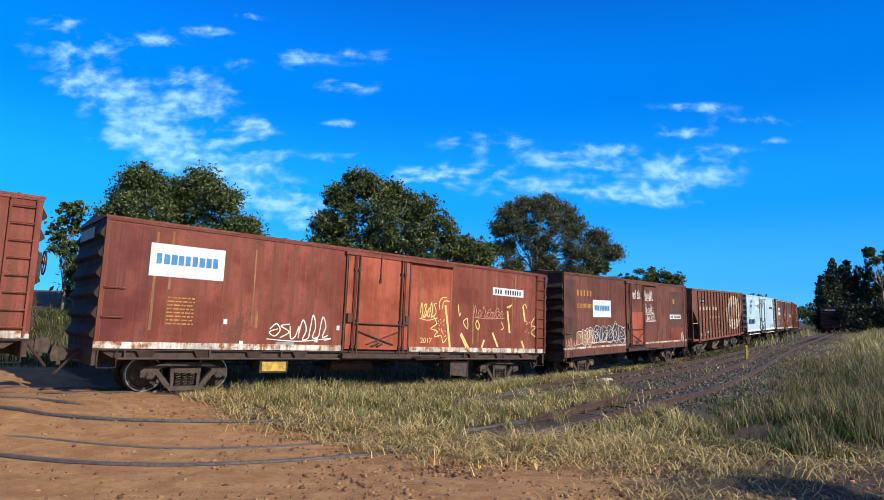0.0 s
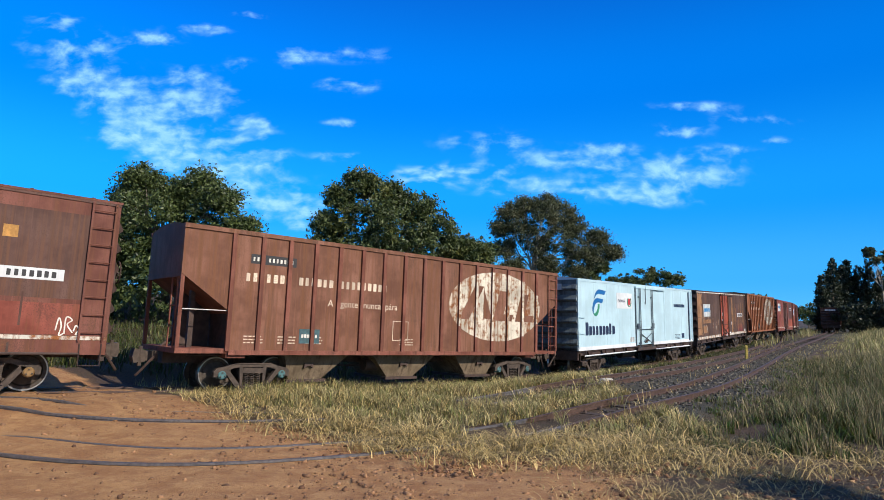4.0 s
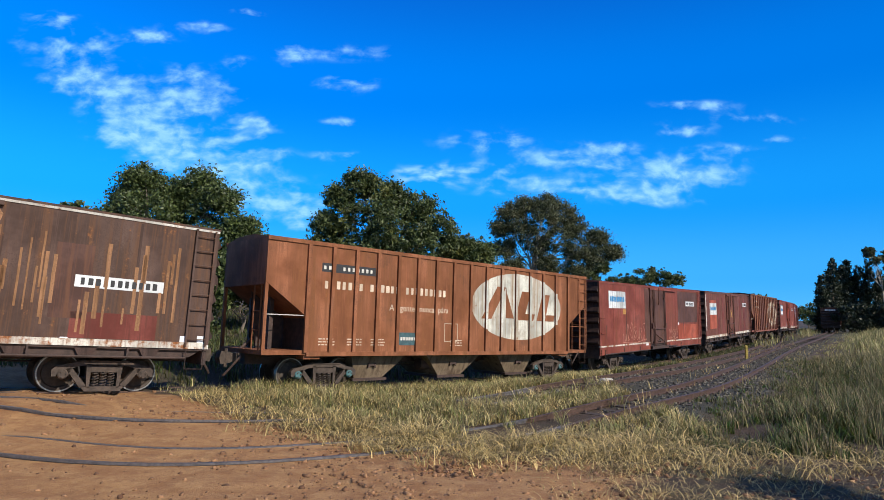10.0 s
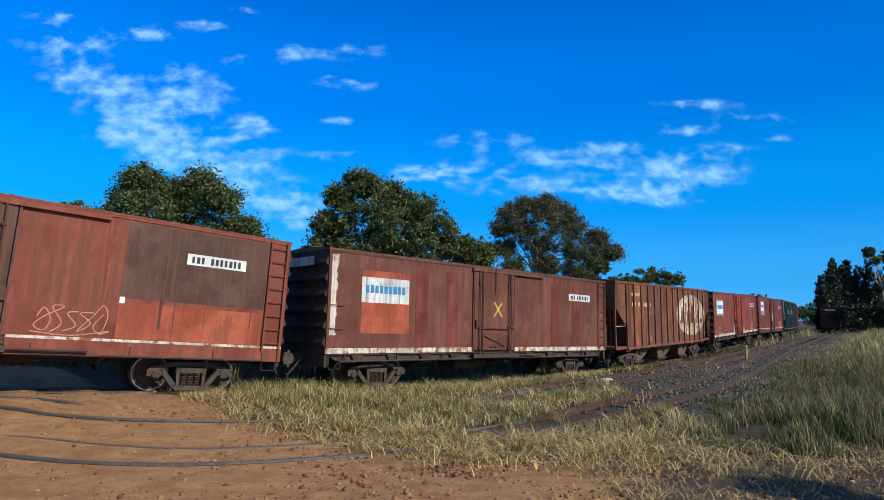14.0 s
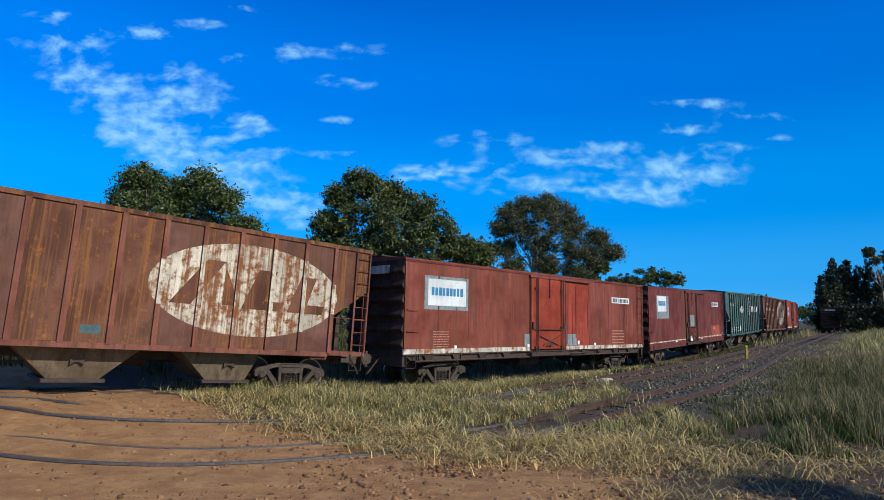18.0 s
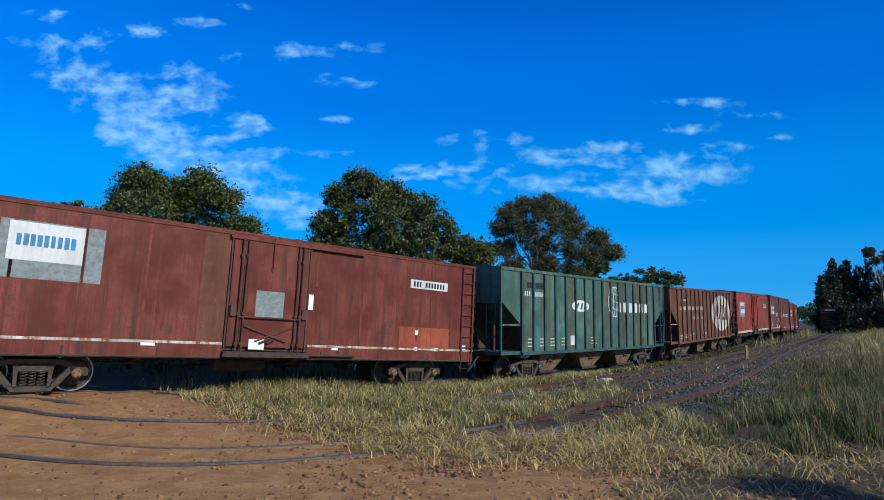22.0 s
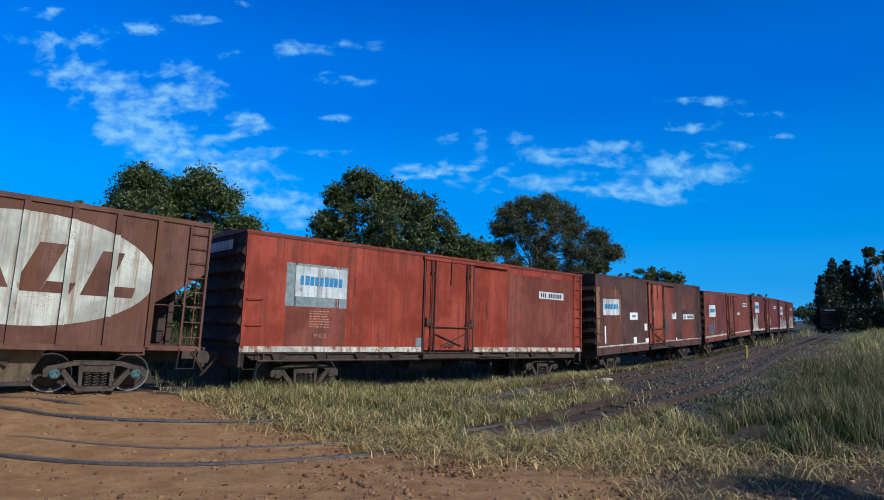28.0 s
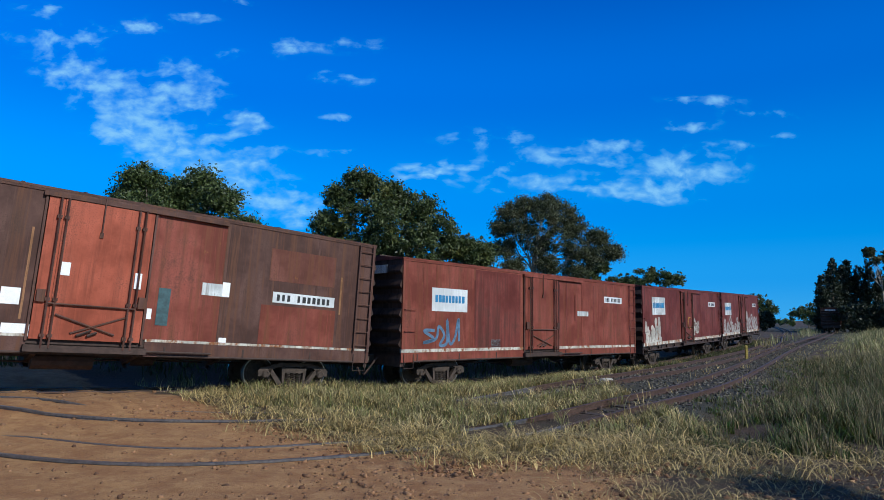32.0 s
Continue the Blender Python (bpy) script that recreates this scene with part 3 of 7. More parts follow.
def tread_data():
    m = Mesh()
    for sgn in (-1, 1):
        c = sgn * 0.5
        m.lathe([(WHEEL_R - 0.030, 0.0565 * sgn), (WHEEL_R - 0.002, 0.0575 * sgn), (WHEEL_R + 0.0015, 0.002 * sgn), (WHEEL_R + 0.0055, -0.045 * sgn)], c, 32)
    return m.data("tread")


def cap_data():
    m = Mesh()
    for sgn in (-1,):
        m.lathe([(0.001, 1.09 * sgn), (0.08, 1.09 * sgn), (0.105, 1.07 * sgn), (0.116, 1.0 * sgn), (0.116, 0.86 * sgn)], 0, 16)
    return m.data("bearing_cap")


HB = 0.84


def side_frame_data(sgn):
    """Cast side frame of a three-piece bogie, with its two windows and the spring nest opening."""
    m = Mesh()
    y0, y1 = sgn * 0.93, sgn * 1.06
    half = [[(-1.02, -0.05), (-1.03, 0.09), (-0.95, 0.17), (-0.78, 0.20), (-0.55, 0.27), (-0.30, 0.29), (-0.30, 0.20), (-0.52, 0.17), (-0.70, 0.10), (-0.90, 0.07), (-0.93, -0.05)],
            [(-0.37, 0.22), (-0.27, 0.22), (-0.27, -0.30), (-0.33, -0.30)],
            [(-0.76, 0.11), (-0.64, 0.13), (-0.34, -0.24), (-0.45, -0.30)],
            [(-0.70, -0.03), (-0.66, 0.12), (-0.74, 0.12), (-0.80, -0.03)]]
    for poly in half:
        m.prism(poly, y0, y1)
        m.prism([(-px, pz) for px, pz in reversed(poly)], y0, y1)
    m.prism([(-0.31, 0.29), (0.31, 0.29), (0.31, 0.19), (-0.31, 0.19)], y0, y1)
    m.prism([(-0.45, -0.27), (0.45, -0.27), (0.36, -0.36), (-0.36, -0.36)], y0, y1)
    # flanges along the upper and lower edges
    m.box(-0.50, 0.50, min(y0, y1) - 0.02, max(y0, y1) + 0.02, 0.272, 0.298)
    m.box(-0.37, 0.37, min(y0, y1) - 0.02, max(y0, y1) + 0.02, -0.372, -0.35)
    return m.data("side_frame")


def springs_data(sgn):
    m = Mesh()
    for cx in (-0.16, 0.0, 0.16):
        pts = [(cx + 0.065 * math.cos(a), sgn * 0.995 + 0.065 * math.sin(a), -0.27 + 0.30 * a / (2 * math.pi * 5)) for a in np.linspace(0, 2 * math.pi * 5, 46)]
        m.pipe(pts, 0.014, 5)
    m.box(-0.27, 0.27, sgn * 0.90, sgn * 1.07, 0.04, 0.17)
    return m.data("spring")


def bolster_data():
    m = Mesh()
    m.prism_x([(-1.05, 0.06), (-0.55, -0.10), (0.55, -0.10), (1.05, 0.06), (1.05, 0.16), (0.4, 0.42), (-0.4, 0.42), (-1.05, 0.16)], -0.2, 0.2)
    for x in (-0.36, 0.36):
        m.rod((x, -0.75, -0.12), (x, 0.75, -0.12), 0.04, 6)
        for s in (-1, 1):
            m.box(x - 0.03 + (0.08 if x > 0 else -0.14), x + 0.03 + (0.14 if x > 0 else -0.08), s * 0.40, s * 0.60, -0.22, 0.02)
    return m.data("bolster")


D_WHEEL, D_TREAD, D_CAP = wheelset_data(), tread_data(), cap_data()
D_WHEEL.materials.append(M_WHEEL)
D_TREAD.materials.append(M_TREAD)
D_CAPS = {}
for cname, cmat in (("teal", M_TEAL), ("bronze", M_BRONZE), ("steel", M_BOGIE)):
    D_CAPS[cname] = D_CAP.copy()
    D_CAPS[cname].materials.append(cmat)
D_FRAME = {s: side_frame_data(s) for s in (-1, 1)}
D_SPRING = {s: springs_data(s) for s in (-1, 1)}
D_BOLSTER = bolster_data()
for dat in (*D_FRAME.values(), *D_SPRING.values(), D_BOLSTER):
    dat.materials.append(M_BOGIE)
WHEELBASE = 1.62
TURNING = []


def add_bogie(wagon, x, cap):
    b = part("bogie", D_BOLSTER, None, wagon)
    b.matrix_basis = pose(x, 0, WHEEL_R - DROP)
    for s in (-1, 1):
        part("side_frame", D_FRAME[s], None, b)
        part("spring", D_SPRING[s], None, b)
    for dx in (-WHEELBASE / 2, WHEELBASE / 2):
        w = part("wheelset", D_WHEEL, None, b, "worn steel wheels on a rolling axle")
        w.matrix_basis = pose(dx, 0, 0)
        TURNING.append((w, wagon, dx))
        t = part("bearing_cap", D_CAPS[cap], None, b)
        t.matrix_basis = pose(dx, 0, 0)
        t = part("tread", D_TREAD, None, b, "bright worn wheel rims")
        t.matrix_basis = pose(dx, 0, 0)
    return b


def coupler_mesh(sgn, x):
    m = Mesh()
    m.box(min(x, x + sgn * 0.30), max(x, x + sgn * 0.30), -0.11, 0.11, 0.62, 0.86)
    k = x + sgn * 0.30
    m.prism([(k, 0.60), (k + sgn * 0.26, 0.57), (k + sgn * 0.30, 0.72), (k + sgn * 0.26, 0.92), (k, 0.88)], -0.16, 0.16)
    m.rod((k + sgn * 0.12, -0.12, 0.5), (k + sgn * 0.12, -0.12, 0.98), 0.05, 8)
    return m


def hose_mesh(sgn, x):
    m = Mesh()
    pts = [(x + sgn * (0.05 + 0.42 * math.sin(t) ** 0.9), -0.42 + 0.10 * t, 0.80 - 0.52 * math.sin(t)) for t in np.linspace(0.02, 1.75, 12)]
    m.pipe(pts, 0.032, 6)
    return m


def ladder_mesh(x0, x1, z0, z1, rungs, y, depth=0.07):
    m = Mesh()
    for x in (x0, x1):
        m.box(x - 0.022, x + 0.022, y - depth, y - depth + 0.018, z0, z1)
        for z in (z0 + 0.05, z1 - 0.08):
            m.box(x - 0.018, x + 0.018, y - depth, y, z, z + 0.03)
    for k in range(rungs):
        z = z0 + (z1 - z0) * (k + 0.5) / rungs
        m.rod((x0, y - depth + 0.008, z), (x1, y - depth + 0.008, z), 0.014, 6)
    return m


def under_gear(wagon, L, seed, mat):
    """Air tank, brake cylinder, rods and truss under the floor."""
    rnd = random.Random(seed)
    tank = Mesh().rod((-1.0 + rnd.uniform(-0.4, 0.4), -0.55, 0.50), (0.2, -0.55, 0.50), 0.19, 12)
    part("air_tank", tank, mat, wagon, smooth=False)
    cyl = Mesh().rod((1.2, 0.3, 0.52), (1.75, 0.3, 0.52), 0.15, 12).rod((1.75, 0.3, 0.66), (3.2, 0.3, 0.62), 0.025, 6)
    part("brake_cylinder", cyl, mat, wagon)
    rods = Mesh().pipe([(-L / 2 + 3.2, -0.2, 0.50), (-1.0, -0.25, 0.45), (1.2, 0.2, 0.52), (L / 2 - 3.2, 0.2, 0.50)], 0.022, 5)
    rods.pipe([(-L / 2 + 0.4, -1.0, 0.80), (L / 2 - 0.4, -1.0, 0.80)], 0.026, 6)
    part("brake_rod", rods, mat, wagon)


def text_part(wagon, words, x, z, size, mat, y, name="lettering"):
    cu = bpy.data.curves.new(name, "FONT")
    cu.body, cu.size, cu.extrude = words, size, 0.001
    cu.materials.append(mat)
    ob = new(name, cu)
    ob.parent = wagon
    ob.matrix_basis = pose(x, y, z, 90, 0, 0)
    return ob


# grimy end paint, darkened further to hold the shade of the unlit ends
GRIMY_SHADED_END = painted("grimy_shaded_end_paint", (0.052, 0.027, 0.021), 0.2, 0.7, 0.7, (0.12, 0.06, 0.035), (0.015, 0.012, 0.011), 0.6)


def boxcar(label, a0, a1, body, door, rear=None, stripe=M_WHITE, gear=M_STEEL_DARK, cap="steel", sign=None, sign_box=(0.95, 2.66, 2.45, 3.30), number=True, extra=None, mid=None, stripe_h=0.15, eave=None, ends=None, TOP=3.84, bars=None, pipe=None):
    L = a1 - a0
    w = thing("boxcar", label, "freight wagon", "wagons of the freight train")
    H, yn = L / 2, -WIDE / 2
    rear = rear or body
    mid = mid or body

    def X(a):
        return a - H

    def XM(a):
        return a * MARK - H
    d0, d1, r1 = 0.414 * L, 0.565 * L, 0.685 * L
    # side sheets, with the door opening left free between them
    part("side_wall", Mesh().box(-H, X(d0), yn, yn + 0.06, SILL + 0.14, TOP), body, w)
    part("side_wall", Mesh().box(X(d1), X(r1), yn + 0.004, yn + 0.06, SILL + 0.14, TOP), mid, w)
    part("side_wall", Mesh().box(X(r1), H, yn, yn + 0.06, SILL + 0.14, TOP), rear, w)
    part("side_wall", Mesh().box(-H, H, -yn - 0.06, -yn, SILL, TOP), body, w)
    # seams of the sheets
    seam = Mesh().box(-0.03, 0.03, yn - 0.003, yn + 0.01, SILL + 0.15, TOP - 0.09).data("seam_strip")
    seam.materials.append(body)
    for a in (*np.arange(1.45, d0 - 0.3, 1.30), *np.arange(r1 + 0.05, L - 0.8, 1.30)):
        part("seam_strip", seam, None, w).matrix_basis = pose(X(a), 0, 0)
    for x0 in (-H, H - 0.09):
        part("corner_post", Mesh().box(x0, x0 + 0.09, yn - 0.012, yn + 0.02, SILL + 0.1, TOP), body, w)
    part("eave_strip", Mesh().box(-H - 0.01, H + 0.01, yn - 0.02, yn, TOP - 0.055, TOP - 0.001), eave or rear, w)
    part("floor", Mesh().box(-H, H, yn + 0.02, -yn - 0.02, SILL - 0.04, SILL + 0.12), gear, w)
    # sill stripe in two lengths, broken by the door
    for x0, x1 in ((-H - 0.01, X(d0)), (X(d1 + 0.1), H)):
        part("sill_stripe", Mesh().box(x0, x1, yn - 0.012, yn + 0.05, SILL + 0.155 - stripe_h, SILL + 0.155), stripe, w)
        if stripe_h < 0.14:
            part("sill_plate", Mesh().box(x0, x1, yn - 0.008, yn + 0.05, SILL - 0.24, SILL + 0.15 - stripe_h), body, w)
    # roof: low pitch with seam ribs and an eave
    roof = Mesh().prism_x([(yn - 0.025, TOP), (yn - 0.025, TOP + 0.05), (-0.35, TOP + 0.14), (0.35, TOP + 0.14), (-yn + 0.025, TOP + 0.05), (-yn + 0.025, TOP)], -H - 0.03, H + 0.03)
    for a in np.arange(0.9, L, 1.15):
        roof.prism_x([(yn - 0.03, TOP + 0.052), (-0.36, TOP + 0.142), (0.36, TOP + 0.142), (-yn + 0.03, TOP + 0.052), (-yn + 0.03, TOP + 0.066), (0.36, TOP + 0.160), (-0.36, TOP + 0.160), (yn - 0.03, TOP + 0.066)], X(a) - 0.03, X(a) + 0.03)
    part("roof", roof, rear, w)
    part("running_board", Mesh().box(-H, H, -0.25, 0.25, TOP + 0.17, TOP + 0.20), gear, w)
    # ends, corrugated with wedge ribs, in a paint that has their shade in it
    for sgn in (-1, 1):
        xe = sgn * H
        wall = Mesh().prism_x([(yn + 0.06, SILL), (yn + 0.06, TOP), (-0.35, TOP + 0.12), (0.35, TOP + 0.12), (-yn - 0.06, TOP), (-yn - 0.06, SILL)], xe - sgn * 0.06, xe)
        end = part("end_wall", wall, ends or GRIMY_SHADED_END, w)
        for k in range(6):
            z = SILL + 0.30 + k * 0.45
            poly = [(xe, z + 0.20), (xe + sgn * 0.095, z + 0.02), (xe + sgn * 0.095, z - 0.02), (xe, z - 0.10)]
            part("end_rib", Mesh().prism(poly, yn + 0.03, -yn - 0.03), ends or GRIMY_SHADED_END, end)
    # sliding door
    dw = X(d1) - X(d0)
    dx0, dx1 = X(d0) + 0.03, X(d1) - 0.03
    yd = yn - 0.075
    for x0 in (X(d0) - 0.035, X(d1) - 0.01):
        part("door_jamb", Mesh().box(x0, x0 + 0.045, yn - 0.055, yn + 0.01, SILL + 0.02, TOP - 0.10), bars or BROWN, w)
    dr = part("sliding_door", Mesh().box(dx0 + 0.30, dx1 - 0.28, yd, yn, SILL + 0.06, TOP - 0.16), door, w, "closed sliding door")
    part("door_leaf", Mesh().box(dx0, dx0 + 0.296, yd + 0.02, yn, SILL + 0.06, TOP - 0.16), door, dr)
    part("door_leaf", Mesh().box(dx1 - 0.276, dx1, yd + 0.02, yn, SILL + 0.06, TOP - 0.16), door, dr)
    for xb in (dx0 + 0.22, dx0 + 0.36, dx1 - 0.34, dx1 - 0.20):
        b = Mesh().rod((xb, yd - 0.05, SILL - 0.12), (xb, yd - 0.05, TOP - 0.14), 0.022, 6)
        for z in (SILL + 0.10, SILL + 0.85, TOP - 0.6):
            b.box(xb - 0.045, xb + 0.045, yd - 0.06, yd + 0.03, z, z + 0.07)
        part("locking_bar", b, bars or BROWN, dr)
    part("cross_bar", Mesh().rod((dx0 + 0.22, yd - 0.05, 1.72), (dx1 - 0.20, yd - 0.05, 1.72), 0.022, 6), bars or BROWN, dr)
    part("brace", Mesh().rod((dx0 + 0.40, yd - 0.025, 1.50), (dx1 - 0.55, yd - 0.025, 1.12), 0.026, 5).rod((dx1 - 0.36, yd - 0.025, 1.52), (dx0 + 0.72, yd - 0.025, 1.12), 0.022, 5), bars or BROWN, dr)
    part("hanging_rod", Mesh().rod(((dx0 + dx1) / 2, yd - 0.03, TOP - 0.80), ((dx0 + dx1) / 2, yd - 0.03, TOP - 0.02), 0.018, 5).box((dx0 + dx1) / 2 - 0.035, (dx0 + dx1) / 2 + 0.035, yd - 0.03, yd, TOP - 0.90, TOP - 0.78), bars or BROWN, dr)
    part("floor_lever", Mesh().rod(((dx0 + dx1) / 2 - 0.22, yd - 0.05, 1.08), ((dx0 + dx1) / 2 + 0.05, yd - 0.05, 1.20), 0.028, 5).rod(((dx0 + dx1) / 2 - 0.02, yd - 0.05, 1.08), ((dx0 + dx1) / 2 + 0.16, yd - 0.05, 1.16), 0.03, 5), gear, dr)
    for x0 in (dx1 - 0.14, dx0 + 0.02):
        part("latch", Mesh().box(x0, x0 + 0.15, yd - 0.05, yd + 0.02, 1.74, 2.0), bars or BROWN, dr)
    part("door_sill", Mesh().box(X(d0) - 0.05, X(d1) + 0.12, yn - 0.13, yn + 0.02, SILL - 0.20, SILL - 0.06), gear, w)
    part("door_track", Mesh().box(X(d0) - 0.08, X(r1), yn - 0.10, yn, TOP - 0.15, TOP - 0.06), rear, w)
    part("door_rail", Mesh().rod((X(d0), yn - 0.10, SILL - 0.13), (X(d1) + 1.6, yn - 0.10, SILL - 0.13), 0.026, 6), gear, w)
    # grab bars, ladders, steps
    part("ladder", ladder_mesh(H - 0.56, H - 0.10, SILL + 0.05, TOP - 0.02, 8, yn), rear, w)
    for z in (1.62, 2.28):
        gb = Mesh().pipe([(-H + 0.08, yn, z), (-H + 0.08, yn - 0.06, z), (-H + 0.52, yn - 0.06, z), (-H + 0.52, yn, z)], 0.012, 5)
        part("grab_bar", gb, body, w)
    part("step_iron", Mesh().pipe([(-H + 0.10, yn - 0.02, SILL), (-H + 0.10, yn - 0.02, 0.50), (-H + 0.48, yn - 0.02, 0.50), (-H + 0.48, yn - 0.02, SILL)], 0.014, 5), gear, w)
    part("step_iron", Mesh().pipe([(H - 0.52, yn - 0.02, SILL), (H - 0.52, yn - 0.02, 0.45), (H - 0.10, yn - 0.02, 0.45), (H - 0.10, yn - 0.02, SILL)], 0.014, 5), gear, w)
    # underframe
    part("centre_sill", Mesh().box(-H + 0.1, H - 0.1, -0.18, 0.18, 0.56, SILL - 0.04), gear, w)
    fish = Mesh().prism([(-H + 0.15, SILL - 0.04), (H - 0.15, SILL - 0.04), (H - 0.4, SILL - 0.20), (H * 0.40, SILL - 0.26), (-H * 0.40, SILL - 0.26), (-H + 0.4, SILL - 0.20)], yn + 0.10, yn + 0.16)
    part("side_sill", fish, gear, w)
    # brackets share the dark paint of the ends
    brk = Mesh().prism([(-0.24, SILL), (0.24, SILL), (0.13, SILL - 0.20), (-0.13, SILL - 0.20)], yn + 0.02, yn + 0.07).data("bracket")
    brk.materials.append(GRIMY_SHADED_END)
    for a in np.arange(1.1, L - 0.6, 1.30):
        if not d0 - 0.3 < a < d1 + 0.3:
            part("bracket", brk, None, w).matrix_basis = pose(X(a), 0, 0)
    for x0, x1 in ((-H + 0.5, X(d0)), (X(d1) + 0.4, H - 0.5)):
        rod = part("brake_pipe", Mesh().rod((x0, yn, SILL - 0.22), (x1, yn, SILL - 0.22), 0.030, 6), pipe or gear, w)
        for a in np.arange(x0 + 0.15, x1, 1.9):
            part("pipe_hanger", Mesh().box(a - 0.02, a + 0.02, yn - 0.02, yn + 0.02, SILL - 0.24, SILL), gear, rod)
    under_gear(w, L, a0, gear)
    for x0 in (-H * 0.42, -H * 0.14, H * 0.14, H * 0.42):
        part("cross_bearer", Mesh().prism_x([(yn + 0.12, SILL - 0.05), (-yn - 0.12, SILL - 0.05), (-yn - 0.12, SILL - 0.20), (-0.3, 0.34), (0.3, 0.34), (yn + 0.12, SILL - 0.20)], x0 - 0.05, x0 + 0.05), gear, w)
    part("end_number", Mesh().box(-H - 0.102, -H - 0.098, -0.75, 0.75, TOP - 0.42, TOP - 0.16), M_SIGN_WORN, w, "worn white strip on the end wall")
    wheel = Mesh().pipe([(H + 0.22, -0.75 + 0.26 * math.cos(t), 2.55 + 0.26 * math.sin(t)) for t in np.linspace(0, 6.2832, 19)], 0.018, 5)
    for t in (0.3, 1.87, 3.44, 5.01):
        wheel.rod((H + 0.22, -0.75, 2.55), (H + 0.22, -0.75 + 0.26 * math.cos(t), 2.55 + 0.26 * math.sin(t)), 0.012, 5)
    part("brake_wheel", wheel.rod((H, -0.75, 2.55), (H + 0.24, -0.75, 2.55), 0.03, 6).box(H, H + 0.14, -0.95, -0.60, 2.2, 2.75), gear, w)
    for sgn in (-1, 1):
        part("coupler", coupler_mesh(sgn, sgn * H), M_BOGIE, w)
        part("brake_hose", hose_mesh(sgn, sgn * (H + 0.05)), gear, w)
        part("end_beam", Mesh().box(min(sgn * H, sgn * (H - 0.12)), max(sgn * H, sgn * (H - 0.12)), yn + 0.05, -yn - 0.05, 0.55, SILL), gear, w)
    # lettering
    if sign:
        sx0, sx1, sz0, sz1 = sign_box
        board = part("sign_panel", Mesh().box(XM(sx0), XM(sx1), yn - 0.008, yn + 0.01, sz0, sz1), sign[0], w, "white name panel")
        zc, hh = (sz0 + sz1) / 2, (sz1 - sz0)
        part("lettering", word_bars(XM(sx0 + 0.13), XM(sx1 - 0.13), zc - hh * 0.12, zc + hh * 0.20, 9, a0, yn - 0.014, 0.80), sign[1], board, "row of worn blue shapes")
    if number:
        n0, n1, m0, m1 = (0.78 * L, 0.881 * L, 2.93, 3.20) if number is True else number
        nb = part("number_panel", Mesh().box(XM(n0), XM(n1), yn - 0.008, yn + 0.01, m0, m1), M_SIGN, w, "white number panel")
        part("lettering", word_bars(XM(n0 + 0.1), XM(n1 - 0.1), m0 + 0.05, m1 - 0.05, 11, a0 + 1, yn - 0.014, 0.62, (3,)), M_BLACK, nb, "dark bars")
    if extra:
        extra(w, XM, yn, L)
    B = L - 4.26
    bog = [add_bogie(w, s * B / 2, cap) for s in (-1, 1)]
    WAGONS.append((w, (a0 + a1) / 2, B, bog))
    return w


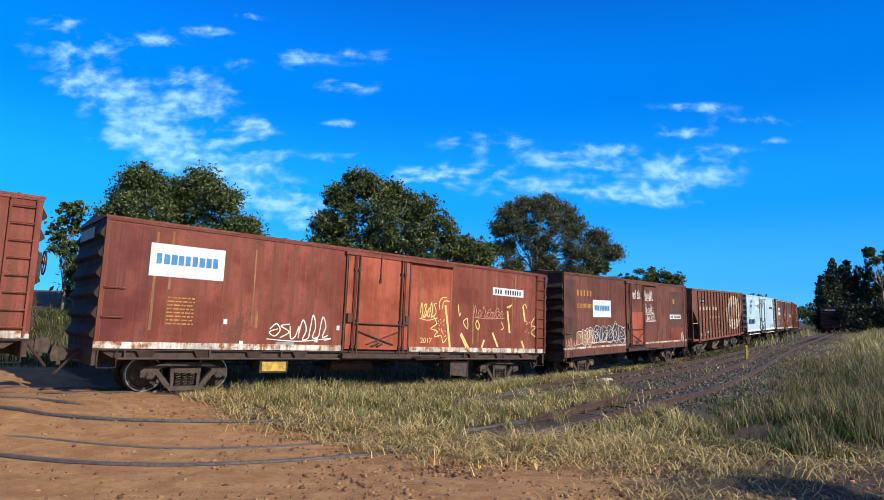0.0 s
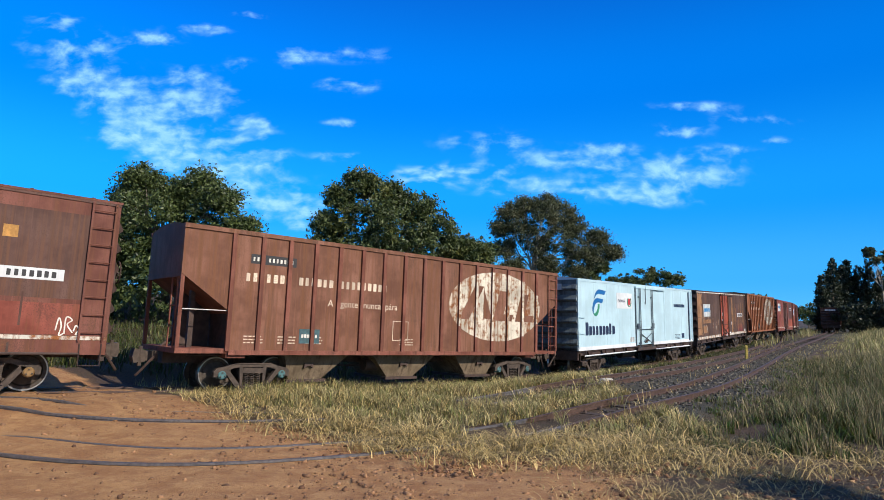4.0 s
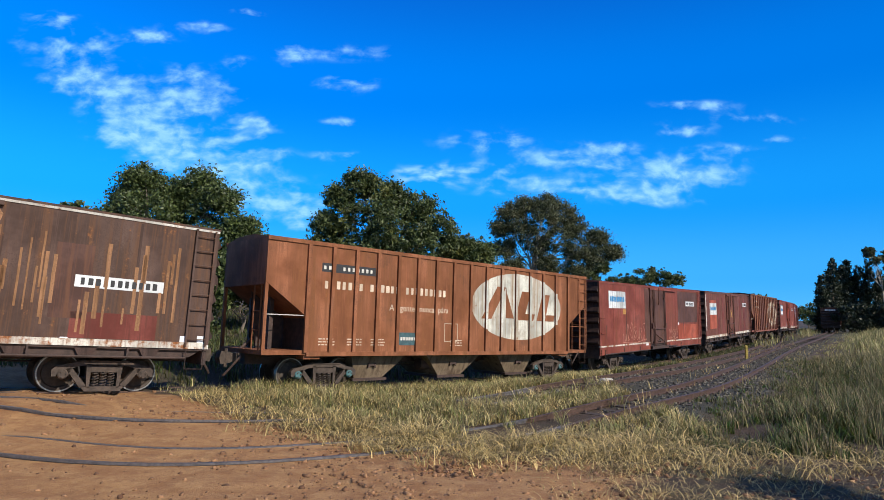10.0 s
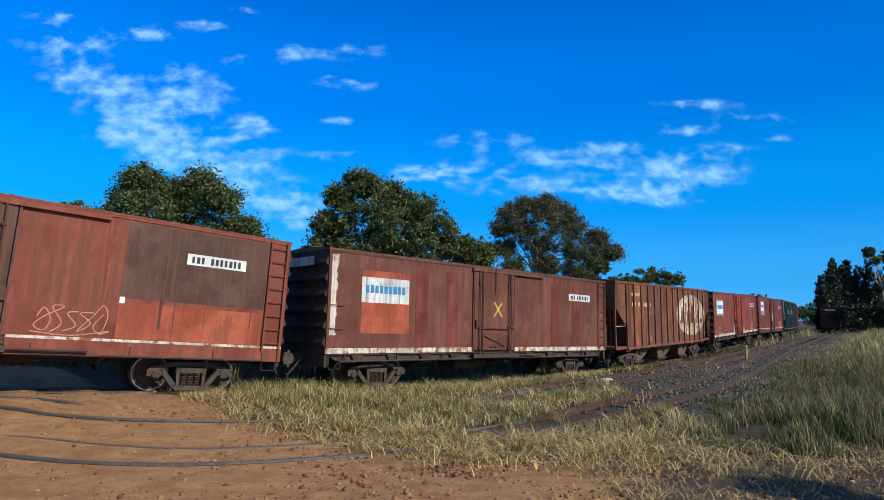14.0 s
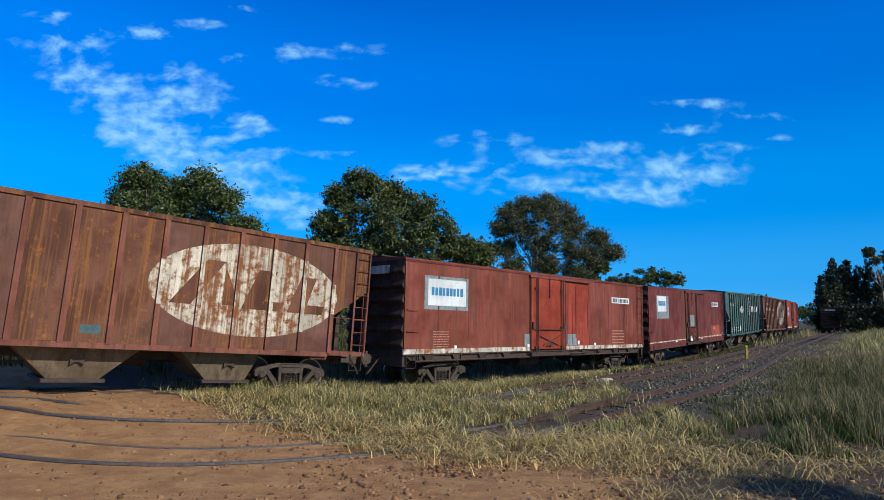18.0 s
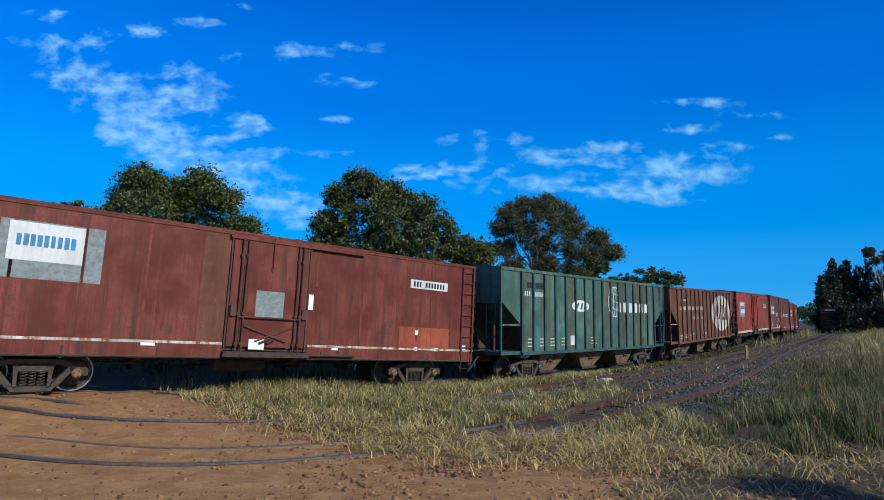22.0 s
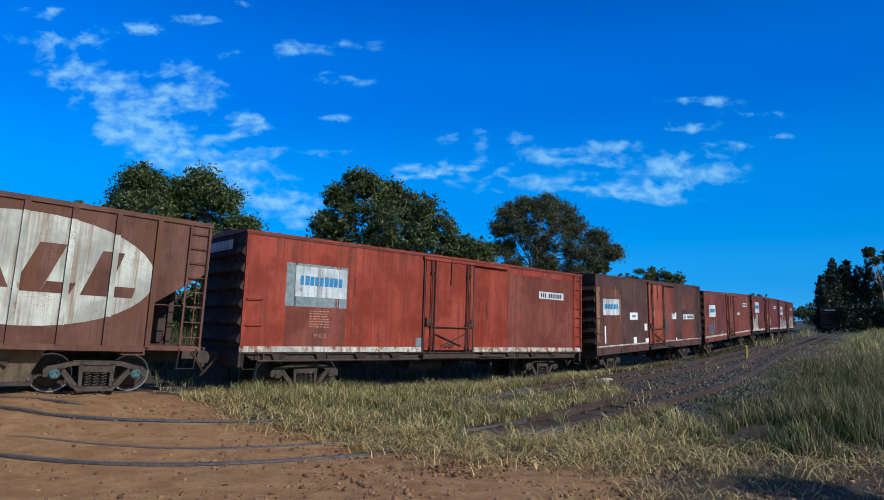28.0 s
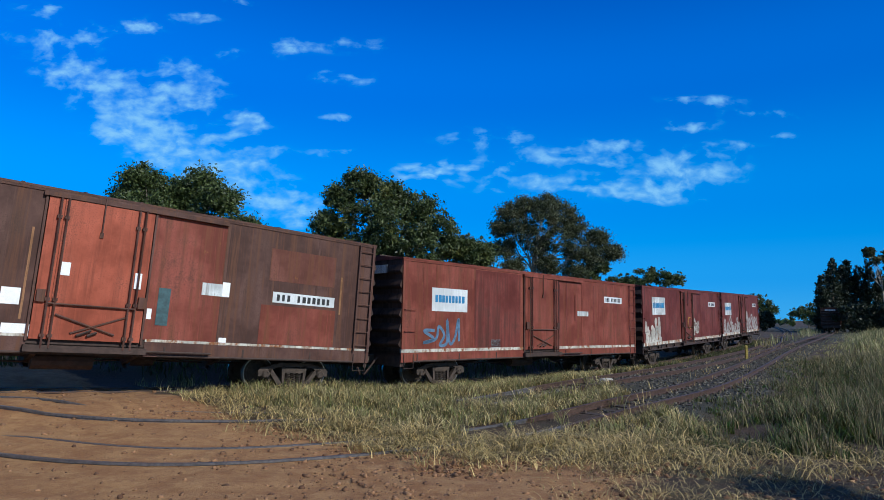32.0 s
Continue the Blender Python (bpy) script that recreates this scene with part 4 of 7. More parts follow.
def hopper(label, a0, a1, body, rib, gear=M_STEEL_DARK, cap="steel", rib_step=0.77, logo=None, extra=None, chute=M_HOPPER_CHUTE, bays=()):
    L = a1 - a0
    w = thing("hopper_wagon", label, "freight wagon", "wagons of the freight train")
    H, yn = L / 2, -WIDE / 2
    T = 3.98
    B0 = 0.92

    def X(a):
        return a - H

    def XM(a):
        return a * MARK - H
    e = 1.30
    poly = [(-H, T), (H, T), (H, 2.78), (H - e, 1.86), (H - e, B0), (-H + e, B0), (-H + e, 1.86), (-H, 2.78)]
    for y0, y1 in ((yn + 0.05, yn + 0.11), (-yn - 0.11, -yn - 0.05)):
        part("side_wall", Mesh().prism(poly, y0, y1), body, w)
    # sloping end sheets and the upright end sheet above them
    for s in (-1, 1):
        sh = Mesh().add([(s * H, yn + 0.11, T), (s * H, -yn - 0.11, T), (s * H, -yn - 0.11, 2.72), (s * H, yn + 0.11, 2.72)], [(0, 1, 2, 3)])
        sl = Mesh().prism([(s * H, 2.78), (s * (H - 0.06), 2.84), (s * (H - 2.6), 1.02), (s * (H - 2.6), 0.94)], yn + 0.11, -yn - 0.11)
        part("end_sheet", Mesh().box(min(s * H, s * (H - 0.05)), max(s * H, s * (H - 0.05)), yn + 0.11, -yn - 0.11, 2.70, T), body, w)
        part("slope_sheet", sl, body, w)
    for y in (yn + 0.01, -yn - 0.12):
        part("top_rail", Mesh().box(-H - 0.02, H + 0.02, y, y + 0.11, T - 0.09, T + 0.02), body, w)
    part("roof", Mesh().prism_x([(yn + 0.05, T), (-0.5, T + 0.13), (0.5, T + 0.13), (-yn - 0.05, T)], -H, H), body, w)
    part("side_sill", Mesh().box(-H + e - 0.02, H - e + 0.02, yn - 0.01, yn + 0.10, B0 - 0.10, B0 + 0.02), rib, w)
    x = e - 0.06
    n = max(3, round((L - 2 * x) / rib_step))
    rd = Mesh().prism_x([(yn + 0.05, B0), (yn - 0.02, B0), (yn - 0.02, T - 0.09), (yn + 0.05, T - 0.09)], -0.055, 0.055).data("side_rib")
    rd.materials.append(rib)
    for k in range(n + 1):
        r = part("side_rib", rd, None, w)
        r.matrix_basis = pose(X(x + (L - 2 * x) * k / n), 0, 0)
    rnd = random.Random(int(a0 * 10))
    for k in range(n):
        xa, xb = X(x + (L - 2 * x) * k / n), X(x + (L - 2 * x) * (k + 1) / n)
        part("side_panel", Mesh().box(xa + 0.057, xb - 0.057, yn + 0.0478, yn + 0.052, B0 + 0.03, T - 0.10), rnd.choice(bays) if bays else body, w)
    # open end frame: corner posts, end sill, braces
    for s in (-1, 1):
        for y in (yn + 0.06, -yn - 0.14):
            part("corner_post", Mesh().box(min(s * H, s * (H - 0.09)), max(s * H, s * (H - 0.09)), y, y + 0.08, B0, 2.85), rib, w)
        part("end_platform", Mesh().box(min(s * H, s * (H - e)), max(s * H, s * (H - e)), yn + 0.05, -yn - 0.05, B0 - 0.06, B0 + 0.06), rib, w)
        for y in (-0.65, 0.53):
            part("end_post", Mesh().box(min(s * (H - 0.5), s * (H - 0.62)), max(s * (H - 0.5), s * (H - 0.62)), y, y + 0.12, B0, 2.4), gear, w)
        part("end_bulkhead", Mesh().box(min(s * (H - e - 0.08), s * (H - e - 0.02)), max(s * (H - e - 0.08), s * (H - e - 0.02)), yn + 0.12, -yn - 0.12, B0, 1.95), gear, w)
        # added dark web; it and the dark brace stand for the end's inner shade
        part("end_shade_web", Mesh().prism([(s * (H - 0.50), B0 + 0.06), (s * (H - e), B0 + 0.06), (s * (H - e), 1.90), (s * (H - 0.30), 2.60)][::int(s)], 0.10, 0.14), gear, w)
        part("end_brace", Mesh().rod((s * (H - 0.15), 0.35, B0), (s * (H - 1.1), 0.35, 1.75), 0.05, 6), gear, w)
        part("hand_rail", Mesh().rod((s * H, yn + 0.08, 1.92), (s * (H - e), yn + 0.08, 1.92), 0.013, 6), M_MARK if s < 0 else rib, w)
        part("end_ladder", Mesh().pipe([(s * (H - 0.02), yn + 0.30, 0.95), (s * (H - 0.02), yn + 0.30, T - 0.1)], 0.022, 5)
             .pipe([(s * (H - 0.02), yn + 0.72, 0.95), (s * (H - 0.02), yn + 0.72, T - 0.1)], 0.022, 5).pipe([(s * (H - 0.02), yn + 0.30, 1.5), (s * (H - 0.02), yn + 0.72, 1.5)], 0.015, 5)
             .pipe([(s * (H - 0.02), yn + 0.30, 2.0), (s * (H - 0.02), yn + 0.72, 2.0)], 0.015, 5), rib, w)
    part("ladder", ladder_mesh(H - 0.52, H - 0.06, 1.0, T - 0.1, 8, yn + 0.04, 0.06), rib, w)
    part("step_iron", Mesh().pipe([(H - 0.5, yn + 0.02, B0), (H - 0.55, yn - 0.02, 0.45), (H - 0.15, yn - 0.02, 0.45), (H - 0.10, yn + 0.02, B0)], 0.014, 5), gear, w)
    # discharge chutes
    for k, c in enumerate((-L * 0.235, 0.0, L * 0.235)):
        ch = Mesh()
        a0_, a1_, b = (0.80, 1.30, 1.30)[k], (1.30, 1.30, 0.80)[k], 0.52
        top = [(c - a0_, yn + 0.34, B0 - 0.06), (c + a1_, yn + 0.34, B0 - 0.06), (c + a1_, -yn - 0.34, B0 - 0.06), (c - a0_, -yn - 0.34, B0 - 0.06)]
        low = [(c - b, -0.80, 0.13), (c + b, -0.80, 0.13), (c + b, 0.80, 0.13), (c - b, 0.80, 0.13)]
        ch.add(top + low, [(0, 1, 5, 4), (1, 2, 6, 5), (2, 3, 7, 6), (3, 0, 4, 7), (4, 5, 6, 7), (0, 3, 2, 1)])
        cc = part("chute", ch, chute, w, "dusty sloping discharge chute")
        part("chute_gate", Mesh().box(c - b - 0.1, c + b + 0.1, -0.90, 0.90, 0.05, 0.13), gear, cc)
        part("chute_latch", Mesh().box(c - 0.14, c + 0.14, -0.99, -0.88, 0.50, 0.56).prism([(c - 0.14, 0.44), (c - 0.04, 0.50), (c - 0.14, 0.58)], -1.0, -0.87).prism([(c + 0.14, 0.44), (c + 0.14, 0.58), (c + 0.04, 0.50)], -1.0, -0.87), gear, cc)
    part("centre_sill", Mesh().box(-H + 0.1, H - 0.1, -0.18, 0.18, 0.56, B0 - 0.06), gear, w)
    for x0 in (-H + 1.25, H - 1.75):
        part("bolster_box", Mesh().box(x0, x0 + 0.5, yn + 0.08, yn + 0.5, 0.74, B0 - 0.02), rib, w)
    under_gear(w, L, a0, gear)
    for s in (-1, 1):
        part("coupler", coupler_mesh(s, s * H), M_BOGIE, w)
        part("brake_hose", hose_mesh(s, s * (H + 0.05)), gear, w)
    if logo:
        mat, cut, (ox0, ox1, oz0, oz1) = logo
        lg = part("oval_emblem", oval(XM(ox0), XM(ox1), oz0, oz1, yn + 0.046), mat, w, "large worn white oval emblem")
        ring = Mesh()
        # the oval also runs over the ribs that cross it
        for k in range(n + 1):
            xr = X(x + (L - 2 * x) * k / n)
            u = (xr - (XM(ox0) + XM(ox1)) / 2) / ((ox1 - ox0) * MARK / 2)
            if abs(u) < 0.97:
                hz = math.sqrt(1 - u * u) * (oz1 - oz0) / 2
                cz = (oz0 + oz1) / 2
                ring.box(xr - 0.056, xr + 0.056, yn - 0.0235, yn - 0.0205, cz - hz, cz + hz)
        part("emblem_on_ribs", ring, mat, lg)
        k = (ox1 - ox0) * MARK
        h = oz1 - oz0
        cut_m = Mesh()

        def q(u, v):
            return (XM(ox0) + k * u, oz0 + h * v)
        for poly2 in ([q(0.10, 0.30), q(0.20, 0.30), q(0.35, 0.78), q(0.26, 0.78)], [q(0.355, 0.78), q(0.36, 0.70), q(0.44, 0.32), q(0.35, 0.32)],
                      [q(0.45, 0.30), q(0.55, 0.30), q(0.63, 0.74), q(0.53, 0.74)], [q(0.55, 0.30), q(0.66, 0.30), q(0.68, 0.40), q(0.57, 0.40)],
                      [q(0.70, 0.30), q(0.80, 0.30), q(0.86, 0.72), q(0.77, 0.72)], [q(0.80, 0.30), q(0.91, 0.30), q(0.92, 0.40), q(0.82, 0.40)]):
            cut_m.prism(poly2, yn + 0.038, yn + 0.045)
        part("emblem_figure", cut_m, cut, lg)
    if extra:
        extra(w, XM, yn + 0.05, L)
    B = L - 4.26
    bog = [add_bogie(w, s * B / 2, cap) for s in (-1, 1)]
    WAGONS.append((w, (a0 + a1) / 2, B, bog))
    return w


WAGONS = []
RED = painted("red_oxide_paint", (0.225, 0.050, 0.031), 0.34, 0.45, 0.5, blotch=0.35, drip=0.22)
RED_BRIGHT = painted("bright_red_paint", (0.36, 0.078, 0.038), 0.12, 0.22, 0.5, streak=0.35)
# white wagon's ends: grime plus their shade, mixed into one grey
GREY_SHADED_END = painted("grimy_shaded_grey_paint", (0.13, 0.165, 0.18), 0.1, 0.6, 0.6, RUST_LIGHT, (0.05, 0.05, 0.05), 0.6)
# white door bars coloured dark, to stand for the shadow lines beside them
SHADOW_TRIM = plain("blue_grey_shadow_trim", (0.075, 0.10, 0.12), 0.5, 0.0, 0.3)
RED_VIVID = painted("vivid_red_paint", (0.34, 0.046, 0.020), 0.05, 0.35, 0.5, streak=0.5, blotch=0.3)
RED_DARK = painted("dark_red_paint", (0.165, 0.032, 0.022), 0.14, 0.55, 0.5, blotch=0.35)
BROWN = painted("dark_brown_paint", (0.095, 0.042, 0.032), 0.25, 0.6, 0.5, (0.30, 0.12, 0.05), blotch=0.3, drip=0.3)
BROWN_RUST = painted("rust_brown_paint", (0.085, 0.047, 0.036), 0.46, 0.5, 0.6, (0.36, 0.16, 0.06), blotch=0.4, drip=0.2)
BROWN_RED = painted("brown_red_paint", (0.16, 0.052, 0.036), 0.35, 0.5, 0.55, blotch=0.4, drip=0.22)
WHITE_BODY = painted("pale_blue_white_paint", (0.42, 0.58, 0.65), -0.45, 0.05, 0.4, RUST_LIGHT, (0.22, 0.27, 0.28), 0.16, 0.85)
HOP_BROWN = painted("hopper_brown_paint", (0.200, 0.085, 0.052), 0.25, 0.45, 0.6, blotch=0.35, drip=0.3)
HOP_ORANGE = painted("hopper_orange_rust", (0.265, 0.095, 0.040), 0.42, 0.45, 0.65, blotch=0.5, drip=0.4)
HOP_RUST = painted("hopper_deep_rust", (0.150, 0.056, 0.032), 0.62, 0.6, 0.65, (0.36, 0.15, 0.05), blotch=0.85, drip=0.65)
HOP_GREEN = painted("faded_green_paint", (0.066, 0.165, 0.145), 0.48, 0.4, 0.6, (0.17, 0.095, 0.06), blotch=0.45, drip=0.5)
HOP_GREEN_WORN = painted("rust_stained_green_paint", (0.070, 0.136, 0.114), 0.60, 0.6, 0.65, (0.16, 0.085, 0.055), blotch=0.85, drip=0.85)
HOP_GREEN_RIB = painted("green_rib_paint", (0.030, 0.088, 0.100), 0.15, 0.3, 0.6)
HOP_PURPLE = painted("hopper_maroon_paint", (0.150, 0.062, 0.045), 0.25, 0.5, 0.6, blotch=0.4, drip=0.3)
RIB_RED = painted("red_rib_paint", (0.20, 0.065, 0.042), 0.25, 0.4, 0.6)
EMBLEM = painted("worn_white_emblem", (0.56, 0.56, 0.50), 0.50, 0.3, 0.65, (0.33, 0.15, 0.05), (0.16, 0.11, 0.07), 0.4, drip=0.45)
EMBLEM_FADED = painted("flaking_white_emblem", (0.62, 0.57, 0.47), 0.85, 0.3, 0.7, (0.26, 0.10, 0.04), (0.14, 0.08, 0.05), 0.6, drip=0.7)
SIGN = (M_SIGN, M_BLUE)
SIGN_W = (M_SIGN_WORN, M_BLUE)

M_NAVY = plain("navy_lettering", (0.012, 0.022, 0.060), 0.5, 0.0, 0.15)
M_EMBLEM_BLUE = plain("emblem_blue", (0.010, 0.115, 0.330), 0.45, 0.0, 0.1)
M_EMBLEM_GREEN = plain("emblem_green", (0.035, 0.240, 0.130), 0.45, 0.0, 0.1)
M_CREST_RED = plain("crest_red", (0.42, 0.03, 0.03), 0.5, 0.0, 0.1)
M_PALE_LETTER = painted("pale_worn_lettering", (0.66, 0.54, 0.42), 0.35, 0.15, 0.7)
M_OCHRE = plain("ochre_lettering", (0.40, 0.20, 0.045), 0.7, 0.0, 0.3)
M_PLATE_TEAL = plain("dark_teal_plate", (0.035, 0.085, 0.10), 0.6, 0.0, 0.3)
M_RUST_SHEET = painted("bare_rusty_sheet", (0.30, 0.155, 0.075), 0.60, 0.35, 0.75, (0.42, 0.24, 0.12))
M_PINKISH = plain("faded_pink_spray", (0.44, 0.21, 0.15), 0.75, 0.0, 0.3)
M_FLAKE = painted("flaking_pale_paint", (0.46, 0.41, 0.34), 0.98, 0.5, 0.8, (0.13, 0.070, 0.045), (0.06, 0.035, 0.028), 0.7)
M_CHALK = painted("chalky_white_smear", (0.60, 0.57, 0.52), 0.6, 0.2, 0.8)
M_GREY_SPRAY = plain("grey_spray_paint", (0.33, 0.31, 0.30), 0.75, 0.0, 0.3)
M_BLUE_SPRAY = plain("blue_spray_paint", (0.09, 0.16, 0.26), 0.7, 0.0, 0.3)
M_TOOLBOX = plain("worn_yellow_box", (0.50, 0.32, 0.05), 0.7, 0.0, 0.35)


def more_1(w, X, y, L):
    tagged(part("rust_run", streaks(X(0.3), X(13.3), 1.1, 3.7, 26, 15, y - 0.0065, 0.07), M_RUST_SHEET, w, "dark runs down the sheet"), kind="stuff")
    sprayed(w, X, y - 0.012, [[(9.53, 2.26), (9.50, 2.50), (9.60, 2.66), (9.80, 2.69)], [(9.64, 2.31), (9.66, 2.52), (9.78, 2.58), (9.94, 2.57)], [(10.29, 2.50), (10.32, 2.30), (10.36, 2.11)], [(10.36, 2.11), (10.42, 2.22)],
                              [(10.70, 2.06), (10.54, 1.92), (10.74, 1.70), (10.72, 2.06)], [(11.15, 2.01), (11.10, 1.85), (11.21, 1.69), (11.27, 1.85), (11.15, 2.01)], [(9.29, 2.04), (9.41, 1.82), (9.18, 1.66), (9.43, 1.59), (9.34, 1.40), (9.61, 1.45), (9.70, 1.22), (9.87, 1.39)],
                              [(12.56, 2.52), (12.82, 2.63), (12.66, 2.50)], [(12.30, 2.00), (12.42, 1.80), (12.30, 1.72)], [(13.60, 2.55), (13.50, 2.70), (13.38, 2.60)], [(14.02, 2.23), (13.84, 1.95), (14.08, 1.87), (13.85, 1.68), (14.09, 1.51)]], 0.035, M_GRAFFITI_Y, "yellow spray-painted scrawl")
    sprayed(w, X, y - 0.013, [[(9.75, 2.44), (10.00, 1.05)], [(10.45, 1.55), (10.80, 1.06)], [(10.45, 1.50), (10.70, 1.08)], [(11.89, 1.61), (12.16, 1.12)], [(12.60, 2.40), (12.73, 1.62)], [(13.40, 2.60), (13.51, 2.06)], [(11.50, 1.35), (11.40, 1.08)], [(13.35, 1.35), (13.48, 1.08)]], 0.085, M_GRAFFITI_Y, "yellow spray-painted strokes")
    part("scrawl", graffiti(X(8.75), X(9.40), 1.95, 2.55, 5, 9, y - 0.012, 0.035), M_GRAFFITI_Y, w)
    rnd = random.Random(8)
    dots = Mesh()
    for _ in range(34):
        a, h = (rnd.uniform(9.45, 9.8), rnd.uniform(1.35, 1.95)) if rnd.random() < 0.6 else (rnd.uniform(13.5, 13.9), rnd.uniform(1.5, 2.2))
        dots.box(X(a), X(a) + 0.035, y - 0.012, y - 0.004, h, h + 0.035)
    part("scrawl", dots, M_GRAFFITI_Y, w, "dots of yellow paint")
    part("scrawl", graffiti(X(3.9), X(5.6), 1.2, 1.85, 6, 6, y - 0.010, 0.035), M_GRAFFITI, w, "white spray-painted scrawl")
    part("scrawl", graffiti(X(11.0), X(12.4), 2.1, 2.5, 7, 7, y - 0.011, 0.03), M_PINKISH, w)
    hb = part("hanging_box", Mesh().prism([(X(10.15), 0.62), (X(10.95), 0.62), (X(10.90), 0.10), (X(10.25), 0.16)], y + 0.15, y + 0.55), M_BOGIE, w)
    part("box_strap", Mesh().box(X(10.16), X(10.19), y + 0.12, y + 0.15, 0.10, 0.75).box(X(10.90), X(10.93), y + 0.12, y + 0.15, 0.10, 0.75), M_STEEL_DARK, hb)
    table_mark(w, X, y, 1.40, 2.0, 1.5, 2.2, M_OCHRE, 8)
    for a, h in ((2.72, 1.55), (3.15, 1.02), (5.2, 1.15), (5.85, 1.5)):
        decal(w, X, y, a, a + 0.09, h, h + 0.13, M_SIGN, "sticker")
    decal(w, X, y, 4.1, 4.6, 1.02, 1.14, M_GREY, "paint_patch")
    box = part("tool_box", Mesh().box(X(3.74), X(4.5), y + 0.05, y + 0.45, 0.34, 0.74), M_STEEL_DARK, w)
    part("box_front", Mesh().box(X(3.80), X(4.44), y + 0.035, y + 0.05, 0.38, 0.62), M_TOOLBOX, box, "worn yellow box front")
    text_part(w, "2017", X(8.78), 1.20, 0.24, M_GRAFFITI_Y, y - 0.012)
    decal(w, X, y, 0.1, 1.0, 1.05, TOP - 0.1, RED_DARK)


def more_2(w, X, y, L):
    tagged(part("rust_run", streaks(X(0.3), X(13.3), 1.1, 3.7, 30, 28, y - 0.0065, 0.07), BROWN, w, "dark runs down the sheet"), kind="stuff")
    decal(w, X, y, 0.06, 0.95, 1.09, TOP - 0.06, BROWN)
    part("lettering", word_bars(X(1.05), X(2.4), 3.17, 3.42, 5, 21, y - 0.010, 0.5), M_OCHRE, w, "row of ochre shapes")
    part("lettering", word_bars(X(1.05), X(2.4), 2.66, 2.86, 12, 22, y - 0.010, 0.6), M_OCHRE, w, "row of ochre bars")
    throw_up(w, X(1.0), X(2.7), 1.12, 1.80, 4, 24, y - 0.005, M_RUST_SHEET, M_GRAFFITI, "round sprayed letters with a white outline")
    throw_up(w, X(2.4), X(5.4), 1.10, 1.95, 5, 23, y - 0.008, M_BLACK, M_GRAFFITI, "black sprayed letters with a white outline")
    part("scrawl", graffiti(X(1.6), X(5.5), 1.25, 2.12, 9, 33, y - 0.014, 0.028), M_GRAFFITI, w, "white spray-painted scrawl")
    part("scrawl", graffiti(X(0.15), X(0.98), 1.1, 1.6, 4, 25, y - 0.012, 0.06), M_PINKISH, w)
    part("scrawl", graffiti(X(7.73), X(8.80), 3.15, 3.66, 9, 26, y - 0.012, 0.03), M_GRAFFITI, w)
    part("scrawl", graffiti(X(7.82), X(8.86), 2.46, 3.0, 6, 29, y - 0.012, 0.034), M_GRAFFITI, w)
    part("scrawl", graffiti(X(7.92), X(9.1), 2.1, 2.46, 5, 30, y - 0.012, 0.030), M_GRAFFITI, w)
    part("scrawl", graffiti(X(6.25), X(7.1), 3.20, 3.62, 7, 27, y - 0.090, 0.03), M_GRAFFITI, w)
    part("scrawl", graffiti(X(12.64), X(13.1), 1.1, 1.5, 3, 31, y - 0.012, 0.035), M_GRAFFITI, w)
    part("paint_patch", Mesh().box(X(6.08), X(7.40), y - 0.082, y - 0.07, 1.02, 2.55), RED_BRIGHT, w, "fresh red lower half of the door")
    decal(w, X, y, 11.1, 13.05, 1.85, 3.70, BROWN, "paint_patch", "dark overpainted panel", 0.004)
    decal(w, X, y, 11.55, 11.8, 3.05, 3.30, M_OCHRE)
    decal(w, X, y, 5.25, 5.55, 1.1, 1.5, M_GREY)
    decal(w, X, y, 11.1, 13.05, 1.1, 1.75, RED)


def hopper_words(a_num, a1, a2, plate, mat=M_PALE_LETTER, num=M_BLACK):
    def more(w, X, y, L):
        part("number_panel", Mesh().box(X(a_num[0]), X(a_num[1]), y - 0.006, y + 0.002, 3.17, 3.42), num, w, "dark number plate")
        part("lettering", word_bars(X(a_num[0] + 0.05), X(a_num[1] - 0.05), 3.24, 3.35, 11, 31, y - 0.012, 0.55, (2, 3)), M_MARK, w)
        part("lettering", word_bars(X(a1[0]), X(a1[1]), 2.70, 2.93, 24, 32, y - 0.008, 0.62, (7, 14)), mat, w, "row of worn pale shapes")
        for word, a in zip(("A", "gente", "nunca", "pára"), a2):
            text_part(w, word, X(a), 2.18, 0.27, mat, y - 0.008)
        sq = Mesh()
        for q0, q1, r0, r1 in ((6.12, 6.70, 1.83, 1.85), (6.12, 6.70, 1.25, 1.27), (6.12, 6.14, 1.25, 1.85), (6.68, 6.70, 1.25, 1.85)):
            sq.box(X(q0), X(q1), y - 0.008, y - 0.003, r0, r1)
        part("poster_frame", sq, mat, w, "thin painted frame")
        if plate:
            p = part("data_plate", Mesh().box(X(plate[0]), X(plate[1]), y - 0.010, y + 0.002, 1.13, 1.52), M_PLATE_TEAL, w, "dark data plate")
            part("lettering", word_bars(X(plate[0] + 0.06), X(plate[1] - 0.06), 1.28, 1.38, 6, 34, y - 0.015), M_MARK, p)
        for a in (1.6, 2.5, 3.3, 6.4):
            table_mark(w, X, y, a, a + 0.5, 1.12, 1.36, mat, 3)
    return more


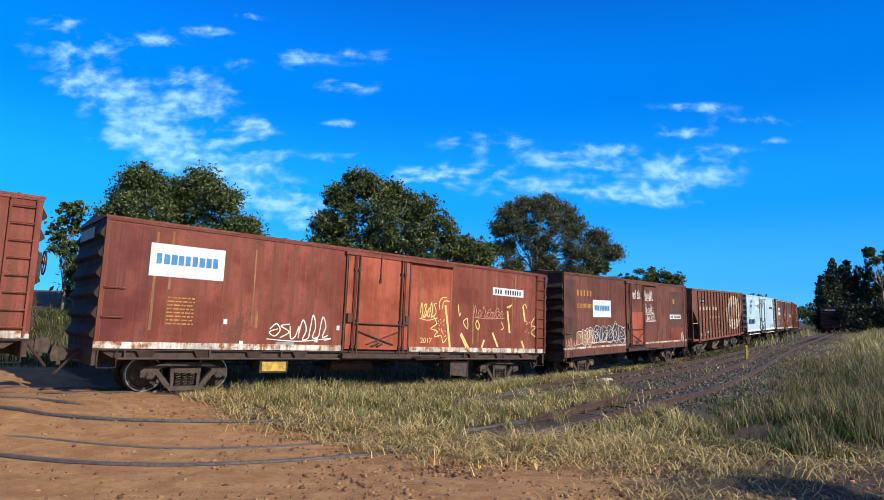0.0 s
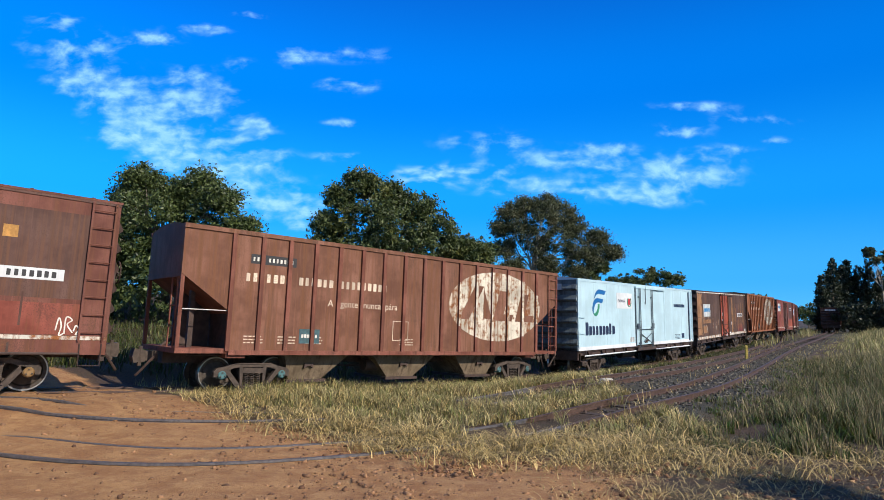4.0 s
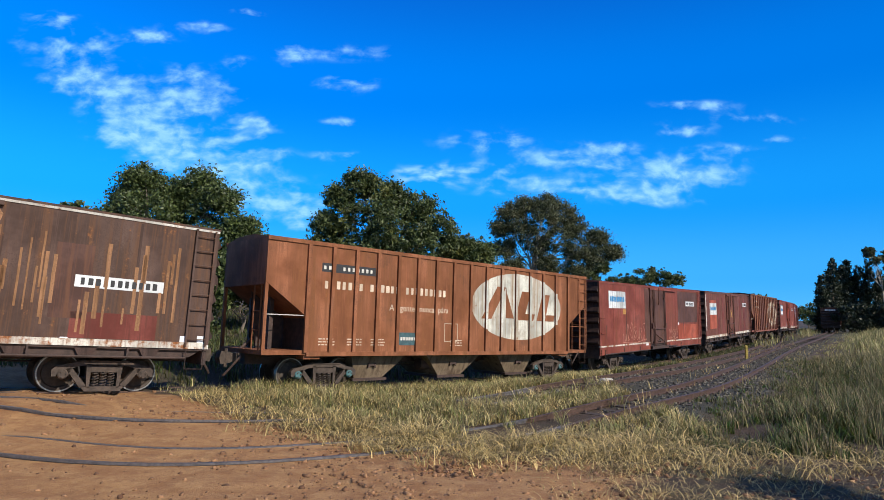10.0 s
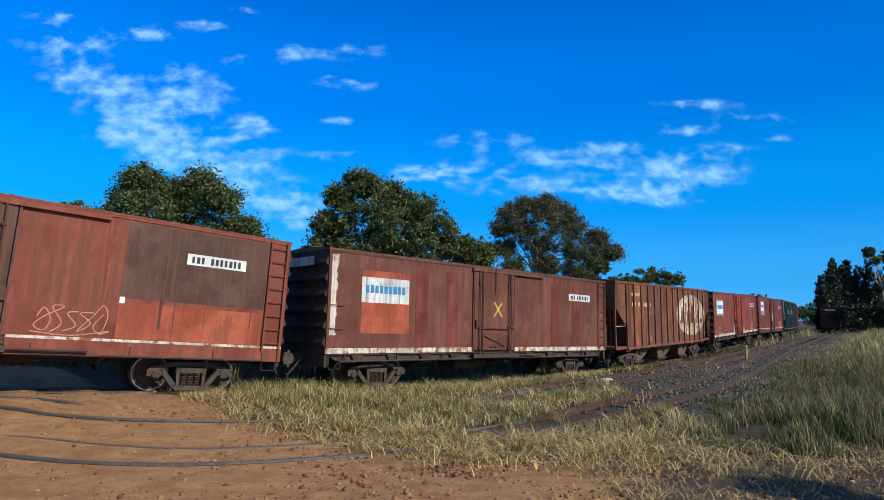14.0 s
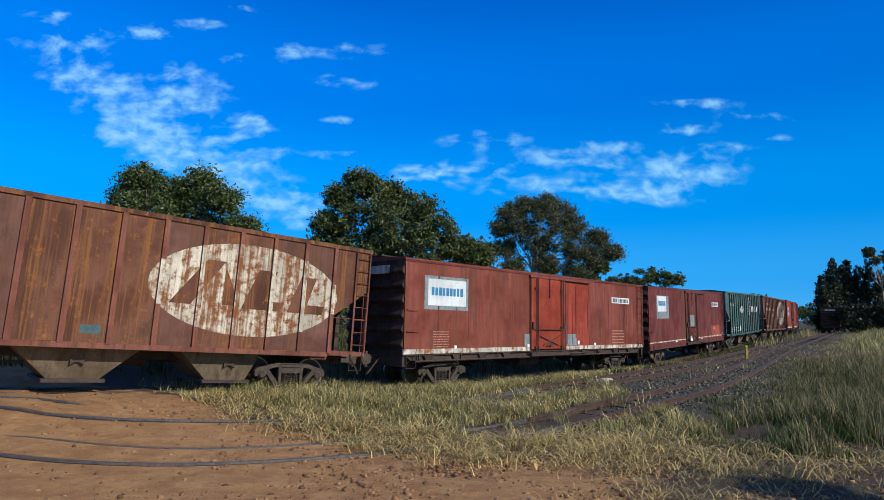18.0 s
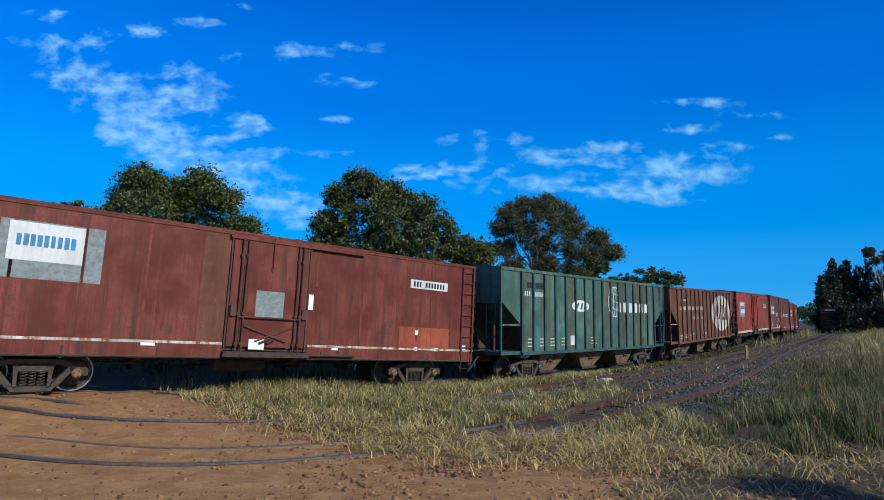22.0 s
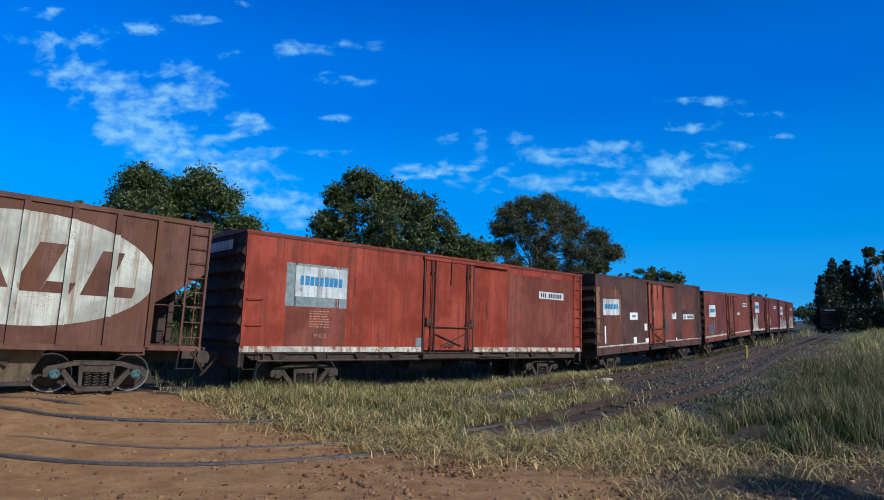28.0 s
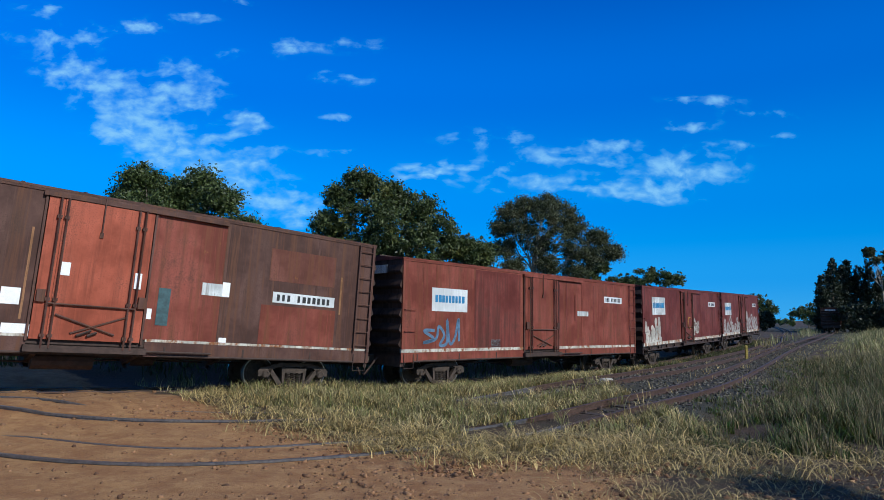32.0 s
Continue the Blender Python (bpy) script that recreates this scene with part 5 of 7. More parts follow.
def more_4(w, X, y, L):
    for k, tall in enumerate((2.08, 1.92, 1.92, 1.92, 1.92, 1.92, 1.92, 2.02, 1.92)):
        x0, d = 0.62 + 0.312 * k, 0.25 if k not in (2, 3, 7) else 0.20
        part("name_block", Mesh().prism([(X(x0), 1.54), (X(x0 + d * 0.8), 1.54), (X(x0 + d), 1.60), (X(x0 + d), tall - 0.07), (X(x0 + d * 0.8), tall), (X(x0), tall)], y - 0.010, y - 0.004), M_NAVY, w)
    # emblem: two sweeping blue bands and a green loop

    def emblem_at(u, v):
        return X(1.25 + 1.29 * u), 3.47 - 1.15 * (v - 0.10 * u)
    upper = curve([(0.14, 0.36), (0.20, 0.20), (0.33, 0.07), (0.48, 0.02)]) + [(1.0, 0.12), (0.88, 0.26)] + curve([(0.50, 0.19), (0.34, 0.20), (0.22, 0.28), (0.14, 0.36)])[:-1]
    lower = curve([(0.07, 0.90), (0.0, 0.75), (0.03, 0.58), (0.12, 0.42), (0.24, 0.35), (0.36, 0.34)]) + [(0.79, 0.42), (0.70, 0.56)] + curve([(0.43, 0.50), (0.27, 0.53), (0.16, 0.61), (0.10, 0.74), (0.07, 0.90)])[:-1]
    loop = curve([(0.07, 0.90), (0.16, 0.98), (0.28, 1.0), (0.40, 0.92), (0.49, 0.76), (0.51, 0.57)]) + curve([(0.40, 0.57), (0.385, 0.70), (0.33, 0.80), (0.23, 0.87), (0.07, 0.90)])[:-1]
    for k, (outline, mat) in enumerate(((upper, M_EMBLEM_BLUE), (lower, M_EMBLEM_BLUE), (loop, M_EMBLEM_GREEN))):
        part("emblem_band", Mesh().prism([emblem_at(u, v) for u, v in outline], y - 0.012 - 0.002 * k, y - 0.003), mat, w, "sweeping band of the emblem")
    p = part("state_panel", Mesh().box(X(3.62), X(5.27), y - 0.007, y + 0.002, 2.70, 3.42), M_SIGN, w, "white panel with a small crest")
    text_part(w, "PARANÁ", X(3.74), 2.98, 0.20, M_NAVY, y - 0.011)
    cr = Mesh().prism([(X(4.82), 2.92), (X(4.96), 2.84), (X(5.10), 2.92), (X(5.10), 3.18), (X(4.82), 3.18)], y - 0.011, y - 0.008)
    part("crest", cr, M_CREST_RED, p)
    part("crest_wreath", Mesh().pipe([(X(4.96 + 0.20 * math.cos(t)), y - 0.012, 3.02 + 0.22 * math.sin(t)) for t in np.linspace(2.3, 7.1, 18)], 0.022, 5), M_EMBLEM_GREEN, p)
    part("lettering", word_bars(X(10.75), X(12.4), 2.86, 3.04, 10, 42, y - 0.014), M_NAVY, w, "row of dark bars")
    table_mark(w, X, y, 10.85, 11.6, 1.12, 1.42, M_NAVY, 4)
    decal(w, X, y, 11.85, 12.25, 1.16, 1.42, M_NAVY, "data_plate")
    decal(w, X, y, 5.0, 5.45, 1.14, 1.36, M_SIGN_WORN, "data_plate")
    part("side_strip", Mesh().box(X(13.0), X(13.06), y - 0.05, y, 1.0, TOP - 0.1), M_NAVY, w)


def more_5(w, X, y, L):
    decal(w, X, y, 0.08, 1.15, 1.09, TOP - 0.08, M_RUST_SHEET, "paint_patch", "bare rusty corner sheet")
    part("lettering", word_bars(X(1.3), X(3.2), 1.88, 2.12, 10, 51, y - 0.010), M_RUST_SHEET, w)
    decal(w, X, y, 1.3, 2.2, 1.25, 1.75, M_RUST_SHEET)
    decal(w, X, y, 8.95, 9.35, 1.09, TOP - 0.2, M_RUST_SHEET, "paint_patch", "rust streak")
    decal(w, X, y, 10.3, 11.0, 1.5, 3.1, BROWN)
    decal(w, X, y, 10.7, 12.4, 1.09, 1.65, RED_DARK)
    tagged(part("rust_run", streaks(X(9.2), X(12.8), 1.1, 3.3, 46, 52, y - 0.009, 0.10), M_RUST_SHEET, w, "runs of pale rust"), kind="stuff")
    for q0, q1, r0, r1 in ((1.25, 1.75, 2.0, 2.45), (1.3, 2.35, 1.2, 1.8), (2.5, 2.75, 2.0, 2.3), (3.55, 3.75, 1.55, 2.2), (4.3, 4.55, 1.4, 2.0), (5.0, 5.15, 1.7, 2.1)):
        decal(w, X, y, q0, q1, r0, r1, M_FLAKE, "paint_patch", "flaking pale paint", 0.005)
    reflectors(w, X, y - 0.08, [(5.95, 2.41, 0.13, 0.24), (5.80, 1.93, 0.13, 0.24), (6.05, 1.05, 0.22, 0.24), (6.9, 1.0, 0.2, 0.18), (7.62, 2.38, 0.16, 0.22)])
    reflectors(w, X, y, [(8.86, 1.75, 0.13, 0.20), (7.9, 1.02, 0.18, 0.2), (8.3, 1.05, 0.3, 0.2), (10.64, 1.02, 0.14, 0.16), (13.0, 1.12, 0.12, 0.2), (13.4, 1.13, 0.14, 0.2)])


def more_7(w, X, y, L):
    tagged(part("rust_run", streaks(X(0.3), X(13.3), 1.1, 3.7, 24, 75, y - 0.0065, 0.07), BROWN, w, "dark runs down the sheet"), kind="stuff")
    decal(w, X, y, 9.7, 13.0, 2.0, TOP - 0.1, BROWN, "paint_patch", "dark overpainted panel")
    decal(w, X, y, 9.7, 13.0, 1.09, 1.9, RED_BRIGHT)
    decal(w, X, y, 5.0, 5.6, 1.09, TOP - 0.1, BROWN)
    part("scrawl", graffiti(X(2.4), X(5.0), 1.15, 2.1, 7, 71, y - 0.010, 0.028), M_PINKISH, w, "pale sprayed scrawl")
    part("scrawl", graffiti(X(8.2), X(9.5), 1.15, 1.95, 5, 72, y - 0.010, 0.028), M_PINKISH, w, "pale sprayed scrawl")
    decal(w, X, y, 2.42, 2.75, 2.45, 2.68, M_OCHRE)
    reflectors(w, X, y, [(9.75, 1.95, 0.1, 0.14), (5.2, 1.0, 0.3, 0.16)])


def more_8(w, X, y, L):
    decal(w, X, y, 0.06, 0.32, 1.4, TOP - 0.1, M_CHALK, "paint_patch", "flaking white corner strip")
    decal(w, X, y, 1.1, 2.85, 1.5, 3.35, RED_BRIGHT)
    for a in (3.1, 4.4, 9.8, 11.2):
        decal(w, X, y, a, a + 0.5, 1.09, TOP - 0.3, RED_DARK)
    m = Mesh()
    ribbon(m, [(X(6.55), 2.15), (X(6.95), 2.65)], 0.07, y - 0.09)
    ribbon(m, [(X(6.55), 2.65), (X(6.95), 2.15)], 0.07, y - 0.092)
    part("cross_mark", m, M_YELLOW, w, "yellow painted cross on the door")


def more_9(w, X, y, L):
    part("lettering", word_bars(X(1.8), X(3.1), 3.34, 3.50, 10, 91, y - 0.008, 0.5, (3,)), M_PALE_LETTER, w)
    part("lettering", word_bars(X(1.9), X(4.4), 2.84, 3.04, 14, 92, y - 0.008, 0.5, (3, 6, 7, 12)), M_PALE_LETTER, w, "row of worn pale shapes")
    part("lettering", word_bars(X(3.9), X(5.0), 2.50, 2.64, 7, 93, y - 0.008, 0.4, (1, 4)), M_OCHRE, w)
    table_mark(w, X, y, 3.7, 4.4, 1.12, 1.5, M_PINKISH, 5)
    decal(w, X, y, 6.9, 7.3, 1.14, 1.32, M_PLATE_TEAL, "data_plate")


def more_10(w, X, y, L):
    tagged(part("rust_run", streaks(X(0.3), X(13.3), 1.1, 3.7, 40, 105, y - 0.0065, 0.07), RED_DARK, w, "dark runs down the sheet"), kind="stuff")
    table_mark(w, X, y, 1.2, 1.9, 1.12, 1.68, M_PINKISH, 7)
    decal(w, X, y, 5.8, 6.1, 1.09, 1.55, M_GREY, "paint_patch", "grey primer patch")
    decal(w, X, y, 8.5, 9.2, 1.09, 1.55, M_GREY, "paint_patch", "grey primer patch")
    decal(w, X, y, 0.80, 2.78, 2.32, 3.40, M_GREY, "sign_border", "", 0.003)
    table_mark(w, X, y, 12.0, 13.0, 1.15, 1.8, M_PINKISH, 5)
    reflectors(w, X, y, [(2.2, 1.12, 0.1, 0.1), (6.05, 1.1, 0.16, 0.14), (9.35, 1.2, 0.12, 0.16), (10.6, 1.1, 0.12, 0.16)])


def more_11(w, X, y, L):
    tagged(part("rust_run", streaks(X(0.3), X(13.3), 1.1, 3.7, 20, 115, y - 0.0065, 0.07), RED_DARK, w, "dark runs down the sheet"), kind="stuff")
    decal(w, X, y, 1.15, 3.0, 2.25, 3.45, M_GREY, "sign_border", "", 0.003)
    part("paint_patch", Mesh().box(X(6.45), X(7.2), y - 0.082, y - 0.07, 1.75, 2.42), M_GREY, w, "grey patch on the door")
    decal(w, X, y, 10.95, 12.9, 1.09, 1.72, RED_BRIGHT, "paint_patch", "bright red patch")
    decal(w, X, y, 5.1, 5.75, 1.09, TOP - 0.1, BROWN_RED)
    reflectors(w, X, y, [(7.97, 2.23, 0.2, 0.42), (11.6, 1.55, 0.12, 0.14), (7.42, 1.02, 0.12, 0.12), (8.82, 1.0, 0.2, 0.1), (13.55, 1.12, 0.14, 0.18), (4.08, 1.0, 0.3, 0.1), (12.4, 1.05, 0.16, 0.1), (11.6, 1.05, 0.1, 0.1)])
    reflectors(w, X, y - 0.08, [(6.55, 1.05, 0.4, 0.26)])


def more_12(w, X, y, L):
    for x0, x1, s in ((1.55, 2.0, 1), (2.10, 2.74, 2)):
        part("number_panel", Mesh().box(X(x0), X(x1), y - 0.006, y + 0.002, 3.30, 3.52), M_BLACK, w, "dark number plate")
    part("lettering", word_bars(X(1.40), X(2.9), 3.0, 3.18, 11, 121, y - 0.008, 0.5, (3,)), M_SIGN, w, "row of white bars")
    part("oval_emblem", oval(X(4.65), X(6.02), 2.48, 2.96, y - 0.028), M_SIGN, w, "small white oval emblem")
    part("emblem_figure", Mesh().prism([(X(4.9), 2.56), (X(5.05), 2.56), (X(5.25), 2.86), (X(5.12), 2.86)], y - 0.034, y - 0.030).prism([(X(5.28), 2.58), (X(5.42), 2.58), (X(5.54), 2.86), (X(5.42), 2.86)], y - 0.034, y - 0.030)
         .prism([(X(5.55), 2.58), (X(5.70), 2.58), (X(5.78), 2.84), (X(5.68), 2.84)], y - 0.034, y - 0.030), HOP_GREEN_RIB, w)
    m = Mesh()
    cx, cz = X(8.3), 2.98
    for k in range(4):
        a = 0.62 - 0.2 * k
        ribbon(m, [(cx + a * math.cos(t) + 0.05 * k, cz + 0.68 * math.sin(t)) for t in np.linspace(1.2, 5.1, 24)], 0.035, y - 0.030)
    for k in range(3):
        h = 0.36 - 0.34 * k
        ribbon(m, [(cx + 0.55 * u, cz + h + 0.10 * u * u - 0.12 * u) for u in np.linspace(-0.95, 0.95, 14)], 0.028, y - 0.031)
    part("globe_emblem", m, M_SIGN, w, "white outline globe emblem")
    part("lettering", word_bars(X(8.55), X(11.85), 2.52, 2.98, 6, 122, y - 0.028, 0.60), M_SIGN, w, "row of white shapes")
    for a in (1.6, 2.4, 3.1, 3.9, 6.2):
        table_mark(w, X, y, a, a + 0.45, 1.12, 1.5, M_MARK, 3)
    decal(w, X, y, 4.55, 5.05, 1.12, 1.5, M_SIGN_WORN, "data_plate")


def more_14(w, X, y, L):
    tagged(part("rust_run", streaks(X(0.3), X(13.3), 1.1, 3.7, 24, 145, y - 0.0065, 0.09), RED, w, "dark runs down the sheet"), kind="stuff")
    decal(w, X, y, 1.12, 2.98, 2.15, 3.32, M_GREY, "sign_border", "", 0.003)
    decal(w, X, y, 1.15, 2.98, 1.09, 2.14, RED)
    table_mark(w, X, y, 1.85, 2.45, 1.6, 2.1, M_PINKISH, 7)
    text_part(w, "M G S", X(2.0), 1.32, 0.16, M_PINKISH, y - 0.010)
    decal(w, X, y, 5.5, 5.75, 1.09, 1.36, M_GREY)
    decal(w, X, y, 9.6, 13.3, 1.09, TOP - 0.1, RED)


def more_15(w, X, y, L):
    tagged(part("rust_run", streaks(X(0.3), X(13.3), 1.1, 3.7, 22, 155, y - 0.0065, 0.07), M_RUST_SHEET, w, "dark runs down the sheet"), kind="stuff")
    decal(w, X, y, 0.08, 0.42, 1.2, TOP - 0.2, M_RUST_SHEET, "paint_patch", "rusty corner strip")
    decal(w, X, y, 0.75, 2.4, 1.09, TOP - 0.3, BROWN_RED)
    decal(w, X, y, 10.55, 12.7, 1.09, 2.1, RED)
    decal(w, X, y, 10.7, 12.6, 2.75, 3.6, BROWN_RED)
    decal(w, X, y, 8.1, 8.36, 1.40, 2.27, M_PLATE_TEAL, "data_plate", "blue-grey patch")
    decal(w, X, y, 9.05, 9.6, 2.2, 2.5, M_SIGN_WORN)
    reflectors(w, X, y, [(3.95, 2.36, 0.9, 0.34), (5.38, 1.82, 0.32, 0.34), (5.56, 1.15, 0.5, 0.24), (4.05, 1.2, 0.34, 0.34), (0.85, 1.55, 0.12, 0.75), (9.62, 2.38, 0.18, 0.36), (9.66, 1.1, 0.18, 0.18), (7.95, 1.65, 0.10, 0.24)])
    reflectors(w, X, y - 0.08, [(6.22, 2.47, 0.18, 0.28), (7.62, 2.36, 0.14, 0.36)])
    decal(w, X, y, 3.75, 4.15, 2.30, 2.42, M_GREY, "lettering", "", 0.014)


def more_16(w, X, y, L):
    tagged(part("rust_run", streaks(X(0.3), X(13.3), 1.1, 3.7, 22, 165, y - 0.0065, 0.07), RED_DARK, w, "dark runs down the sheet"), kind="stuff")
    part("scrawl", graffiti(X(0.8), X(2.5), 1.2, 2.1, 3, 161, y - 0.010, 0.10), M_BLUE_SPRAY, w, "blue sprayed mark")
    part("number_panel", Mesh().box(X(9.3), X(10.1), y - 0.008, y, 2.3, 2.5), M_SIGN_WORN, w)
    decal(w, X, y, 4.0, 4.5, 1.05, 1.35, M_GREY)
    decal(w, X, y, 3.2, 5.6, 1.09, TOP - 0.1, RED_DARK)


def more_17(w, X, y, L):
    part("scrawl", graffiti(X(0.3), X(2.4), 1.1, 2.4, 8, 171, y - 0.010, 0.22), M_CHALK, w, "white smears")
    part("scrawl", graffiti(X(7.9), X(9.0), 1.2, 2.2, 4, 172, y - 0.010, 0.09), M_CHALK, w)
    part("ring_mark", Mesh().pipe([(X(7.0 + 0.3 * math.cos(t)), y - 0.085, 1.95 + 0.32 * math.sin(t)) for t in np.linspace(0.8, 5.5, 16)], 0.035, 5), M_OCHRE, w, "ochre ring on the door")


def more_18(w, X, y, L):
    part("scrawl", graffiti(X(0.4), X(5.6), 1.1, 2.2, 9, 181, y - 0.010, 0.20), M_GREY_SPRAY, w, "grey spray paint")
    part("scrawl", graffiti(X(8.0), X(12.6), 1.1, 2.6, 7, 182, y - 0.010, 0.20), M_GREY_SPRAY, w, "grey spray paint")


boxcar("red boxcar with a worn white sill stripe", -145.30, -130.17, RED, RED_BRIGHT)
boxcar("rust-red boxcar with yellow spray-painted scrawl and white sill", -128.97, -113.75, RED, RED_BRIGHT, sign=SIGN, mid=RED_BRIGHT, sign_box=(0.94, 2.63, 2.61, 3.38), extra=more_1, eave=RED_DARK)
boxcar("dark brown boxcar with white spray-painted scrawl", -112.63, -98.51, BROWN_RED, BROWN_RED, sign=SIGN, cap="bronze", sign_box=(2.41, 4.09, 2.29, 3.03), number=(11.08, 12.67, 2.22, 2.46), extra=more_2, stripe_h=0.08, eave=BROWN, TOP=4.04)
hopper("brown ribbed hopper wagon with a faded white oval", -97.02, -82.77, HOP_BROWN, RIB_RED, cap="teal", logo=(EMBLEM_FADED, HOP_BROWN, (8.3, 12.75, 1.3, 3.72)), extra=hopper_words((1.65, 2.9), (1.55, 5.9), (3.90, 4.30, 5.05, 5.81), (3.1, 3.7)))
boxcar("pale blue-white boxcar with a blue and green emblem", -81.36, -67.20, WHITE_BODY, WHITE_BODY, stripe=M_SIGN, number=False, extra=more_4, ends=GREY_SHADED_END, bars=SHADOW_TRIM, pipe=M_SIGN)
boxcar("dark brown rusty boxcar with a red sliding door", -66.03, -51.90, BROWN_RUST, RED_BRIGHT, sign=SIGN_W, sign_box=(1.44, 3.04, 2.30, 3.08), number=(10.7, 12.46, 2.18, 2.44), extra=more_5, eave=M_CHALK)
hopper("orange-brown ribbed hopper wagon with a white oval emblem", -50.52, -36.26, HOP_ORANGE, HOP_ORANGE, cap="teal", logo=(EMBLEM, HOP_ORANGE, (7.3, 12.1, 1.34, 3.76)), extra=hopper_words((1.6, 3.38), (1.7, 6.2), (3.92, 4.31, 5.06, 5.82), (4.3, 5.03)))
boxcar("red boxcar with a dark brown sliding door", -35.18, -21.06, RED, BROWN, sign=SIGN_W, sign_box=(0.93, 2.72, 2.72, 3.49), extra=more_7, stripe_h=0.06)
boxcar("brown-red boxcar with a worn white sill stripe", -19.82, -5.77, BROWN_RED, BROWN_RED, sign=SIGN_W, sign_box=(1.1, 2.83, 2.40, 3.15), extra=more_8, eave=BROWN)
hopper("deeply rusted ribbed hopper wagon with a flaking white oval", -4.63, 9.95, HOP_RUST, RIB_RED, logo=(EMBLEM_FADED, HOP_RUST, (8.1, 13.0, 1.25, 3.6)), rib_step=0.95, extra=more_9, bays=(HOP_RUST, HOP_PURPLE, HOP_PURPLE, HOP_ORANGE))
boxcar("red boxcar with a bright red door and grey patches", 11.11, 26.49, RED, RED_VIVID, sign=SIGN, mid=RED_VIVID, extra=more_10, eave=RED_DARK)
boxcar("dark red boxcar with a grey patch on its door", 27.47, 41.95, RED_DARK, RED_DARK, sign=SIGN, cap="bronze", sign_box=(1.30, 2.62, 2.62, 3.42), extra=more_11, stripe_h=0.06)
hopper("faded green ribbed hopper wagon with white emblems", 43.16, 57.29, HOP_GREEN, HOP_GREEN_RIB, cap="teal", extra=more_12, bays=(HOP_GREEN, HOP_GREEN_WORN))
hopper("maroon-brown ribbed hopper wagon with a white oval emblem", 58.54, 73.37, HOP_PURPLE, HOP_PURPLE, cap="teal", logo=(EMBLEM, HOP_PURPLE, (8.3, 13.1, 1.3, 3.68)), rib_step=0.9, extra=hopper_words((1.85, 3.08), (1.65, 6.36), (4.04, 4.24, 4.96, 5.87), (3.64, 4.26)))
boxcar("bright red boxcar with a white sill stripe", 74.31, 88.77, RED_VIVID, RED_VIVID, sign=SIGN_W, sign_box=(1.38, 2.96, 2.42, 3.25), extra=more_14, eave=RED_DARK, TOP=4.01)
boxcar("dark brown boxcar with a red sliding door and reflective squares", 89.93, 104.35, BROWN, RED_BRIGHT, mid=RED, sign=SIGN_W, sign_box=(0.69, 2.35, 2.40, 3.12), number=(10.84, 12.64, 2.18, 2.46), extra=more_15, stripe_h=0.06, TOP=4.12)
boxcar("red boxcar with a white name panel", 105.34, 119.91, RED, RED, sign=SIGN, sign_box=(1.2, 2.8, 2.27, 3.02), extra=more_16, stripe_h=0.1)
boxcar("red boxcar with white smears", 121.00, 135.40, RED_DARK, RED_DARK, sign=SIGN_W, sign_box=(1.3, 3.2, 2.45, 3.35), extra=more_17)
boxcar("red boxcar with grey spray paint at the train's end", 136.04, 149.96, RED_DARK, RED_DARK, sign=SIGN_W, sign_box=(0.95, 2.9, 2.35, 3.2), extra=more_18)


# ============ sky sheet: drifting clouds ============
CLOUDS_LEFT = [(-0.810, 0.585, 0.087, 0.028), (-0.857, 0.639, 0.041, 0.014), (-0.799, 0.512, 0.058, 0.030), (-0.699, 0.469, 0.070, 0.042), (-0.623, 0.408, 0.081, 0.049), (-0.536, 0.344, 0.087, 0.044), (-0.444, 0.291, 0.081, 0.037), (-0.360, 0.240, 0.076, 0.035), (-0.293, 0.199, 0.058, 0.033), (-0.682, 0.383, 0.041, 0.026), (-0.551, 0.502, 0.052, 0.028), (-0.476, 0.455, 0.049, 0.028), (-0.402, 0.398, 0.037, 0.021), (-0.369, 0.337, 0.035, 0.016), (-0.635, 0.602, 0.040, 0.015), (-0.533, 0.626, 0.053, 0.010), (-0.444, 0.538, 0.023, 0.017), (-0.330, 0.564, 0.023, 0.023), (-0.215, 0.568, 0.081, 0.013), (-0.211, 0.499, 0.053, 0.015), (-0.223, 0.411, 0.028, 0.009), (-0.425, 0.663, 0.026, 0.012)]
CLOUDS_RIGHT = [(0.107, 0.369, 0.081, 0.021), (0.065, 0.310, 0.070, 0.016), (0.166, 0.275, 0.087, 0.017), (-0.048, 0.295, 0.076, 0.016), (0.243, 0.330, 0.070, 0.016), (0.351, 0.359, 0.058, 0.014), (0.392, 0.323, 0.081, 0.023), (0.474, 0.284, 0.099, 0.026), (0.408, 0.253, 0.081, 0.014), (0.540, 0.315, 0.070, 0.023), (0.595, 0.354, 0.060, 0.014), (0.513, 0.402, 0.046, 0.014), (0.658, 0.426, 0.064, 0.012), (-0.221, 0.338, 0.046, 0.010), (0.545, 0.456, 0.070, 0.009), (0.722, 0.383, 0.035, 0.007), (0.254, 0.270, 0.070, 0.014)]


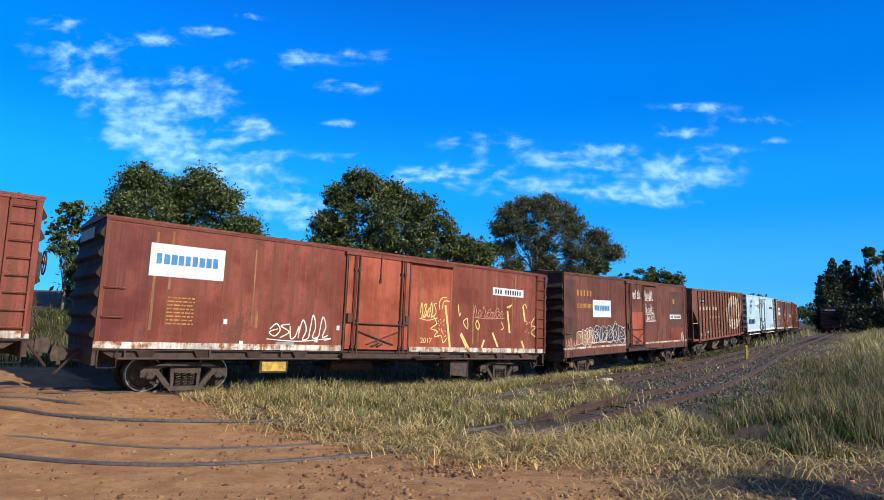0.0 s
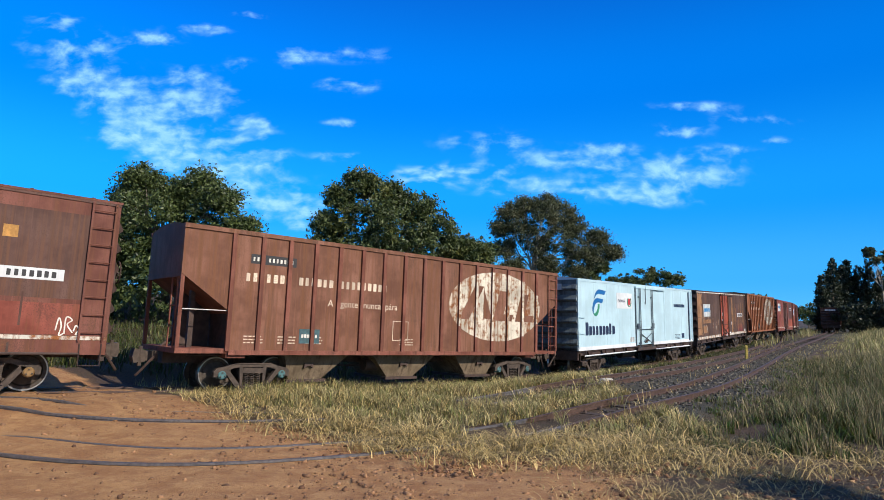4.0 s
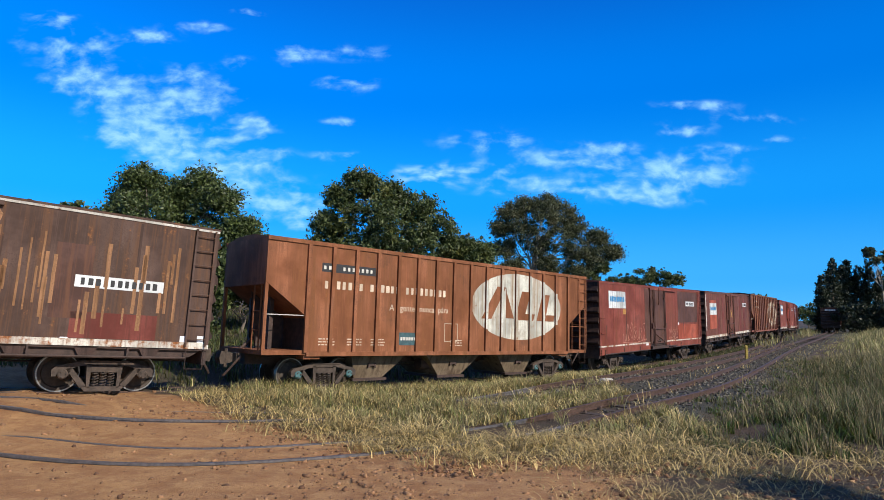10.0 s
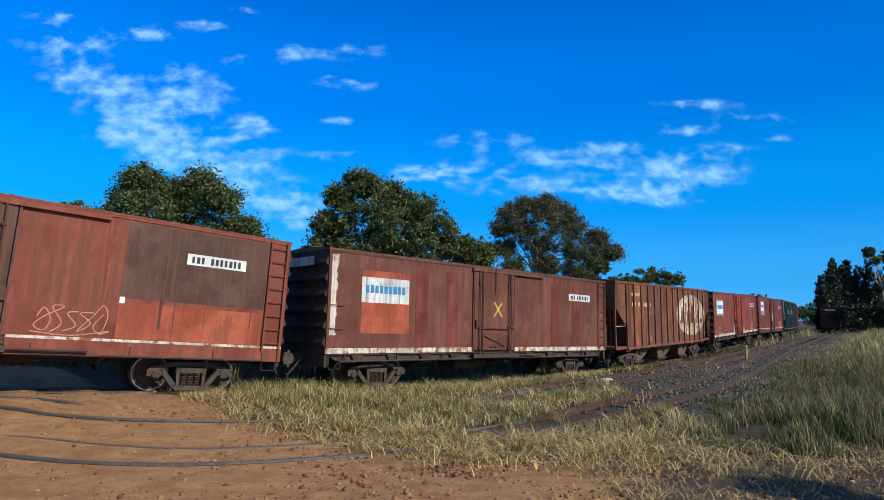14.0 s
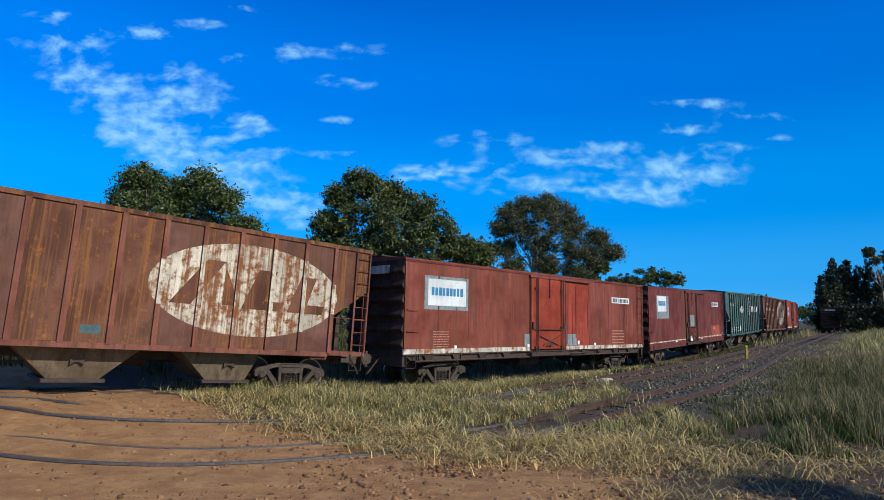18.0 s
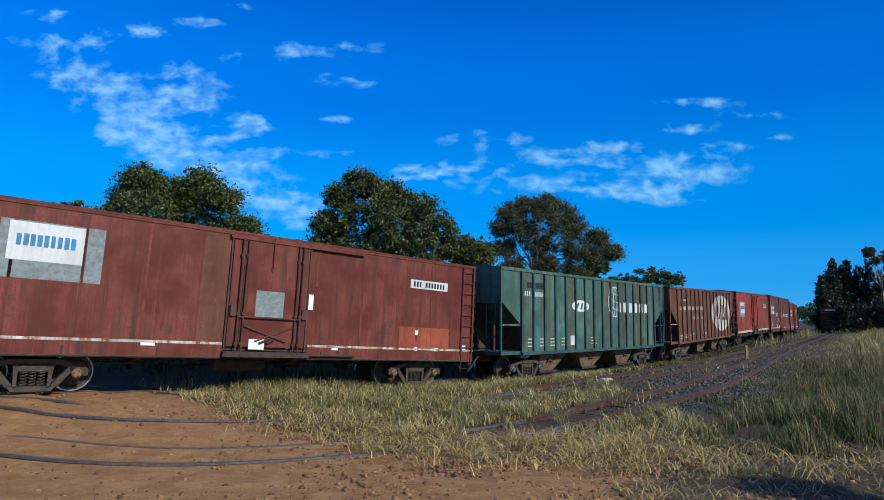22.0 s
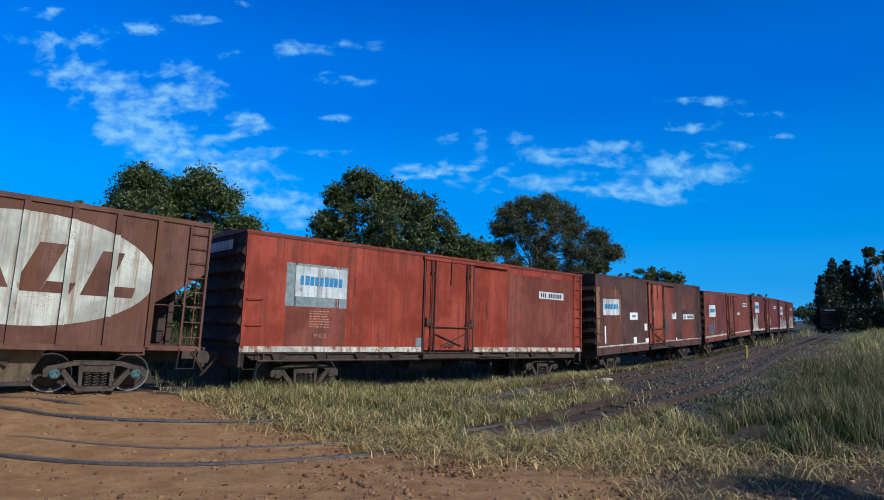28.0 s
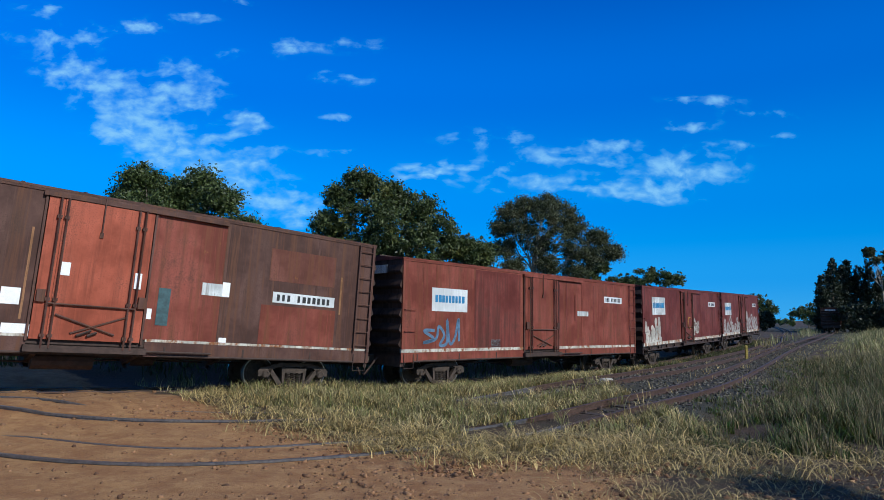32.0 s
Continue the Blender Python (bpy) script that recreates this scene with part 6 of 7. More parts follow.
def build_clouds():
    m, n, l, b = nodes_of("thin_cloud")
    n.remove(b)
    att = n.new("ShaderNodeAttribute")
    att.attribute_name = "cover"
    co = n.new("ShaderNodeAttribute")
    co.attribute_name = "bearing"
    co = co.outputs["Vector"]
    warp = n.new("ShaderNodeTexNoise")
    warp.inputs["Scale"].default_value = 9.0
    l.new(co, warp.inputs["Vector"])
    wv = n.new("ShaderNodeVectorMath")
    wv.operation = "MULTIPLY_ADD"
    wv.inputs[1].default_value = (0.05, 0.035, 0.0)
    l.new(warp.outputs["Color"], wv.inputs[0])
    l.new(co, wv.inputs[2])
    co = wv.outputs[0]
    big = noise_node(n, l, co, 1.0, 4.0, 0.55, (11.0, 20.0, 1.0))
    fine = noise_node(n, l, co, 1.0, 4.0, 0.50, (24.0, 40.0, 1.0))
    body = math_node(n, l, "ADD", att.outputs["Fac"], math_node(n, l, "MULTIPLY", math_node(n, l, "SUBTRACT", big, 0.5), 2.7))
    body = math_node(n, l, "ADD", body, math_node(n, l, "MULTIPLY", math_node(n, l, "SUBTRACT", fine, 0.5), 1.9))
    puff = math_node(n, l, "ADD", math_node(n, l, "MULTIPLY", step_node(n, l, fine, 0.34, 0.66), 0.55), 0.45)
    a = math_node(n, l, "MULTIPLY", math_node(n, l, "MULTIPLY", step_node(n, l, body, 0.10, 1.50), puff), 0.88)
    a = math_node(n, l, "MULTIPLY", a, step_node(n, l, att.outputs["Fac"], 0.01, 0.45))
    e = n.new("ShaderNodeEmission")
    e.inputs["Color"].default_value, e.inputs["Strength"].default_value = (0.34, 0.67, 0.97, 1.0), 1.05
    t = n.new("ShaderNodeBsdfTransparent")
    mx = n.new("ShaderNodeMixShader")
    l.new(a, mx.inputs[0])
    l.new(t.outputs[0], mx.inputs[1])
    l.new(e.outputs[0], mx.inputs[2])
    l.new(mx.outputs[0], n["Material Output"].inputs["Surface"])
    xs, ys = np.linspace(-1750, 2150, 190), np.linspace(958, 4450, 220)
    X, Y = np.meshgrid(xs, ys)
    x, y = X.ravel(), Y.ravel()
    Z = 600.0
    u, w = 1.26 * x / y, 1.26 * (Z - 2.1) / y
    cover = np.zeros(len(x))
    for cu, cw, ru, rw in CLOUDS_LEFT + CLOUDS_RIGHT:
        cover = cover + (0.70 + 8.0 * max(0.0, rw - 0.02)) * np.exp(-((u - cu) / (1.15 * ru)) ** 2 - ((w - cw) / (1.15 * rw)) ** 2)
    cover = np.clip(cover, 0, 1.25) * smooth01((w - 0.168) / 0.02)
    i = (np.arange(len(ys) - 1)[:, None] * len(xs) + np.arange(len(xs) - 1)[None]).ravel()
    me = bpy.data.meshes.new("cloud_sheet")
    me.from_pydata(np.stack([x, y, 0 * x], 1).tolist(), [], np.stack([i, i + 1, i + len(xs) + 1, i + len(xs)], 1).tolist())
    at = me.attributes.new("cover", "FLOAT", "POINT")
    at.data.foreach_set("value", cover.astype(np.float32))
    at = me.attributes.new("bearing", "FLOAT_VECTOR", "POINT")
    at.data.foreach_set("vector", np.stack([u, w, 0 * u], 1).astype(np.float32).ravel())
    me.materials.append(m)
    ob = new("backdrop_clouds", me)
    return tagged(ob, "thin broken white clouds drifting in a deep blue sky", "clouds", kind="structure")


clouds = build_clouds()


# ============ trees ============
def leaf_material(name, dark, light, gold=None):
    m, n, l, b = nodes_of(name)
    rnd = n.new("ShaderNodeNewGeometry").outputs["Random Per Island"]
    co = n.new("ShaderNodeTexCoord").outputs["Object"]
    patch = noise_node(n, l, co, 0.45, 3.0, 0.5)
    c1 = mix_node(n, l, rnd, dark, light)
    if gold:
        c1 = mix_node(n, l, math_node(n, l, "MULTIPLY", step_node(n, l, patch, 0.56, 0.70), 0.7), c1, gold)
    l.new(c1, b.inputs["Base Color"])
    b.inputs["Roughness"].default_value = 0.5
    b.inputs["Transmission Weight"].default_value = 0.0
    tr = n.new("ShaderNodeBsdfTranslucent")
    l.new(c1, tr.inputs["Color"])
    mx = n.new("ShaderNodeMixShader")
    mx.inputs[0].default_value = 0.22
    l.new(b.outputs[0], mx.inputs[1])
    l.new(tr.outputs[0], mx.inputs[2])
    l.new(mx.outputs[0], n["Material Output"].inputs["Surface"])
    return m


M_BARK = plain("grey_bark", (0.17, 0.14, 0.11), 0.9, 0.0, 0.4, 6.0, 0.5)
M_BARK_PALE = plain("pale_bark", (0.42, 0.37, 0.30), 0.85, 0.0, 0.3, 5.0, 0.4)
LEAF = leaf_material("broad_leaves", (0.026, 0.044, 0.014), (0.125, 0.165, 0.048))
LEAF_GOLD = leaf_material("broad_leaves_with_yellow", (0.024, 0.040, 0.013), (0.115, 0.150, 0.045), (0.23, 0.235, 0.055))
LEAF_GUM = leaf_material("olive_gum_leaves", (0.030, 0.040, 0.018), (0.135, 0.150, 0.070), (0.16, 0.145, 0.060))
# leaf colour lowered to hold the shaded side of the far right trees
LEAF_SHADED = leaf_material("shaded_conifer_leaves", (0.010, 0.018, 0.010), (0.034, 0.048, 0.022))


def limb(m, p, q, r0, r1, rnd, bends=4):
    p, q = Vector(p), Vector(q)
    pts = [p]
    for k in range(1, bends + 1):
        o = Vector((rnd.uniform(-1, 1), rnd.uniform(-1, 1), rnd.uniform(-0.5, 0.5))) * (q - p).length * 0.05
        pts.append(p.lerp(q, k / bends) + (o if k < bends else Vector()))
    for k in range(bends):
        a, b = r0 + (r1 - r0) * k / bends, r0 + (r1 - r0) * (k + 1) / bends
        m.rod(pts[k], pts[k + 1], a, 7, b)
    return pts


def leaf_cloud(centres, radii, count, size, seed, flat=0.75):
    """Many small folded leaves round the given clump centres, more of them towards the outside."""
    rs = np.random.RandomState(seed)
    centres, radii = np.array(centres), np.array(radii)
    wgt = radii ** 2
    k = rs.choice(len(centres), count, p=wgt / wgt.sum())
    d = rs.normal(size=(count, 3))
    d /= np.linalg.norm(d, axis=1)[:, None]
    r = radii[k] * np.minimum(np.abs(rs.normal(0, 0.55, count)), 1.10)
    c = centres[k] + d * r[:, None] * np.array([1, 1, flat])
    a = rs.normal(size=(count, 3))
    a /= np.linalg.norm(a, axis=1)[:, None]
    b = np.cross(a, rs.normal(size=(count, 3)))
    b /= np.linalg.norm(b, axis=1)[:, None]
    s = size * rs.uniform(0.6, 1.4, count)[:, None]
    v = np.stack([c - a * s, c + b * s * 0.45, c + a * s, c - b * s * 0.45], 1).reshape(-1, 3)
    f = np.arange(count * 4).reshape(-1, 4)
    return v, f


def quads(name, v, f, mat):
    me = bpy.data.meshes.new(name)
    me.vertices.add(len(v))
    me.vertices.foreach_set("co", np.asarray(v, np.float32).ravel())
    k = f.shape[1]
    me.loops.add(f.size)
    me.loops.foreach_set("vertex_index", f.astype(np.int32).ravel())
    me.polygons.add(len(f))
    me.polygons.foreach_set("loop_start", np.arange(0, f.size, k, dtype=np.int32))
    me.update()
    me.validate()
    me.materials.append(mat)
    return me


def tree(name, label, base, lobes, leaves, leaf_size, leaf_mat, bark, seed, trunk=0.28, clump=1.0, limbs=9, fork=0.35, category="tree"):
    """lobes: (dx, dy, z, radius) of the crown's masses above the base; each is filled with smaller clumps."""
    rnd = random.Random(seed)
    t = thing(name, label, category)
    zb = float(ground_z(base[0], base[1])[0])
    t.location = (base[0], base[1], zb)
    top = max(z for _, _, z, _ in lobes)
    tr = Mesh()
    limb(tr, (0, 0, -0.2), (rnd.uniform(-0.2, 0.2), 0, top * fork), trunk, trunk * 0.75, rnd, 4)
    part("trunk", tr, bark, t)
    centres, radii = [], []
    for k, (dx, dy, z, r) in enumerate(lobes):
        lm = Mesh()
        pts = limb(lm, (0, 0, top * fork * rnd.uniform(0.45, 1.0)), (dx, dy, z), trunk * 0.38, 0.03, rnd, 5)
        for _ in range(limbs):
            u = Vector((rnd.gauss(0, 1), rnd.gauss(0, 1), rnd.gauss(0.25, 0.8))).normalized() * r * rnd.uniform(0.5, 0.95)
            q = Vector((dx, dy, z)) + Vector((u.x, u.y, u.z * 0.8))
            limb(lm, pts[rnd.choice((2, 3, 4))], q, trunk * 0.14, 0.012, rnd, 4)
            centres.append(tuple(q))
            radii.append(clump * rnd.uniform(0.45, 1.0))
        part("limb", lm, bark, t)
        for _ in range(limbs * 3):
            u = Vector((rnd.gauss(0, 1), rnd.gauss(0, 1), rnd.gauss(0.2, 1))).normalized() * r * rnd.uniform(0.90, 1.14)
            centres.append((dx + u.x, dy + u.y, z + u.z * 0.85))
            radii.append(clump * rnd.uniform(0.18, 0.40))
        for _ in range(limbs * 2):
            u = Vector((rnd.gauss(0, 1), rnd.gauss(0, 1), rnd.gauss(0, 1))).normalized() * r * rnd.uniform(0.2, 1.0) ** 0.6
            centres.append((dx + u.x, dy + u.y, z + u.z * 0.8))
            radii.append(clump * rnd.uniform(0.5, 1.05))
    v, f = leaf_cloud(centres, radii, leaves, leaf_size, seed)
    c = part("crown", quads("crown", v, f, leaf_mat), None, t)
    return t


tree("broadleaf_tree", "dense dark green broadleaf tree behind the tracks", (-15.9, 35.3),
     [(-1.7, 0, 8.2, 1.0), (-2.5, 0.5, 7.2, 1.1), (1.6, 0, 7.9, 1.2), (0.2, 0, 7.3, 1.2), (2.9, -0.4, 6.8, 1.2), (-3.1, 0, 5.9, 1.0), (-0.4, -1.0, 5.9, 2.0), (4.2, 0, 5.3, 1.0), (5.0, 0, 4.2, 1.1), (-1.6, -0.8, 4.3, 2.0), (2.4, 0, 4.6, 2.1), (-3.4, 0, 4.4, 1.1)],
     92000, 0.095, LEAF, M_BARK, 11, 0.30, 0.95, 10)
tree("broadleaf_tree", "tall dark green broadleaf tree with yellowish new leaves", (-4.6, 47.9),
     [(-1.9, 0, 11.7, 1.3), (-3.6, 0, 10.6, 1.1), (-4.2, 0, 8.4, 1.4), (0.4, 0.4, 10.7, 1.4), (2.4, 0, 9.8, 1.5), (-1.0, -0.5, 9.2, 2.3), (1.2, -1.0, 8.0, 2.6), (3.8, -0.6, 8.1, 1.8), (-4.4, 0, 6.4, 1.5), (2.2, -1.4, 6.4, 2.4), (5.8, 0.6, 6.9, 1.4), (7.4, 0.6, 6.0, 1.2), (-2.0, -0.6, 6.0, 2.4), (0.4, 0, 5.4, 2.4)],
     95000, 0.120, LEAF_GOLD, M_BARK, 23, 0.30, 1.15, 10)
tree("gum_tree", "tall gum tree with pale limbs and thin olive foliage", (10.2, 68.1),
     [(-2.5, 0, 13.4, 1.4), (-0.6, 0, 14.3, 1.5), (1.4, 0, 14.4, 1.5), (3.2, 0, 13.6, 1.6), (-3.5, 0, 11.8, 1.2), (4.6, 0, 12.0, 1.5), (1.0, -0.6, 12.6, 2.4), (2.8, -0.6, 10.8, 2.3), (-1.2, -0.4, 11.2, 1.9), (7.2, 0, 10.8, 1.2), (8.8, 0, 9.2, 1.1), (4.8, 0, 9.4, 1.7), (0.6, 0, 9.6, 1.6), (-3.2, 0, 9.4, 1.2), (6.6, 0, 8.6, 1.4), (-2.2, 0, 7.4, 1.3), (1.6, -0.4, 7.4, 1.4), (4.6, 0, 7.0, 1.3)],
     120000, 0.105, LEAF_GUM, M_BARK_PALE, 37, 0.24, 1.15, 9, 0.62)
for bx, by, h, sd, wdt in ((2.5, 63, 9.5, 41, 2.4), (19.5, 78, 9.4, 43, 1.6)):
    tree("broadleaf_tree", "smaller dark green tree behind the freight train", (bx, by), [(-wdt * 0.6, 0, h * 0.82, wdt * 0.8), (wdt * 0.5, 0, h * 0.9, wdt * 0.75), (0, 0, h * 0.62, wdt)], 20000, 0.13, LEAF, M_BARK, sd, 0.2, 0.7, 7)
tree("broadleaf_tree", "distant dark green tree row beyond the line", (42, 121), [(-5.5, 0, 8.2, 2.6), (-2.4, 0, 9.4, 2.4), (1.0, 0, 9.9, 2.3), (4.0, 0, 9.6, 2.2), (-7.6, 0, 8.8, 1.8), (0, 0, 6, 3.2)], 42000, 0.17, LEAF, M_BARK, 47, 0.3, 1.0, 6)
tree("slender_tree", "slender young tree by the earth bank", (-21.5, 34.7), [(-0.3, 0, 4.6, 0.9), (0.3, 0, 5.6, 0.8), (0.1, 0, 3.6, 0.8)], 3200, 0.13, LEAF, M_BARK, 53, 0.08, 0.45, 6)
tree("distant_tree", "small round tree beside the line far away", (70, 136.1), [(-1.4, 0, 6.4, 2.0), (1.4, 0, 6.0, 2.0), (0, 0, 4.2, 2.6), (2.8, 0, 4.0, 1.9)], 14000, 0.19, LEAF, M_BARK, 59, 0.25, 1.0, 6)
tree("distant_tree", "low bush at the edge of the cutting far away", (85, 142.4), [(-2.4, 0, 3.6, 1.9), (0.4, 0, 4.4, 2.1), (2.6, 0, 3.4, 2.0), (5.0, 0, 3.0, 2.0)], 14000, 0.19, LEAF, M_BARK, 61, 0.2, 1.0, 6)
tree("tall_bush", "leafy bush near the road behind the viewer", (8.9, 4.6), [(-0.3, 0.2, 3.1, 0.55), (0.5, -0.2, 3.5, 0.5), (1.2, 0, 2.9, 0.5), (1.9, -0.5, 3.3, 0.6)], 3500, 0.10, LEAF, M_BARK, 67, 0.08, 0.4, 6, 0.5, "bush")


def cypress(base, h, r, seed):
    rnd = random.Random(seed)
    t = thing("conifer", "tall conifer in a dense row, with shade put into its dark leaves", "tree", "row of dark conifers")
    t.location = (base[0], base[1], float(ground_z(base[0], base[1])[0]))
    m = Mesh()
    m.rod((0, 0, -0.2), (0, 0, h * 0.92), 0.22, 7, 0.03)
    part("trunk", m, M_BARK, t)
    cs, rr = [], []
    for k in range(110):
        z = h * rnd.uniform(0.08, 0.98)
        w = r * 0.95 * (1 - z / h) ** 0.42 * rnd.uniform(0.3, 1.0)
        a = rnd.uniform(0, 6.283)
        cs.append((w * math.cos(a), w * math.sin(a), z))
        rr.append(0.34 + 0.55 * (1 - z / h))
    v, f = leaf_cloud(cs, rr, 15000, 0.19, seed, 1.5)
    part("crown", quads("crown", v, f, LEAF_SHADED), None, t)
    return t


for k, (px, py, h, r) in enumerate(((69.0, 111, 10.6, 1.7), (72.2, 113, 12.9, 2.1), (73.8, 115, 14.1, 2.1), (75.4, 115, 12.6, 2.1), (77.0, 116, 13.8, 2.1), (78.6, 115, 12.6, 2.1), (80.4, 115, 13.0, 2.2), (82.4, 115, 11.4, 1.9))):
    cypress((px, py), h, r, 71 + k)
tree("gum_tree", "thin gum tree rising above the conifers", (80.5, 110.9), [(-1.6, 0, 13.2, 1.5), (0.8, 0, 13.6, 1.4), (2.0, 0, 11.6, 1.6), (-2.6, 0, 14.4, 0.9), (1.0, 0, 9.0, 1.4)], 5200, 0.26, LEAF_GUM, M_BARK_PALE, 83, 0.2, 0.7, 6, 0.35)
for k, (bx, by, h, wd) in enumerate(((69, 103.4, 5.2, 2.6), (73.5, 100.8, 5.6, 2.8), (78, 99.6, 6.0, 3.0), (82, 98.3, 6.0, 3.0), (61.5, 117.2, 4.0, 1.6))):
    tree("bush", "overgrown bush by the conifers, with shade put into its dark leaves", (bx, by), [(-wd * 0.5, 0, h * 0.62, wd * 0.6), (wd * 0.5, 0, h * 0.70, wd * 0.6), (0, -0.5, h * 0.36, wd * 0.8)], 5200, 0.24, LEAF_SHADED, M_BARK, 91 + k, 0.12, 0.8, 6, 0.3, "bush")


def far_woods():
    """A low uneven belt of woods along the horizon."""
    rs = np.random.RandomState(5)
    cs, rr = [], []
    for k in range(620):
        a = rs.uniform(-1.15, 1.25)
        d = rs.uniform(230, 420)
        x, y = d * math.sin(a), d * math.cos(a)
        h = rs.uniform(2.0, 5.5) * (1.25 + 0.5 * math.sin(a * 9) + 0.3 * math.sin(a * 23))
        for z in np.arange(1.0, h, 2.2):
            cs.append((x + rs.uniform(-2, 2), y, z + 0.6))
            rr.append(2.6)
    v, f = leaf_cloud(cs, rr, 26000, 1.1, 6)
    ob = new("far_woods", quads("far_woods", v, f, LEAF))
    tagged(ob, "low dark belt of far woods on the horizon", "woods", kind="stuff")


far_woods()
for k, (bx, by, h, wd) in enumerate(((-17.6, 34.6, 5.2, 2.4), (-14.2, 34.0, 5.4, 2.7), (-20.2, 36.0, 3.9, 1.6), (-11, 34.0, 4.4, 2.6), (-7.5, 42.9, 5.2, 2.8), (-2.5, 44.1, 5.4, 3.0), (2.5, 47.9, 5.6, 2.8), (7.5, 61.8, 6.0, 3.0), (13, 65.5, 6.0, 3.0), (18, 73.1, 5.6, 3.0))):
    tree("bush", "dark leafy undergrowth behind the railway line", (bx, by), [(-wd * 0.6, 0, h * 0.60, wd * 0.6), (wd * 0.6, 0, h * 0.66, wd * 0.6), (0, -0.5, h * 0.34, wd * 0.9)], 6500, 0.16, LEAF, M_BARK, 191 + k, 0.10, 0.9, 6, 0.3, "bush")


# ============ grass ============
def grass_material(name, straw, green, bias):
    m, n, l, b = nodes_of(name)
    rnd = n.new("ShaderNodeNewGeometry").outputs["Random Per Island"]
    co = n.new("ShaderNodeTexCoord").outputs["Object"]
    patch = noise_node(n, l, co, 0.7, 4.0, 0.6)
    v = math_node(n, l, "ADD", math_node(n, l, "MULTIPLY", rnd, 0.6), math_node(n, l, "MULTIPLY", patch, 1.2))
    c1 = mix_node(n, l, step_node(n, l, v, bias - 0.25, bias + 0.25), straw, green)
    c1 = mix_node(n, l, math_node(n, l, "MULTIPLY", step_node(n, l, math_node(n, l, "FRACT", math_node(n, l, "MULTIPLY", rnd, 7.3), 0.0), 0.30, 0.62), 0.88), c1, tuple(c * 0.22 for c in straw))
    l.new(c1, b.inputs["Base Color"])
    b.inputs["Roughness"].default_value = 0.6
    tr = n.new("ShaderNodeBsdfTranslucent")
    l.new(c1, tr.inputs["Color"])
    mx = n.new("ShaderNodeMixShader")
    mx.inputs[0].default_value = 0.3
    l.new(b.outputs[0], mx.inputs[1])
    l.new(tr.outputs[0], mx.inputs[2])
    l.new(mx.outputs[0], n["Material Output"].inputs["Surface"])
    return m


def blades(x, y, height, width, lean, seed, lift=0.0):
    """Tapered, bent blades as two quads each."""
    rs = np.random.RandomState(seed)
    n = len(x)
    z = ground_z(x, y) - 0.02 + lift
    a = rs.uniform(0, 2 * np.pi, n)
    u = np.stack([np.cos(a), np.sin(a), np.zeros(n)], 1)
    w = np.stack([-np.sin(a), np.cos(a), np.zeros(n)], 1)
    h, b, k = height[:, None], (width * rs.uniform(0.6, 1.3, n))[:, None], (lean * rs.uniform(0.3, 1.5, n))[:, None]
    p = np.stack([x, y, z], 1)
    up = np.array([0, 0, 1.0])
    p1 = p + up * h * 0.55 + u * h * k * 0.35
    p2 = p + up * h * (1 - 0.25 * np.minimum(k, 1.2)) + u * h * k
    v = np.stack([p - w * b, p + w * b, p1 - w * b * 0.8, p1 + w * b * 0.8, p2 - w * b * 0.15, p2 + w * b * 0.15], 1).reshape(-1, 3)
    i = np.arange(n)[:, None] * 6
    f = np.concatenate([i + np.array([0, 1, 3, 2]), i + np.array([2, 3, 5, 4])])
    return v, f


def sow(name, label, count, xr, yr, keep, height, width, lean, mat, seed, tuft=7, spread=0.09, grow=None):
    """Tufts of blades strewn where keep(x, y) allows, each tuft a few blades."""
    rs = np.random.RandomState(seed)
    n = count // tuft
    x, y = rs.uniform(*xr, n * 3), rs.uniform(*yr, n * 3)
    k = rs.uniform(0, 1, n * 3) < keep(x, y)
    x, y = x[k][:n], y[k][:n]
    patch = 0.65 + 0.5 * np.abs(np.sin(x * 1.3 + 2 * np.sin(y * 0.9)) * np.cos(y * 1.1 + np.sin(x * 0.7)))
    x, y, patch = np.repeat(x, tuft), np.repeat(y, tuft), np.repeat(patch, tuft)
    x, y = x + rs.normal(0, spread, len(x)), y + rs.normal(0, spread, len(x))
    hh = rs.uniform(*height, len(x)) * patch
    if grow:
        hh = hh * grow(x, y)
    v, f = blades(x, y, hh, width, lean, seed)
    ob = new(name, quads(name, v, f, mat))
    tagged(ob, label, "grass", kind="stuff")


def side_of(line, x, y):
    d, s = line.near(x, y)
    return d * np.sign(np.interp(s, line.s, line.q[:, 1]) - y)


def keep_meadow(x, y):
    """Between the crossing, the train and the near track."""
    d = np.abs(side_of(near_line, x, y))
    m = np.abs(side_of(middle_line, x, y))
    t = side_of(train_line, x, y)
    k = (y > dirt_edge(x) + 0.15) & (t > 0.75)
    clear = np.where(x > 5.0, (m > 1.3) & (d > 1.0) & (side_of(middle_line, x, y) < 0), (d > 0.0))
    thin = np.where((x > 0.3) & ((m < 0.9) | (d < 0.85)), 0.07, 1.0)
    return k * clear * thin


def keep_bank(x, y):
    s = side_of(near_line, x, y)
    clump = 0.5 + 0.5 * np.sin(x * 2.3 + 1.7 * np.sin(y * 1.3)) * np.cos(y * 1.9 + np.sin(x * 1.6))
    return ((s > 0.75) & (y > dirt_edge(x) + 0.2)).astype(float) * (0.22 + 0.78 * smooth01((s - 0.9) / 1.7)) * (0.10 + 0.90 * smooth01((clump - 0.28) / 0.25))


